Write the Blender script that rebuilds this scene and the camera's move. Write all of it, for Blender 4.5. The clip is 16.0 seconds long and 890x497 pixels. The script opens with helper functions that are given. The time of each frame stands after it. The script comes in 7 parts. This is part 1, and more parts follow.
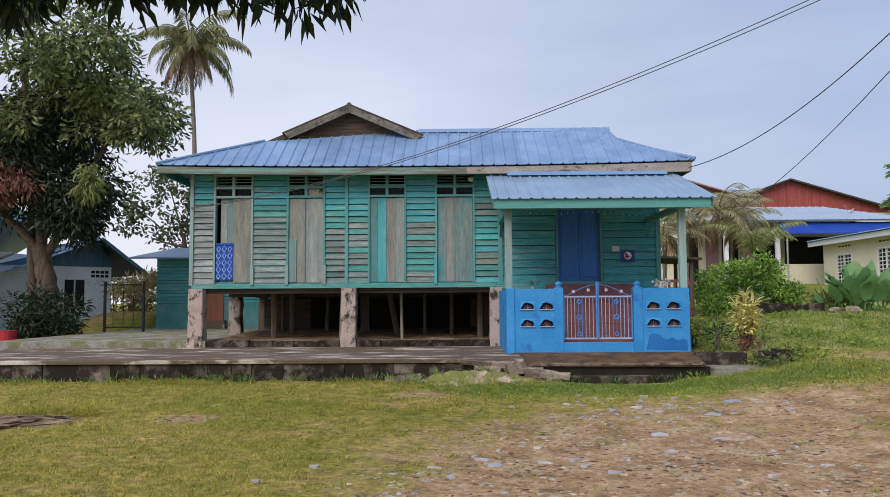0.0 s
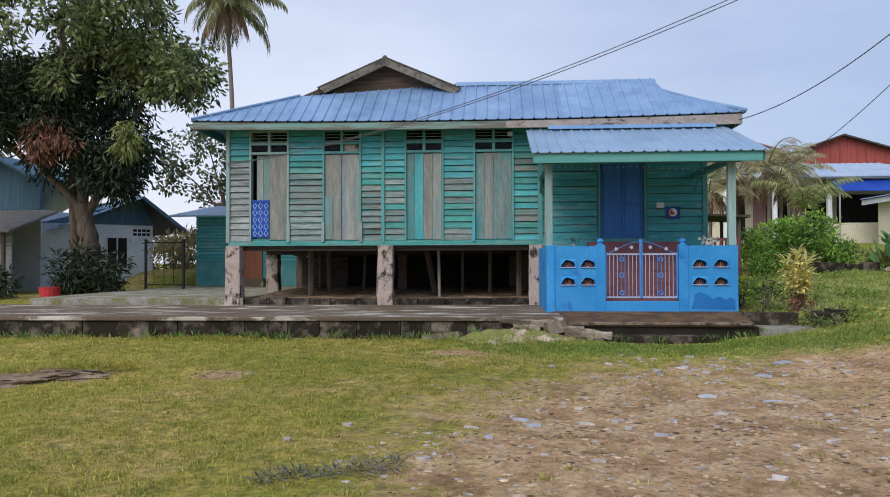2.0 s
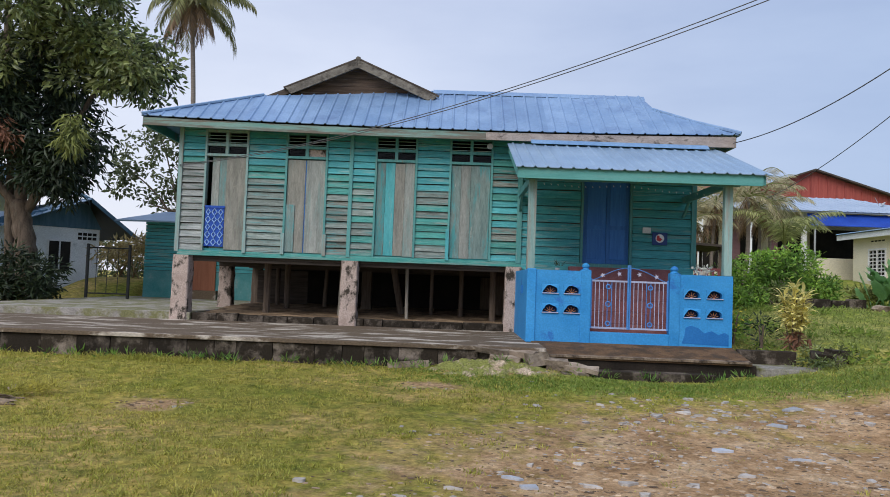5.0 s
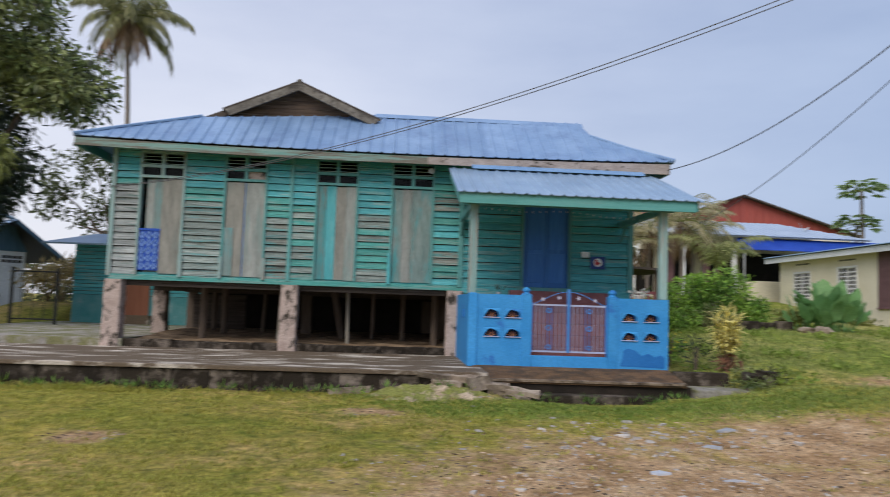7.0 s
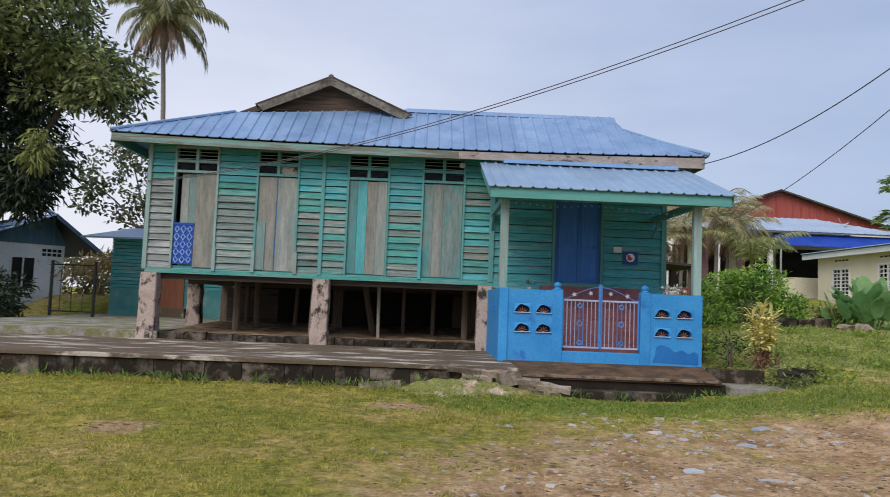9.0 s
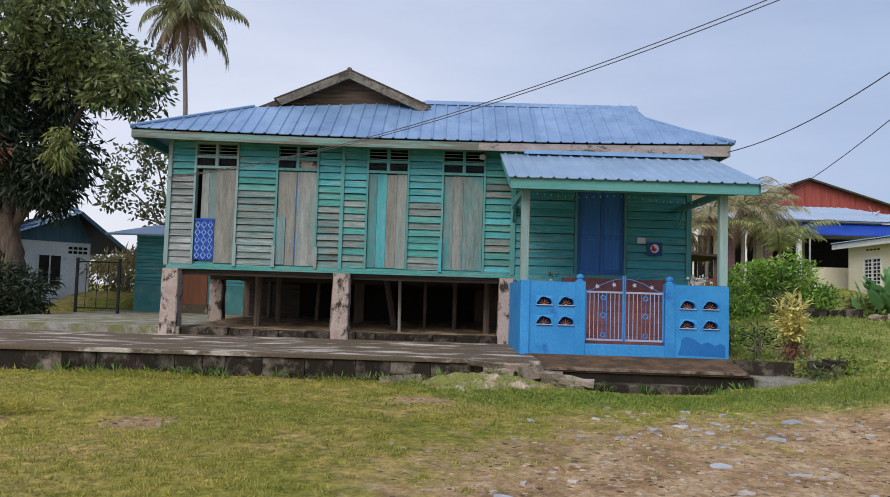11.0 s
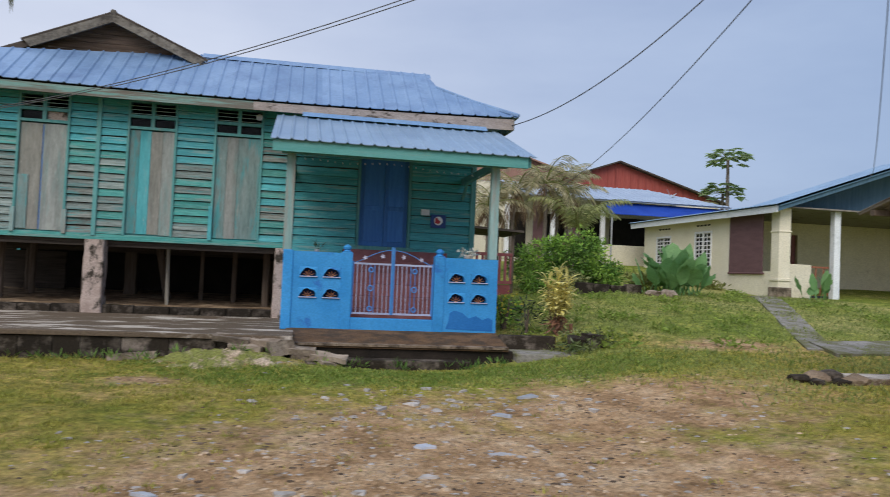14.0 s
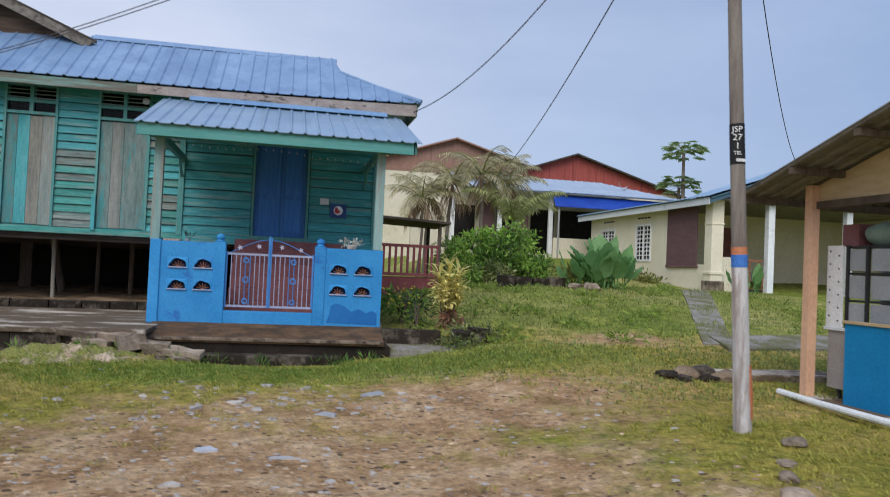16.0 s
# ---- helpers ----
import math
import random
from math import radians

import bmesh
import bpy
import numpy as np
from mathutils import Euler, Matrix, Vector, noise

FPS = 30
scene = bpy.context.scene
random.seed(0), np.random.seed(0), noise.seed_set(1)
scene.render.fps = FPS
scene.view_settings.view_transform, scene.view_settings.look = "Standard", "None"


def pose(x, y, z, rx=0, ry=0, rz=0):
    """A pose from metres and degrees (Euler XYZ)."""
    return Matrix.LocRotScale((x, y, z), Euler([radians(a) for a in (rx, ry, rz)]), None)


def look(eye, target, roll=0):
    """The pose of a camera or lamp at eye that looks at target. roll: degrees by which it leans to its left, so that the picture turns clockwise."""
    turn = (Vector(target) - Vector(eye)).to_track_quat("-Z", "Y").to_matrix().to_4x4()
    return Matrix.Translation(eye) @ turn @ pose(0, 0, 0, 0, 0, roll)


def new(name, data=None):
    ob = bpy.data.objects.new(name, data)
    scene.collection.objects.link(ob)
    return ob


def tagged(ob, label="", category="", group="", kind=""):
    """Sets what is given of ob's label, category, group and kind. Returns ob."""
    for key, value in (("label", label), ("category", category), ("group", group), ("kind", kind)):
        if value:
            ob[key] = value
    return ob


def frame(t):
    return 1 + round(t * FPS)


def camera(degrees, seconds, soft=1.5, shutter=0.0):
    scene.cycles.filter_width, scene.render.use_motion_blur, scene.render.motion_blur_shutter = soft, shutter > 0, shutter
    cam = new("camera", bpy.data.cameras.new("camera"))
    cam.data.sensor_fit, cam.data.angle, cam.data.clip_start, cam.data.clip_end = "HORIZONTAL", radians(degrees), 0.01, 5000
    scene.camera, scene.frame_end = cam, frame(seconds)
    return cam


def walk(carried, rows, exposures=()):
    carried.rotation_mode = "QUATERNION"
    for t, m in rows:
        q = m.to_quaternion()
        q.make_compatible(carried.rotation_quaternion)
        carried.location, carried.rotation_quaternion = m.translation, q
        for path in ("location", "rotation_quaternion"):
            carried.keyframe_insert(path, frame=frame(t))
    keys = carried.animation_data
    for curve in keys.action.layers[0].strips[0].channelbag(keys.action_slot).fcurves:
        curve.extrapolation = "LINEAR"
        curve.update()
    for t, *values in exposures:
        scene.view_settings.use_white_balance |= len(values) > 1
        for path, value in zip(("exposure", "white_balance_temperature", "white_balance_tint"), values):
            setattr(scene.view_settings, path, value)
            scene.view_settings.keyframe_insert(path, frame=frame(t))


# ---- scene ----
cam = camera(61.4, 16.0, 0.85, 0.5)
PATH = [
    (0.0, (0.132, -0.45, 1.549), (0.068, 4.537, 1.902), -0.35),
    (0.5, (0.123, -0.44, 1.548), (0.039, 4.548, 1.88), -0.27),
    (1.0, (0.077, -0.408, 1.524), (-0.073, 4.58, 1.839), -0.03),
    (1.5, (0.101, -0.278, 1.506), (-0.153, 4.711, 1.74), 0.01),
    (2.0, (0.136, -0.106, 1.491), (-0.187, 4.882, 1.582), -0.19),
    (2.5, (0.086, 0.03, 1.512), (-0.219, 5.021, 1.51), -0.34),
    (3.0, (-0.031, 0.34, 1.515), (-0.339, 5.33, 1.535), -0.14),
    (3.5, (0.009, 0.614, 1.497), (-0.507, 5.586, 1.6), 0.63),
    (4.0, (0.083, 0.845, 1.497), (-0.656, 5.787, 1.672), 1.76),
    (4.5, (-0.042, 1.052, 1.484), (-0.315, 6.04, 1.7), 1.78),
    (4.7, (-0.1, 1.123, 1.49), (-0.247, 6.116, 1.709), 2.06),
    (6.8, (-0.14, 1.148, 1.524), (-0.036, 6.133, 1.894), 2.18),
    (7.0, (-0.139, 1.135, 1.533), (0.182, 6.109, 1.921), 1.95),
    (7.5, (-0.104, 1.151, 1.538), (0.582, 6.088, 1.938), 1.52),
    (8.0, (-0.126, 1.149, 1.53), (0.659, 6.071, 1.924), 1.54),
    (8.5, (-0.115, 1.17, 1.52), (0.382, 6.13, 1.908), 1.93),
    (9.0, (-0.129, 1.158, 1.527), (-0.014, 6.145, 1.875), 2.26),
    (9.5, (-0.121, 1.142, 1.527), (-0.064, 6.13, 1.877), 2.12),
    (10.0, (-0.106, 1.163, 1.525), (-0.1, 6.15, 1.881), 2.18),
    (12.5, (0.342, 1.583, 1.494), (0.279, 6.581, 1.653), 1.49),
    (13.0, (0.672, 1.655, 1.494), (0.878, 6.649, 1.632), 2.49),
    (13.5, (0.962, 1.734, 1.487), (1.553, 6.697, 1.629), 2.69),
    (14.0, (1.303, 1.87, 1.513), (2.268, 6.773, 1.684), 2.49),
    (14.5, (1.74, 1.858, 1.536), (2.778, 6.745, 1.722), 2.4),
    (15.0, (2.168, 1.983, 1.522), (3.277, 6.851, 1.802), 1.76),
    (15.5, (2.599, 2.084, 1.509), (3.668, 6.96, 1.798), 2.13),
    (16.0, (3.0, 2.058, 1.53), (4.049, 6.945, 1.67), 2.59),
]
walk(cam, [(t, look(eye, target, lean)) for t, eye, target, lean in PATH], exposures=[
    (0.0, 0.29, 6530, 11), (1.0, 0.29, 6510, 11), (2.0, 0.31, 6290, 10), (4.5, 0.31, 6320, 10), (6.8, 0.27, 6550, 11), (10.0, 0.28, 6530, 11),
    (12.5, 0.22, 6290, 10), (13.0, 0.22, 6240, 10), (14.0, 0.19, 6420, 10), (14.5, 0.18, 6520, 11), (15.5, 0.19, 6720, 11), (16.0, 0.2, 6250, 10)])

# ---- world and light: a bright overcast sky ----
world = bpy.data.worlds.new("sky")
scene.world = world
world.use_nodes = True
wn, wl = world.node_tree.nodes, world.node_tree.links
wn.clear()
SUN_UP, SUN_ROUND = 44.0, 205.0
sky = wn.new("ShaderNodeTexSky")
sky.sky_type, sky.sun_disc = "NISHITA", False
sky.sun_elevation, sky.sun_rotation = radians(SUN_UP), radians(SUN_ROUND)
sky.air_density, sky.dust_density, sky.ozone_density = 1.2, 2.0, 2.0
back = wn.new("ShaderNodeBackground")
back.inputs["Strength"].default_value = 0.1
coord = wn.new("ShaderNodeTexCoord")
stretch = wn.new("ShaderNodeMapping")
stretch.inputs["Scale"].default_value = (1.0, 1.0, 3.5)
cloud = wn.new("ShaderNodeTexNoise")
cloud.inputs["Scale"].default_value, cloud.inputs["Detail"].default_value, cloud.inputs["Roughness"].default_value = 1.6, 6.0, 0.55
ramp = wn.new("ShaderNodeValToRGB")
ramp.color_ramp.elements[0].position, ramp.color_ramp.elements[0].color = 0.3, (4.1, 4.75, 6.5, 1)
ramp.color_ramp.elements[1].position, ramp.color_ramp.elements[1].color = 0.72, (5.9, 6.45, 7.9, 1)
split = wn.new("ShaderNodeSeparateXYZ")
low = wn.new("ShaderNodeMapRange")
low.inputs["From Min"].default_value, low.inputs["From Max"].default_value = 0.0, 0.45
low.inputs["To Min"].default_value, low.inputs["To Max"].default_value = 0.62, 0.0
west = wn.new("ShaderNodeMapRange")
west.inputs["From Min"].default_value, west.inputs["From Max"].default_value = 0.35, -0.55
both = wn.new("ShaderNodeMath")
both.operation = "MULTIPLY"
haze = wn.new("ShaderNodeMixRGB")
haze.inputs["Color2"].default_value = (10.0, 9.6, 9.5, 1)
east = wn.new("ShaderNodeMapRange")
east.inputs["From Min"].default_value, east.inputs["From Max"].default_value = -0.1, 0.75
grey = wn.new("ShaderNodeMixRGB")
grey.blend_type, grey.inputs["Color2"].default_value = "MULTIPLY", (0.54, 0.65, 0.78, 1)
over = wn.new("ShaderNodeMixRGB")
over.inputs["Fac"].default_value = 0.86
wl.new(coord.outputs["Generated"], stretch.inputs["Vector"])
wl.new(stretch.outputs["Vector"], cloud.inputs["Vector"])
wl.new(cloud.outputs["Fac"], ramp.inputs["Fac"])
wl.new(coord.outputs["Generated"], split.inputs["Vector"])
wl.new(split.outputs["Z"], low.inputs["Value"])
wl.new(split.outputs["X"], west.inputs["Value"])
wl.new(low.outputs["Result"], both.inputs[0])
wl.new(west.outputs["Result"], both.inputs[1])
wl.new(both.outputs["Value"], haze.inputs["Fac"])
wl.new(ramp.outputs["Color"], haze.inputs["Color1"])
wl.new(sky.outputs["Color"], over.inputs["Color1"])
wl.new(split.outputs["X"], east.inputs["Value"])
wl.new(east.outputs["Result"], grey.inputs["Fac"])
wl.new(haze.outputs["Color"], grey.inputs["Color1"])
wl.new(grey.outputs["Color"], over.inputs["Color2"])
wl.new(over.outputs["Color"], back.inputs["Color"])
wl.new(back.outputs["Background"], wn.new("ShaderNodeOutputWorld").inputs["Surface"])

sun_data = bpy.data.lights.new("sun", "SUN")
sun_data.energy, sun_data.angle, sun_data.color = 1.9, radians(40), (1.0, 0.95, 0.88)
sun = new("sun", sun_data)
sun.matrix_world = look((-9, -3, 20), (0, 16, 0))


# ---- materials ----
def mat(name, c1, c2, scale=6.0, fine=60.0, rough=0.8, bump=0.15, stretch=(1, 1, 1), stain=None, cover=0.5, edge=0.08,
        metal=0.0, rand=0.10, island=False, stain_scale=2.0, gloss=0.3, fine_mix=0.14, streak=0.0, chips=None):
    """A surface of two colours at two scales, with an optional stain, and a bump from both grains."""
    m = bpy.data.materials.new(name)
    m.use_nodes = True
    n, l = m.node_tree.nodes, m.node_tree.links
    n.clear()
    out = n.new("ShaderNodeOutputMaterial")
    b = n.new("ShaderNodeBsdfPrincipled")
    b.inputs["Roughness"].default_value, b.inputs["Metallic"].default_value = rough, metal
    b.inputs["Specular IOR Level"].default_value = gloss
    tc, mp = n.new("ShaderNodeTexCoord"), n.new("ShaderNodeMapping")
    mp.inputs["Scale"].default_value = stretch
    info = n.new("ShaderNodeObjectInfo")
    shift = n.new("ShaderNodeVectorMath")
    shift.operation = "MULTIPLY_ADD"
    shift.inputs[1].default_value = (7.3, 3.1, 5.7)
    l.new(info.outputs["Random"], shift.inputs[0])
    l.new(tc.outputs["Object"], mp.inputs["Vector"])
    l.new(mp.outputs["Vector"], shift.inputs[2])
    a, f = n.new("ShaderNodeTexNoise"), n.new("ShaderNodeTexNoise")
    a.inputs["Scale"].default_value, a.inputs["Detail"].default_value, a.inputs["Roughness"].default_value = scale, 5.0, 0.62
    f.inputs["Scale"].default_value, f.inputs["Detail"].default_value = fine, 3.0
    l.new(shift.outputs[0], a.inputs["Vector"])
    l.new(shift.outputs[0], f.inputs["Vector"])
    r = n.new("ShaderNodeValToRGB")
    r.color_ramp.elements[0].position, r.color_ramp.elements[0].color = 0.32, (*c1, 1)
    r.color_ramp.elements[1].position, r.color_ramp.elements[1].color = 0.68, (*c2, 1)
    l.new(a.outputs["Fac"], r.inputs["Fac"])
    colour = r.outputs["Color"]
    if stain:
        s = n.new("ShaderNodeTexNoise")
        s.inputs["Scale"].default_value, s.inputs["Detail"].default_value, s.inputs["Roughness"].default_value = stain_scale, 8.0, 0.7
        l.new(shift.outputs[0], s.inputs["Vector"])
        sr = n.new("ShaderNodeMapRange")
        sr.inputs["From Min"].default_value, sr.inputs["From Max"].default_value = 1 - cover - edge, 1 - cover + edge
        l.new(s.outputs["Fac"], sr.inputs["Value"])
        mx = n.new("ShaderNodeMixRGB")
        mx.inputs["Color2"].default_value = (*stain, 1)
        l.new(sr.outputs["Result"], mx.inputs["Fac"])
        l.new(colour, mx.inputs["Color1"])
        colour = mx.outputs["Color"]
    if streak:
        k = n.new("ShaderNodeVectorMath")
        k.operation, k.inputs[1].default_value = "MULTIPLY", (1.6, 1.6, 1.6)
        l.new(shift.outputs[0], k.inputs[0])
        w = n.new("ShaderNodeTexNoise")
        w.inputs["Scale"].default_value, w.inputs["Detail"].default_value, w.inputs["Roughness"].default_value = 5.0, 7.0, 0.75
        l.new(k.outputs[0], w.inputs["Vector"])
        wr_ = n.new("ShaderNodeMapRange")
        wr_.inputs["From Min"].default_value, wr_.inputs["From Max"].default_value = 0.36, 0.56
        wr_.inputs["To Min"].default_value, wr_.inputs["To Max"].default_value = 1 - streak, 1.0
        l.new(w.outputs["Fac"], wr_.inputs["Value"])
        dk = n.new("ShaderNodeHueSaturation")
        l.new(colour, dk.inputs["Color"])
        l.new(wr_.outputs["Result"], dk.inputs["Value"])
        colour = dk.outputs["Color"]
    if chips:
        q = n.new("ShaderNodeTexNoise")
        q.inputs["Scale"].default_value, q.inputs["Detail"].default_value, q.inputs["Roughness"].default_value = 7.0, 9.0, 0.8
        l.new(shift.outputs[0], q.inputs["Vector"])
        qr = n.new("ShaderNodeMapRange")
        qr.inputs["From Min"].default_value, qr.inputs["From Max"].default_value = 0.61, 0.66
        l.new(q.outputs["Fac"], qr.inputs["Value"])
        cm = n.new("ShaderNodeMixRGB")
        cm.inputs["Color2"].default_value = (*chips, 1)
        l.new(qr.outputs["Result"], cm.inputs["Fac"])
        l.new(colour, cm.inputs["Color1"])
        colour = cm.outputs["Color"]
    grain = n.new("ShaderNodeMapRange")
    grain.inputs["From Min"].default_value, grain.inputs["From Max"].default_value = 0.25, 0.75
    grain.inputs["To Min"].default_value, grain.inputs["To Max"].default_value = 1 - fine_mix, 1 + fine_mix
    l.new(f.outputs["Fac"], grain.inputs["Value"])
    lot = n.new("ShaderNodeMapRange")
    lot.inputs["To Min"].default_value, lot.inputs["To Max"].default_value = 1 - rand, 1 + rand
    if island:
        geo = n.new("ShaderNodeNewGeometry")
        l.new(geo.outputs["Random Per Island"], lot.inputs["Value"])
    else:
        l.new(info.outputs["Random"], lot.inputs["Value"])
    times = n.new("ShaderNodeMath")
    times.operation = "MULTIPLY"
    l.new(grain.outputs["Result"], times.inputs[0])
    l.new(lot.outputs["Result"], times.inputs[1])
    hsv = n.new("ShaderNodeHueSaturation")
    l.new(colour, hsv.inputs["Color"])
    l.new(times.outputs["Value"], hsv.inputs["Value"])
    l.new(hsv.outputs["Color"], b.inputs["Base Color"])
    if bump:
        add = n.new("ShaderNodeMath")
        l.new(a.outputs["Fac"], add.inputs[0])
        l.new(f.outputs["Fac"], add.inputs[1])
        bp = n.new("ShaderNodeBump")
        bp.inputs["Strength"].default_value, bp.inputs["Distance"].default_value = bump, 0.02
        l.new(add.outputs["Value"], bp.inputs["Height"])
        l.new(bp.outputs["Normal"], b.inputs["Normal"])
    l.new(b.outputs["BSDF"], out.inputs["Surface"])
    return m


def leaf_mat(name, c1, c2, rand=0.35, glow=0.25, rough=0.55):
    """Leaves: colour varied leaf by leaf, some light let through."""
    m = mat(name, c1, c2, 1.2, 25, rough, 0.0, rand=rand, island=True, fine_mix=0.15, gloss=0.5)
    n, l = m.node_tree.nodes, m.node_tree.links
    b = next(x for x in n if x.type == "BSDF_PRINCIPLED")
    o = next(x for x in n if x.type == "OUTPUT_MATERIAL")
    t, mixer = n.new("ShaderNodeBsdfTranslucent"), n.new("ShaderNodeMixShader")
    mixer.inputs["Fac"].default_value = glow
    l.new(b.inputs["Base Color"].links[0].from_socket, t.inputs["Color"])
    l.new(b.outputs["BSDF"], mixer.inputs[1])
    l.new(t.outputs["BSDF"], mixer.inputs[2])
    l.new(mixer.outputs["Shader"], o.inputs["Surface"])
    return m


TEAL_A, TEAL_B, BARE = (0.046, 0.305, 0.335), (0.1, 0.425, 0.46), (0.2, 0.275, 0.255)
ALONG, UP, BOARD = (0.5, 1, 7), (7, 1, 0.5), (3.2, 1, 0.45)
teal = mat("teal paint on planks", TEAL_A, TEAL_B, 3, 40, 0.6, 0.2, ALONG, (0.19, 0.37, 0.36), 0.43, 0.03, rand=0.16, streak=0.34, chips=(0.36, 0.47, 0.46))
teal_worn = mat("worn teal paint on planks", (0.05, 0.29, 0.265), (0.11, 0.37, 0.33), 3, 40, 0.75, 0.3, ALONG, BARE, 0.44, 0.07, rand=0.16, streak=0.42, chips=(0.36, 0.38, 0.35))
bare_teal = mat("bare grey planks with paint remains", (0.2, 0.255, 0.235), (0.34, 0.39, 0.365), 3, 40, 0.85, 0.4, ALONG, (0.1, 0.27, 0.275), 0.42, 0.06, rand=0.22, streak=0.55, chips=(0.4, 0.41, 0.38))
bare_grey = mat("bare grey planks", (0.26, 0.285, 0.28), (0.45, 0.475, 0.465), 3, 40, 0.85, 0.4, ALONG, (0.12, 0.18, 0.16), 0.42, 0.05, rand=0.18, streak=0.5, chips=(0.46, 0.47, 0.46))
bare_brown = mat("bare brown planks", (0.17, 0.185, 0.163), (0.295, 0.31, 0.28), 3, 40, 0.85, 0.4, ALONG, (0.11, 0.26, 0.255), 0.48, 0.035, rand=0.2, streak=0.55, chips=(0.38, 0.34, 0.28))
trim = mat("pale teal trim", (0.19, 0.33, 0.32), (0.3, 0.43, 0.415), 3, 40, 0.7, 0.2, UP, (0.27, 0.27, 0.24), 0.44, 0.06)
trim_dark = mat("teal trim", (0.07, 0.25, 0.245), (0.13, 0.34, 0.33), 3, 40, 0.65, 0.2, UP, (0.2, 0.25, 0.22), 0.38, 0.05)
trim_flat = mat("teal trim along the eave", (0.075, 0.27, 0.255), (0.13, 0.35, 0.33), 2, 40, 0.65, 0.2, ALONG, (0.15, 0.25, 0.22), 0.36, 0.08)
fascia_mat = mat("weathered fascia paint", (0.14, 0.30, 0.27), (0.26, 0.36, 0.33), 2, 30, 0.8, 0.25, ALONG, (0.16, 0.145, 0.12), 0.5, 0.06, stain_scale=1.4)
fascia_bare = mat("bare stained fascia", (0.27, 0.225, 0.205), (0.42, 0.365, 0.34), 2, 30, 0.85, 0.25, (1.2, 1, 2.5), (0.075, 0.06, 0.05), 0.41, 0.04, stain_scale=2.2, fine_mix=0.25)
shutter_grey = mat("grey shutter boards", (0.215, 0.235, 0.22), (0.34, 0.355, 0.33), 2.5, 40, 0.85, 0.35, BOARD, (0.15, 0.255, 0.24), 0.4, 0.1, rand=0.14, streak=0.3, chips=(0.4, 0.39, 0.35))
shutter_brown = mat("brown grey shutter boards", (0.2, 0.2, 0.175), (0.335, 0.325, 0.285), 2.5, 40, 0.85, 0.35, BOARD, (0.17, 0.235, 0.22), 0.36, 0.1, rand=0.1, streak=0.28, chips=(0.46, 0.43, 0.36))
shutter_teal = mat("teal shutter boards", (0.06, 0.33, 0.36), (0.11, 0.42, 0.45), 2.5, 40, 0.7, 0.2, BOARD, (0.15, 0.34, 0.35), 0.4, 0.06, streak=0.2, chips=(0.33, 0.38, 0.36))
shutter_mix = mat("half bare shutter boards", (0.16, 0.245, 0.235), (0.26, 0.325, 0.31), 2.5, 40, 0.8, 0.3, BOARD, (0.08, 0.3, 0.31), 0.44, 0.05, streak=0.3, chips=(0.36, 0.38, 0.34))
roof_blue = mat("blue roof sheet", (0.17, 0.285, 0.48), (0.265, 0.395, 0.59), 1.2, 20, 0.38, 0.03, (1, 1, 1), (0.15, 0.24, 0.42), 0.4, 0.1, metal=0.25, rand=0.06, gloss=0.5, fine_mix=0.08)
roof_pale = mat("pale blue roof sheet", (0.23, 0.35, 0.505), (0.31, 0.44, 0.59), 1.2, 20, 0.36, 0.03, (1, 1, 1), None, metal=0.25, rand=0.05, gloss=0.5, fine_mix=0.08)
roof_faded = mat("faded pale blue roof sheet", (0.34, 0.42, 0.54), (0.43, 0.51, 0.62), 1.2, 20, 0.4, 0.03, (1, 1, 1), None, metal=0.2, rand=0.05, gloss=0.5, fine_mix=0.08)
roof_flash = mat("blue flashing", (0.17, 0.32, 0.56), (0.22, 0.38, 0.62), 2, 20, 0.4, 0.03, metal=0.2)
roof_deep = mat("deep blue roof sheet", (0.02, 0.06, 0.35), (0.03, 0.09, 0.45), 1.5, 20, 0.4, 0.03, metal=0.2)
roof_rust = mat("red brown gable sheet", (0.27, 0.055, 0.045), (0.36, 0.085, 0.065), 2, 20, 0.6, 0.1, (6, 6, 0.6))
roof_tan = mat("faded brown roof", (0.27, 0.15, 0.115), (0.35, 0.21, 0.165), 1, 14, 0.8, 0.1)
roof_old = mat("old grey roof sheet", (0.17, 0.155, 0.135), (0.29, 0.265, 0.235), 2, 30, 0.7, 0.1, (1, 1, 1), (0.08, 0.06, 0.05), 0.42, 0.08)
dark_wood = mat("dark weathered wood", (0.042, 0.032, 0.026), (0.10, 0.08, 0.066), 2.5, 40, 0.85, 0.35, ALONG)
barge = mat("weathered barge board", (0.12, 0.105, 0.088), (0.235, 0.215, 0.185), 3, 40, 0.85, 0.3, (2, 1, 3), (0.06, 0.052, 0.045), 0.45, 0.08)
gable_wood = mat("brown gable boards", (0.06, 0.04, 0.03), (0.15, 0.105, 0.08), 2.5, 40, 0.85, 0.35, ALONG, (0.2, 0.17, 0.14), 0.4, 0.06)
pole_wood = mat("rough timber post", (0.085, 0.062, 0.046), (0.175, 0.135, 0.105), 4, 50, 0.9, 0.4, UP)
pole_pale = mat("pale timber post", (0.3, 0.27, 0.22), (0.4, 0.37, 0.31), 4, 50, 0.85, 0.3, UP)
concrete_grey = mat("grey path concrete", (0.22, 0.205, 0.185), (0.36, 0.335, 0.305), 1.5, 45, 0.9, 0.25, (1, 1, 1), (0.16, 0.155, 0.07), 0.5, 0.06, fine_mix=0.3)
concrete = mat("worn concrete", (0.36, 0.31, 0.25), (0.62, 0.56, 0.49), 1.3, 45, 0.85, 0.25, (0.6, 1.5, 1), (0.13, 0.094, 0.062), 0.52, 0.035, stain_scale=1.0, fine_mix=0.3)
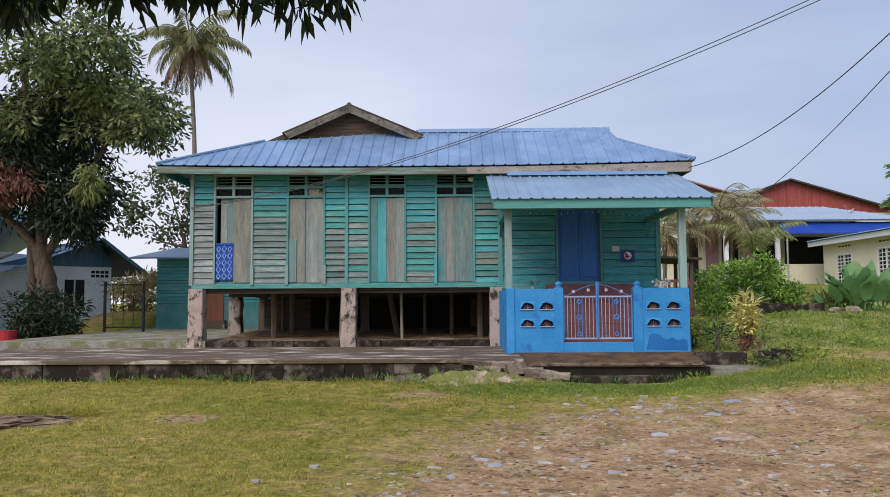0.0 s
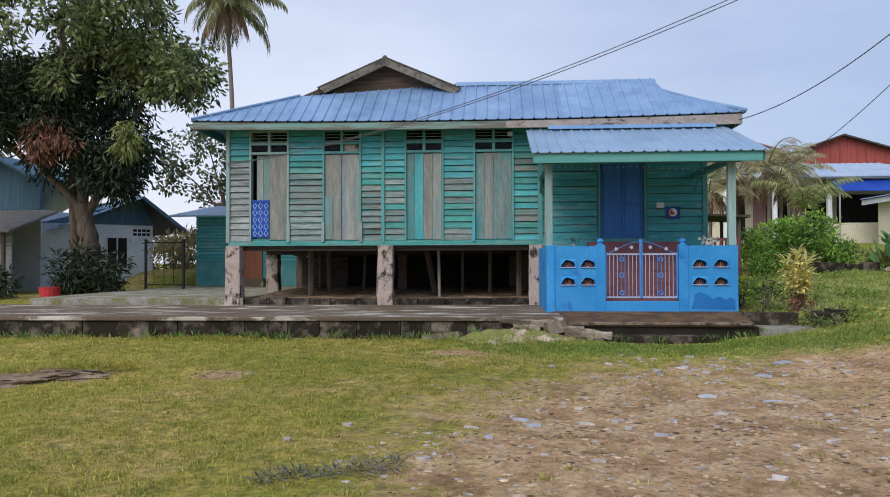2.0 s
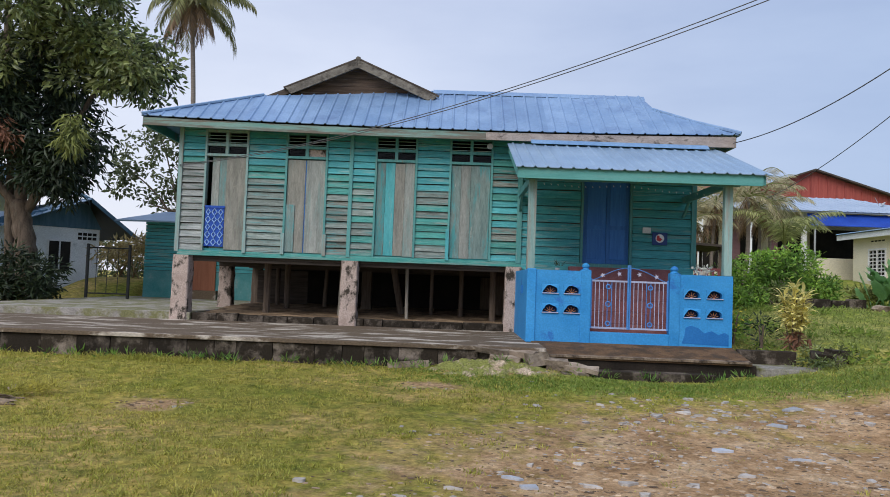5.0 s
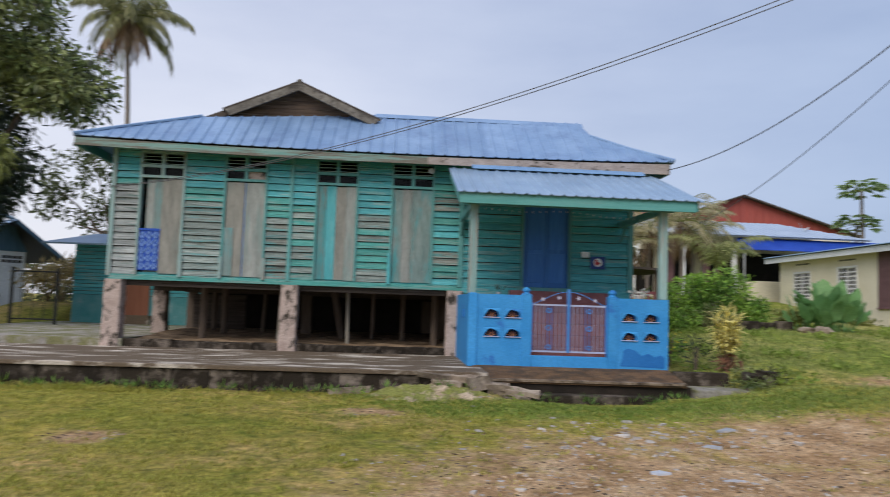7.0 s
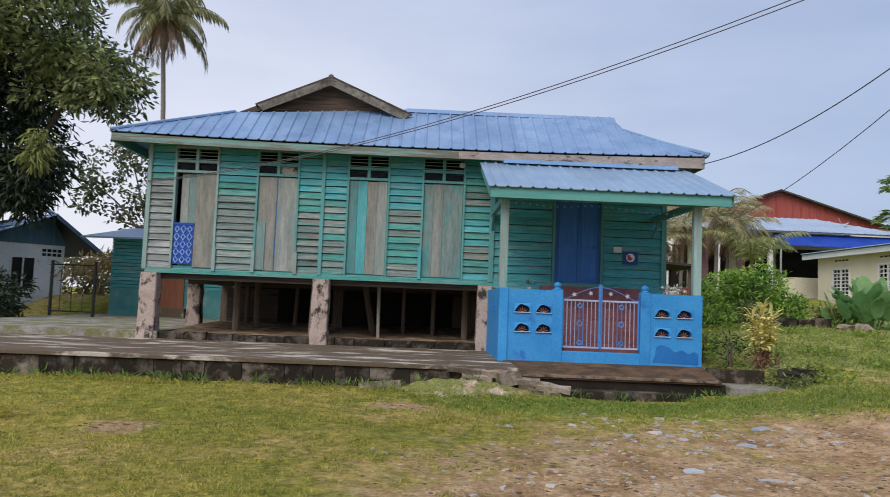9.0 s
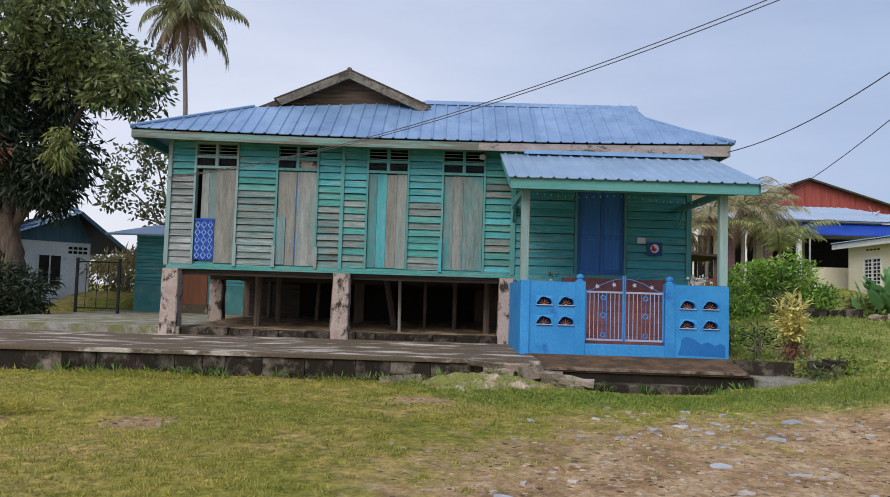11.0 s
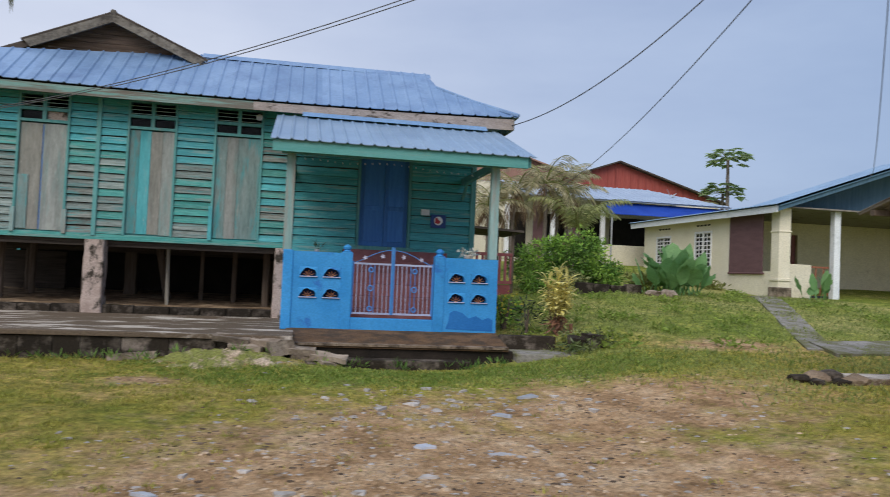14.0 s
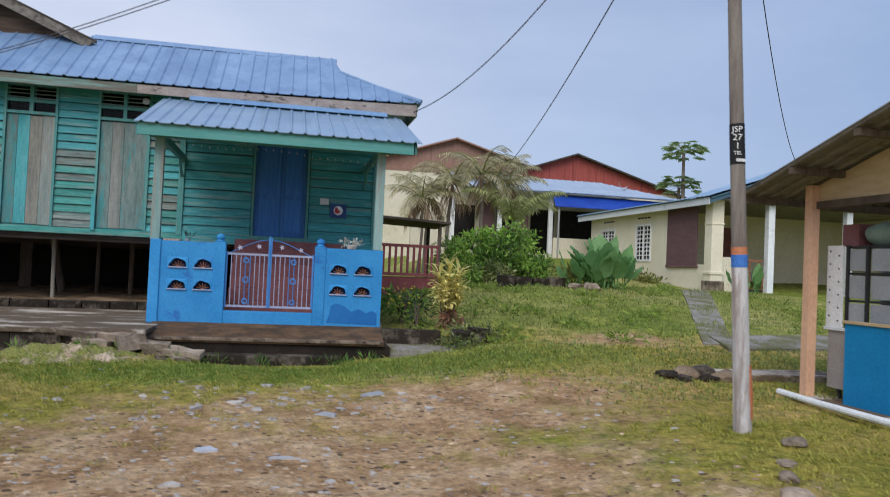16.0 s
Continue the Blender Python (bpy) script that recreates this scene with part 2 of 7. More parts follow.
concrete_post = mat("stained concrete post", (0.36, 0.275, 0.235), (0.56, 0.455, 0.4), 3, 45, 0.9, 0.35, (1.5, 1.5, 1), (0.05, 0.04, 0.03), 0.45, 0.05, stain_scale=3, fine_mix=0.3)
apron_mat = mat("stained apron concrete", (0.33, 0.28, 0.225), (0.6, 0.54, 0.47), 1.6, 45, 0.85, 0.3, (0.6, 1.7, 1), (0.12, 0.088, 0.06), 0.56, 0.04, stain_scale=1.25, fine_mix=0.3)
block_mat = mat("mossy concrete block", (0.085, 0.068, 0.053), (0.23, 0.19, 0.155), 3, 45, 0.95, 0.4, (1, 1, 1), (0.024, 0.018, 0.012), 0.55, 0.07, rand=0.35, stain_scale=2.5, fine_mix=0.3)
dark_face = mat("near black concrete", (0.012, 0.0095, 0.0075), (0.036, 0.027, 0.02), 3, 45, 0.95, 0.4, fine_mix=0.3)
terrace_mat = mat("brown stained terrace", (0.09, 0.05, 0.024), (0.172, 0.1, 0.05), 3.5, 55, 0.9, 0.5, (1, 1, 1), (0.06, 0.04, 0.024), 0.47, 0.07, stain_scale=3.0, fine_mix=0.35)
terrace_lip = mat("worn terrace edge", (0.15, 0.105, 0.068), (0.3, 0.23, 0.165), 4, 50, 0.9, 0.4, stain=(0.05, 0.035, 0.024), cover=0.47, stain_scale=5, fine_mix=0.3)
soil_mat = mat("bare soil", (0.15, 0.105, 0.07), (0.3, 0.225, 0.155), 2.5, 45, 0.95, 0.4, fine_mix=0.35)
wall_blue = mat("blue painted masonry", (0.028, 0.24, 0.57), (0.05, 0.30, 0.65), 2, 40, 0.6, 0.12, (1, 1, 1), (0.03, 0.17, 0.50), 0.38, 0.03, stain_scale=1.5)
patch_blue = mat("darker blue patch", (0.012, 0.14, 0.44), (0.025, 0.19, 0.52), 3, 40, 0.55, 0.1)
gate_blue = mat("blue gate iron", (0.05, 0.20, 0.52), (0.08, 0.25, 0.58), 4, 50, 0.5, 0.05)
gate_white = mat("pale gate iron", (0.3, 0.33, 0.48), (0.4, 0.43, 0.58), 4, 50, 0.5, 0.05)
lattice_blue = mat("blue plastic lattice", (0.012, 0.06, 0.34), (0.02, 0.085, 0.42), 4, 40, 0.4, 0.02)
lattice_white = mat("pale blue plastic", (0.24, 0.4, 0.7), (0.3, 0.46, 0.75), 4, 40, 0.4, 0.02)
door_blue = mat("blue painted door", (0.03, 0.14, 0.43), (0.055, 0.2, 0.52), 3, 40, 0.5, 0.1, UP)
orange_paint = mat("orange paint", (0.48, 0.17, 0.055), (0.58, 0.24, 0.09), 4, 40, 0.6, 0.05)
step_red = mat("red brown steps", (0.2, 0.075, 0.078), (0.29, 0.125, 0.125), 4, 40, 0.7, 0.15)
cream = mat("cream wall", (0.68, 0.62, 0.465), (0.77, 0.71, 0.57), 1.2, 30, 0.85, 0.08, (1, 1, 1), (0.5, 0.43, 0.3), 0.32, 0.08)
white_wall = mat("white wall", (0.67, 0.7, 0.72), (0.8, 0.82, 0.84), 1.2, 30, 0.85, 0.08, (1, 1, 1), (0.36, 0.38, 0.4), 0.34, 0.1)
white_paint = mat("white paint", (0.7, 0.7, 0.7), (0.8, 0.8, 0.8), 4, 40, 0.5, 0.03)
grey_blue = mat("blue grey gable boards", (0.06, 0.13, 0.19), (0.1, 0.18, 0.25), 2, 30, 0.8, 0.1, UP)
# shade of interiors and openings, put into one near-black colour
dark_void = mat("near black interior shade", (0.014, 0.012, 0.011), (0.03, 0.026, 0.023), 2, 30, 0.9, 0.1)
blind_mat = mat("brown roller blind", (0.14, 0.075, 0.08), (0.18, 0.10, 0.105), 2, 60, 0.8, 0.05, (1, 1, 4))
peach = mat("peach painted column", (0.62, 0.36, 0.23), (0.7, 0.43, 0.28), 4, 40, 0.6, 0.08, (1, 1, 0.4), (0.4, 0.28, 0.2), 0.3, 0.05)
ply = mat("plywood", (0.5, 0.36, 0.2), (0.62, 0.47, 0.29), 3, 40, 0.7, 0.08, (0.6, 1, 6))
panel_blue = mat("bright blue board", (0.01, 0.19, 0.42), (0.015, 0.22, 0.47), 3, 40, 0.4, 0.02)
grey_metal = mat("grey sheet metal", (0.32, 0.33, 0.34), (0.42, 0.43, 0.44), 2, 40, 0.5, 0.03, metal=0.3)
grey_cab = mat("grey cabinet paint", (0.3, 0.27, 0.25), (0.37, 0.34, 0.31), 2, 40, 0.6, 0.04)
black_iron = mat("black iron", (0.02, 0.02, 0.02), (0.035, 0.035, 0.035), 5, 50, 0.5, 0.05)
cable_mat = mat("grey cable", (0.07, 0.07, 0.075), (0.11, 0.11, 0.115), 5, 50, 0.6, 0.0)
pole_grey = mat("weathered utility pole", (0.14, 0.12, 0.108), (0.26, 0.23, 0.205), 3, 40, 0.85, 0.25, (5, 5, 0.5), (0.13, 0.1, 0.09), 0.42, 0.07)
pole_white = mat("chalky white pole paint", (0.38, 0.36, 0.36), (0.62, 0.6, 0.6), 3, 40, 0.85, 0.2, (5, 5, 0.6), (0.3, 0.25, 0.23), 0.46, 0.06)
rust_orange = mat("rusty orange paint", (0.40, 0.13, 0.06), (0.5, 0.2, 0.1), 6, 40, 0.8, 0.2)
band_blue = mat("blue band paint", (0.05, 0.16, 0.5), (0.08, 0.22, 0.56), 6, 40, 0.7, 0.1)
band_black = mat("black plate", (0.012, 0.012, 0.014), (0.02, 0.02, 0.022), 6, 40, 0.5, 0.0)
red_plastic = mat("red plastic", (0.45, 0.03, 0.04), (0.55, 0.05, 0.06), 4, 40, 0.4, 0.0)
red_rail = mat("red painted rail", (0.22, 0.06, 0.065), (0.31, 0.1, 0.1), 4, 40, 0.6, 0.05)
brown_door = mat("red brown door", (0.26, 0.09, 0.045), (0.34, 0.13, 0.07), 2, 40, 0.6, 0.1, UP)
stone_pale = mat("pale stone shards", (0.38, 0.34, 0.3), (0.6, 0.56, 0.53), 8, 60, 0.8, 0.2, rand=0.25)
tile_blue = mat("pale blue tile shards", (0.34, 0.365, 0.42), (0.48, 0.505, 0.56), 8, 60, 0.5, 0.1, rand=0.2)
rubble_mat = mat("broken concrete", (0.19, 0.145, 0.108), (0.42, 0.345, 0.27), 5, 60, 0.95, 0.6, stain=(0.07, 0.055, 0.04), cover=0.43, rand=0.25)
bark = mat("bark", (0.085, 0.062, 0.046), (0.2, 0.15, 0.115), 5, 40, 0.95, 0.6, (3, 3, 0.6), (0.17, 0.15, 0.12), 0.4, 0.08)
palm_bark = mat("palm bark", (0.17, 0.14, 0.115), (0.27, 0.23, 0.2), 4, 40, 0.95, 0.5, (1, 1, 7))
mango_leaf = leaf_mat("mango leaf", (0.078, 0.12, 0.038), (0.29, 0.315, 0.12), 0.8, 0.38, 0.34)
# darker leaf copy: holds crown shade in its colour, also serves dark shrubs
mango_dark = leaf_mat("dark leaf for shrubs and crown shade", (0.011, 0.023, 0.009), (0.03, 0.05, 0.018), 0.4, 0.15)
young_leaf = leaf_mat("young red leaf", (0.2, 0.075, 0.05), (0.28, 0.14, 0.08), 0.3)
lime_leaf = leaf_mat("young green leaf", (0.16, 0.19, 0.045), (0.25, 0.27, 0.075), 0.4)
palm_green = leaf_mat("green palm leaflet", (0.24, 0.29, 0.11), (0.47, 0.47, 0.2), 0.4, 0.5)
back_leaf = leaf_mat("sparse tree leaf", (0.075, 0.105, 0.045), (0.16, 0.18, 0.085), 0.5, 0.35)
coco_leaf = leaf_mat("coconut leaflet", (0.15, 0.165, 0.07), (0.31, 0.295, 0.14), 0.45, 0.4)
dry_leaf = leaf_mat("dry frond leaflet", (0.17, 0.1, 0.05), (0.26, 0.17, 0.09), 0.35)
areca_leaf = leaf_mat("areca leaflet", (0.36, 0.33, 0.18), (0.6, 0.53, 0.33), 0.4, 0.5)
bush_leaf = leaf_mat("bush leaf", (0.08, 0.185, 0.03), (0.24, 0.40, 0.075), 0.6, 0.45)
broad_leaf = leaf_mat("broad canna leaf", (0.12, 0.275, 0.09), (0.25, 0.43, 0.165), 0.4, 0.45)
croton_leaf = leaf_mat("yellow croton leaf", (0.66, 0.57, 0.15), (0.84, 0.78, 0.36), 0.35, 0.4)
papaya_leaf = leaf_mat("papaya leaf", (0.24, 0.34, 0.17), (0.38, 0.48, 0.26), 0.35, 0.68)
flower_leaf = leaf_mat("yellow flower", (0.6, 0.45, 0.03), (0.75, 0.6, 0.06), 0.2)
slope_leaf = leaf_mat("lush grass blade", (0.19, 0.255, 0.055), (0.36, 0.39, 0.12), 0.35, 0.5)
strip_leaf = leaf_mat("fresh grass blade", (0.17, 0.26, 0.04), (0.34, 0.42, 0.085), 0.35, 0.5)
# brighter bush leaf copy, for the light on bush tops
bush_lit = leaf_mat("lit bush leaf", (0.24, 0.43, 0.05), (0.42, 0.58, 0.11), 0.4, 0.45)
straw_leaf = leaf_mat("dry straw leaf", (0.34, 0.26, 0.1), (0.52, 0.42, 0.19), 0.35, 0.3)
grass_leaf = leaf_mat("grass blade", (0.3, 0.325, 0.05), (0.55, 0.48, 0.115), 0.4, 0.5)

glass = bpy.data.materials.new("window glass")
glass.use_nodes = True
gb = glass.node_tree.nodes["Principled BSDF"]
gb.inputs["Base Color"].default_value, gb.inputs["Roughness"].default_value = (0.06, 0.08, 0.08, 1), 0.06
gb.inputs["Specular IOR Level"].default_value = 0.2
gb.inputs["Transmission Weight"].default_value, gb.inputs["IOR"].default_value = 1.0, 1.22


# ---- building helpers ----
def thing(name, at, label, category, group="", kind=""):
    e = new(name)
    e.location = at
    e.empty_display_size = 0.2
    return tagged(e, label, category, group, kind)


def part(name, bm, material, parent=None, label=""):
    """Links a bmesh, laid out in world places, as one mesh object under a thing or a part."""
    me = bpy.data.meshes.new(name)
    bm.normal_update()
    bm.to_mesh(me)
    bm.free()
    for m in material if isinstance(material, (list, tuple)) else (material,):
        me.materials.append(m)
    ob = new(name, me)
    if parent is not None:
        ob.parent = parent
        if parent.parent is None:
            ob.matrix_parent_inverse = Matrix.Translation(-parent.location)
    if label:
        ob["label"] = label
    return ob


def box(x0, x1, y0, y1, z0, z1, bev=0.0, bm=None):
    one = bmesh.new() if bm is None or bev else bm
    v = [one.verts.new((x, y, z)) for z in (z0, z1) for y in (y0, y1) for x in (x0, x1)]
    for f in ((0, 2, 3, 1), (4, 5, 7, 6), (0, 1, 5, 4), (2, 6, 7, 3), (0, 4, 6, 2), (1, 3, 7, 5)):
        one.faces.new([v[i] for i in f])
    if bev:
        bmesh.ops.bevel(one, geom=one.edges[:], offset=bev, segments=2, profile=0.6, affect="EDGES")
        if bm is not None:
            me = bpy.data.meshes.new("joined")
            one.to_mesh(me)
            one.free()
            bm.from_mesh(me)
            bpy.data.meshes.remove(me)
            return bm
    return one


def tube(pts, radii, n=8, bm=None, cap=True):
    """A round bar along pts."""
    bm = bm or bmesh.new()
    pts = [Vector(p) for p in pts]
    if not isinstance(radii, (list, tuple)):
        radii = [radii] * len(pts)
    rings, side = [], None
    for i, p in enumerate(pts):
        way = (pts[min(i + 1, len(pts) - 1)] - pts[max(i - 1, 0)]).normalized()
        if side is None:
            side = way.orthogonal().normalized()
        side = (side - way * side.dot(way)).normalized()
        up = way.cross(side)
        rings.append([bm.verts.new(p + radii[i] * (math.cos(a) * side + math.sin(a) * up)) for a in (2 * math.pi * k / n for k in range(n))])
    for a, b in zip(rings, rings[1:]):
        for k in range(n):
            bm.faces.new((a[k], a[(k + 1) % n], b[(k + 1) % n], b[k]))
    if cap:
        bm.faces.new(rings[0][::-1])
        bm.faces.new(rings[-1])
    return bm


def prism(outline, y0, y1, bm=None):
    """A flat outline in x and z, made thick along y."""
    bm = bm or bmesh.new()
    a, b = [bm.verts.new((x, y0, z)) for x, z in outline], [bm.verts.new((x, y1, z)) for x, z in outline]
    bm.faces.new(a)
    bm.faces.new(b[::-1])
    for i in range(len(a)):
        j = (i + 1) % len(a)
        bm.faces.new((a[j], a[i], b[i], b[j]))
    return bm


def slab_of(corners, thick, bm=None):
    """A plate under the given corners (in order round), thick downwards."""
    bm = bm or bmesh.new()
    a = [bm.verts.new(c) for c in corners]
    b = [bm.verts.new((c[0], c[1], c[2] - thick)) for c in corners]
    bm.faces.new(a)
    bm.faces.new(b[::-1])
    for i in range(len(a)):
        j = (i + 1) % len(a)
        bm.faces.new((a[j], a[i], b[i], b[j]))
    return bm


def ribbed(foot, along, rise, width, length_at, pitch=0.25, ribh=0.022, ribw=0.02, thick=0.012, start_at=None, bend=None):
    """One ribbed roof sheet: foot corner, unit way along the eave, way up the slope; the slope length (and start) as functions of the place along."""
    bm = bmesh.new()
    foot, along, rise = Vector(foot), Vector(along).normalized(), Vector(rise).normalized()
    up = along.cross(rise).normalized()
    if up.z < 0:
        up = -up
    us, h = [], []
    n = max(1, round(width / pitch))
    for i in range(n):
        c = (i + 0.5) * width / n
        for du, hh in ((-ribw - 0.012, 0), (-ribw * 0.4, ribh), (ribw * 0.4, ribh), (ribw + 0.012, 0)):
            us.append(c + du)
            h.append(hh)
    us, h = [0.0] + us + [width], [0] + h + [0]
    rows = []
    for low_side in (0, 1):
        row = []
        for u, hh in zip(us, h):
            s0 = start_at(u) if start_at else 0.0
            pair = []
            for s in (s0, max(s0 + 0.002, length_at(u))):
                p = foot + along * u + rise * s + up * (hh - low_side * thick)
                if bend:
                    p.z += bend(p.x)
                pair.append(bm.verts.new(p))
            row.append(pair)
        rows.append(row)
    for i in range(len(us) - 1):
        (a, b), (c, d) = rows[0][i], rows[0][i + 1]
        bm.faces.new((a, c, d, b))
        (a2, b2), (c2, d2) = rows[1][i], rows[1][i + 1]
        bm.faces.new((a2, b2, d2, c2))
        bm.faces.new((a, a2, c2, c))
        bm.faces.new((b, d, d2, b2))
    return bm


def quads(name, verts, faces, material, parent=None, label=""):
    me = bpy.data.meshes.new(name)
    me.from_pydata(verts, [], faces)
    me.materials.append(material)
    ob = new(name, me)
    if parent is not None:
        ob.parent = parent
        if parent.parent is None:
            ob.matrix_parent_inverse = Matrix.Translation(-parent.location)
    if label:
        ob["label"] = label
    return ob


def leaf_cloud(rng, centres, per, spread, length, width, droop=0.5, squash=0.8):
    """Folded leaves round each centre, hanging outwards. Returns verts and quads."""
    c = np.repeat(np.asarray(centres, float), per, 0)
    n = len(c)
    off = rng.normal(size=(n, 3))
    off /= np.linalg.norm(off, axis=1)[:, None] + 1e-9
    off *= (rng.random((n, 1)) ** 0.5) * spread
    off[:, 2] *= squash
    base = c + off
    way = off / (np.linalg.norm(off, axis=1)[:, None] + 1e-9) + rng.normal(size=(n, 3)) * 0.45
    way[:, 2] -= droop
    way /= np.linalg.norm(way, axis=1)[:, None]
    side = np.cross(way, rng.normal(size=(n, 3)))
    side /= np.linalg.norm(side, axis=1)[:, None] + 1e-9
    over_ = np.cross(side, way)
    ll = length * rng.uniform(0.6, 1.25, (n, 1))
    ww = width * rng.uniform(0.7, 1.2, (n, 1))
    v = np.stack([base, base + way * ll * 0.45 + side * ww / 2 + over_ * ww * 0.15,
                  base + way * ll + over_ * -ll * 0.08, base + way * ll * 0.45 - side * ww / 2 + over_ * ww * 0.15], 1).reshape(-1, 3)
    f = np.arange(4 * n).reshape(-1, 4)
    return v.tolist(), f.tolist()


# ---- the ground ----
def ease(a, b, x):
    t = np.clip((np.asarray(x, float) - a) / (b - a), 0, 1)
    return t * t * (3 - 2 * t)


def ground_z(x, y):
    right = ease(4.5, 9, x)
    z = 0.2 * ease(8, 12.5, y) + 0.28 * ease(3.5, 7, x) + 0.8 * right * ease(11, 20, y)
    z = z + 0.3 * ease(13, 21, y) * (1 - right) + 0.9 * ease(20, 30, y) * ease(4, 10, x)
    z = z + 1.25 * ease(22.5, 26.5, y) * 0.6 * ease(-13.3, -12.3, x) * (1 - ease(-10.2, -9.7, x)) * (1 - ease(30, 40, y))
    z = z + 0.17 * ease(13.25, 13.7, y) * ease(4.5, 4.9, x) * (1 - ease(6.2, 8.0, x)) * (1 - ease(15, 19, y))
    z = z - 0.06 * ease(11.7, 12.25, y) * ease(1.6, 2.1, x) * (1 - ease(3.7, 4.3, x)) * (1 - ease(12.7, 13.2, y))
    return z + 0.14 * np.exp(-((np.asarray(x) - 0.6) ** 2 / 0.9 + (np.asarray(y) - 12.2) ** 2 / 0.25))


def soil_at(x, y):
    """1 where the ground is bare and stony, 0 where grass covers it."""
    x, y = np.asarray(x, float), np.asarray(y, float)
    yard = 1 - np.hypot((x - 2.6) / 3.9, (y - 5.6) / 5.3)
    side = 0.8 - np.hypot((x - 4.7) / 3.2, (y - 9.4) / 2.4)
    track = 0.75 - np.hypot((x - 8.2) / 1.4, (y - 12.9) / 1.0)
    heap = 0.8 - np.hypot((x - 0.6) / 1.5, (y - 12.1) / 0.6)
    spot = 0.55 - np.hypot((x + 3.4) / 0.9, (y - 9.4) / 0.8)
    sand = 0.62 - np.hypot((x + 0.4) / 1.0, (y - 11.0) / 0.55)
    return np.maximum.reduce([yard, side * 0.8, track * 0.8, heap, spot, sand])


def spaced(near, far, step, reach):
    mid = np.arange(near, far + 1e-6, step)
    out, s, lo, hi = [], step, near, far
    while hi < reach:
        s *= 1.25
        lo, hi = lo - s, hi + s
        out.append((lo, hi))
    return np.r_[[a for a, _ in out[::-1]], mid, [b for _, b in out]]


gx, gy = spaced(-14, 16, 0.2, 1500), spaced(0, 24, 0.2, 1500)
GX, GY = np.meshgrid(gx, gy)
GZ = ground_z(GX, GY)
bumps = np.array([[noise.noise((x * 0.9, y * 0.9, 0)) * 0.035 + noise.noise((x * 3.1, y * 3.1, 4)) * 0.014 for x in gx] for y in gy])
GZ = GZ + bumps * ((np.abs(GX) < 20) & (GY < 30))
ground_me = bpy.data.meshes.new("ground")
nx = len(gx)
idx = np.arange(len(gy) * nx).reshape(len(gy), nx)
ground_me.from_pydata(np.stack([GX, GY, GZ], -1).reshape(-1, 3).tolist(), [],
                      np.stack([idx[:-1, :-1], idx[:-1, 1:], idx[1:, 1:], idx[1:, :-1]], -1).reshape(-1, 4).tolist())
soil = ground_me.attributes.new("soil", "FLOAT", "POINT")
soil.data.foreach_set("value", soil_at(GX, GY).ravel().astype(np.float32))
lush = ground_me.attributes.new("lush", "FLOAT", "POINT")
lush.data.foreach_set("value", np.maximum(ease(4.4, 6.0, GX) * ease(12.6, 14.0, GY), ease(-0.6, 1.2, GX) * (1 - ease(6.5, 8.5, GX)) * ease(10.3, 11.3, GY) * (1 - ease(12.6, 13.0, GY))).ravel().astype(np.float32))
for poly in ground_me.polygons:
    poly.use_smooth = True


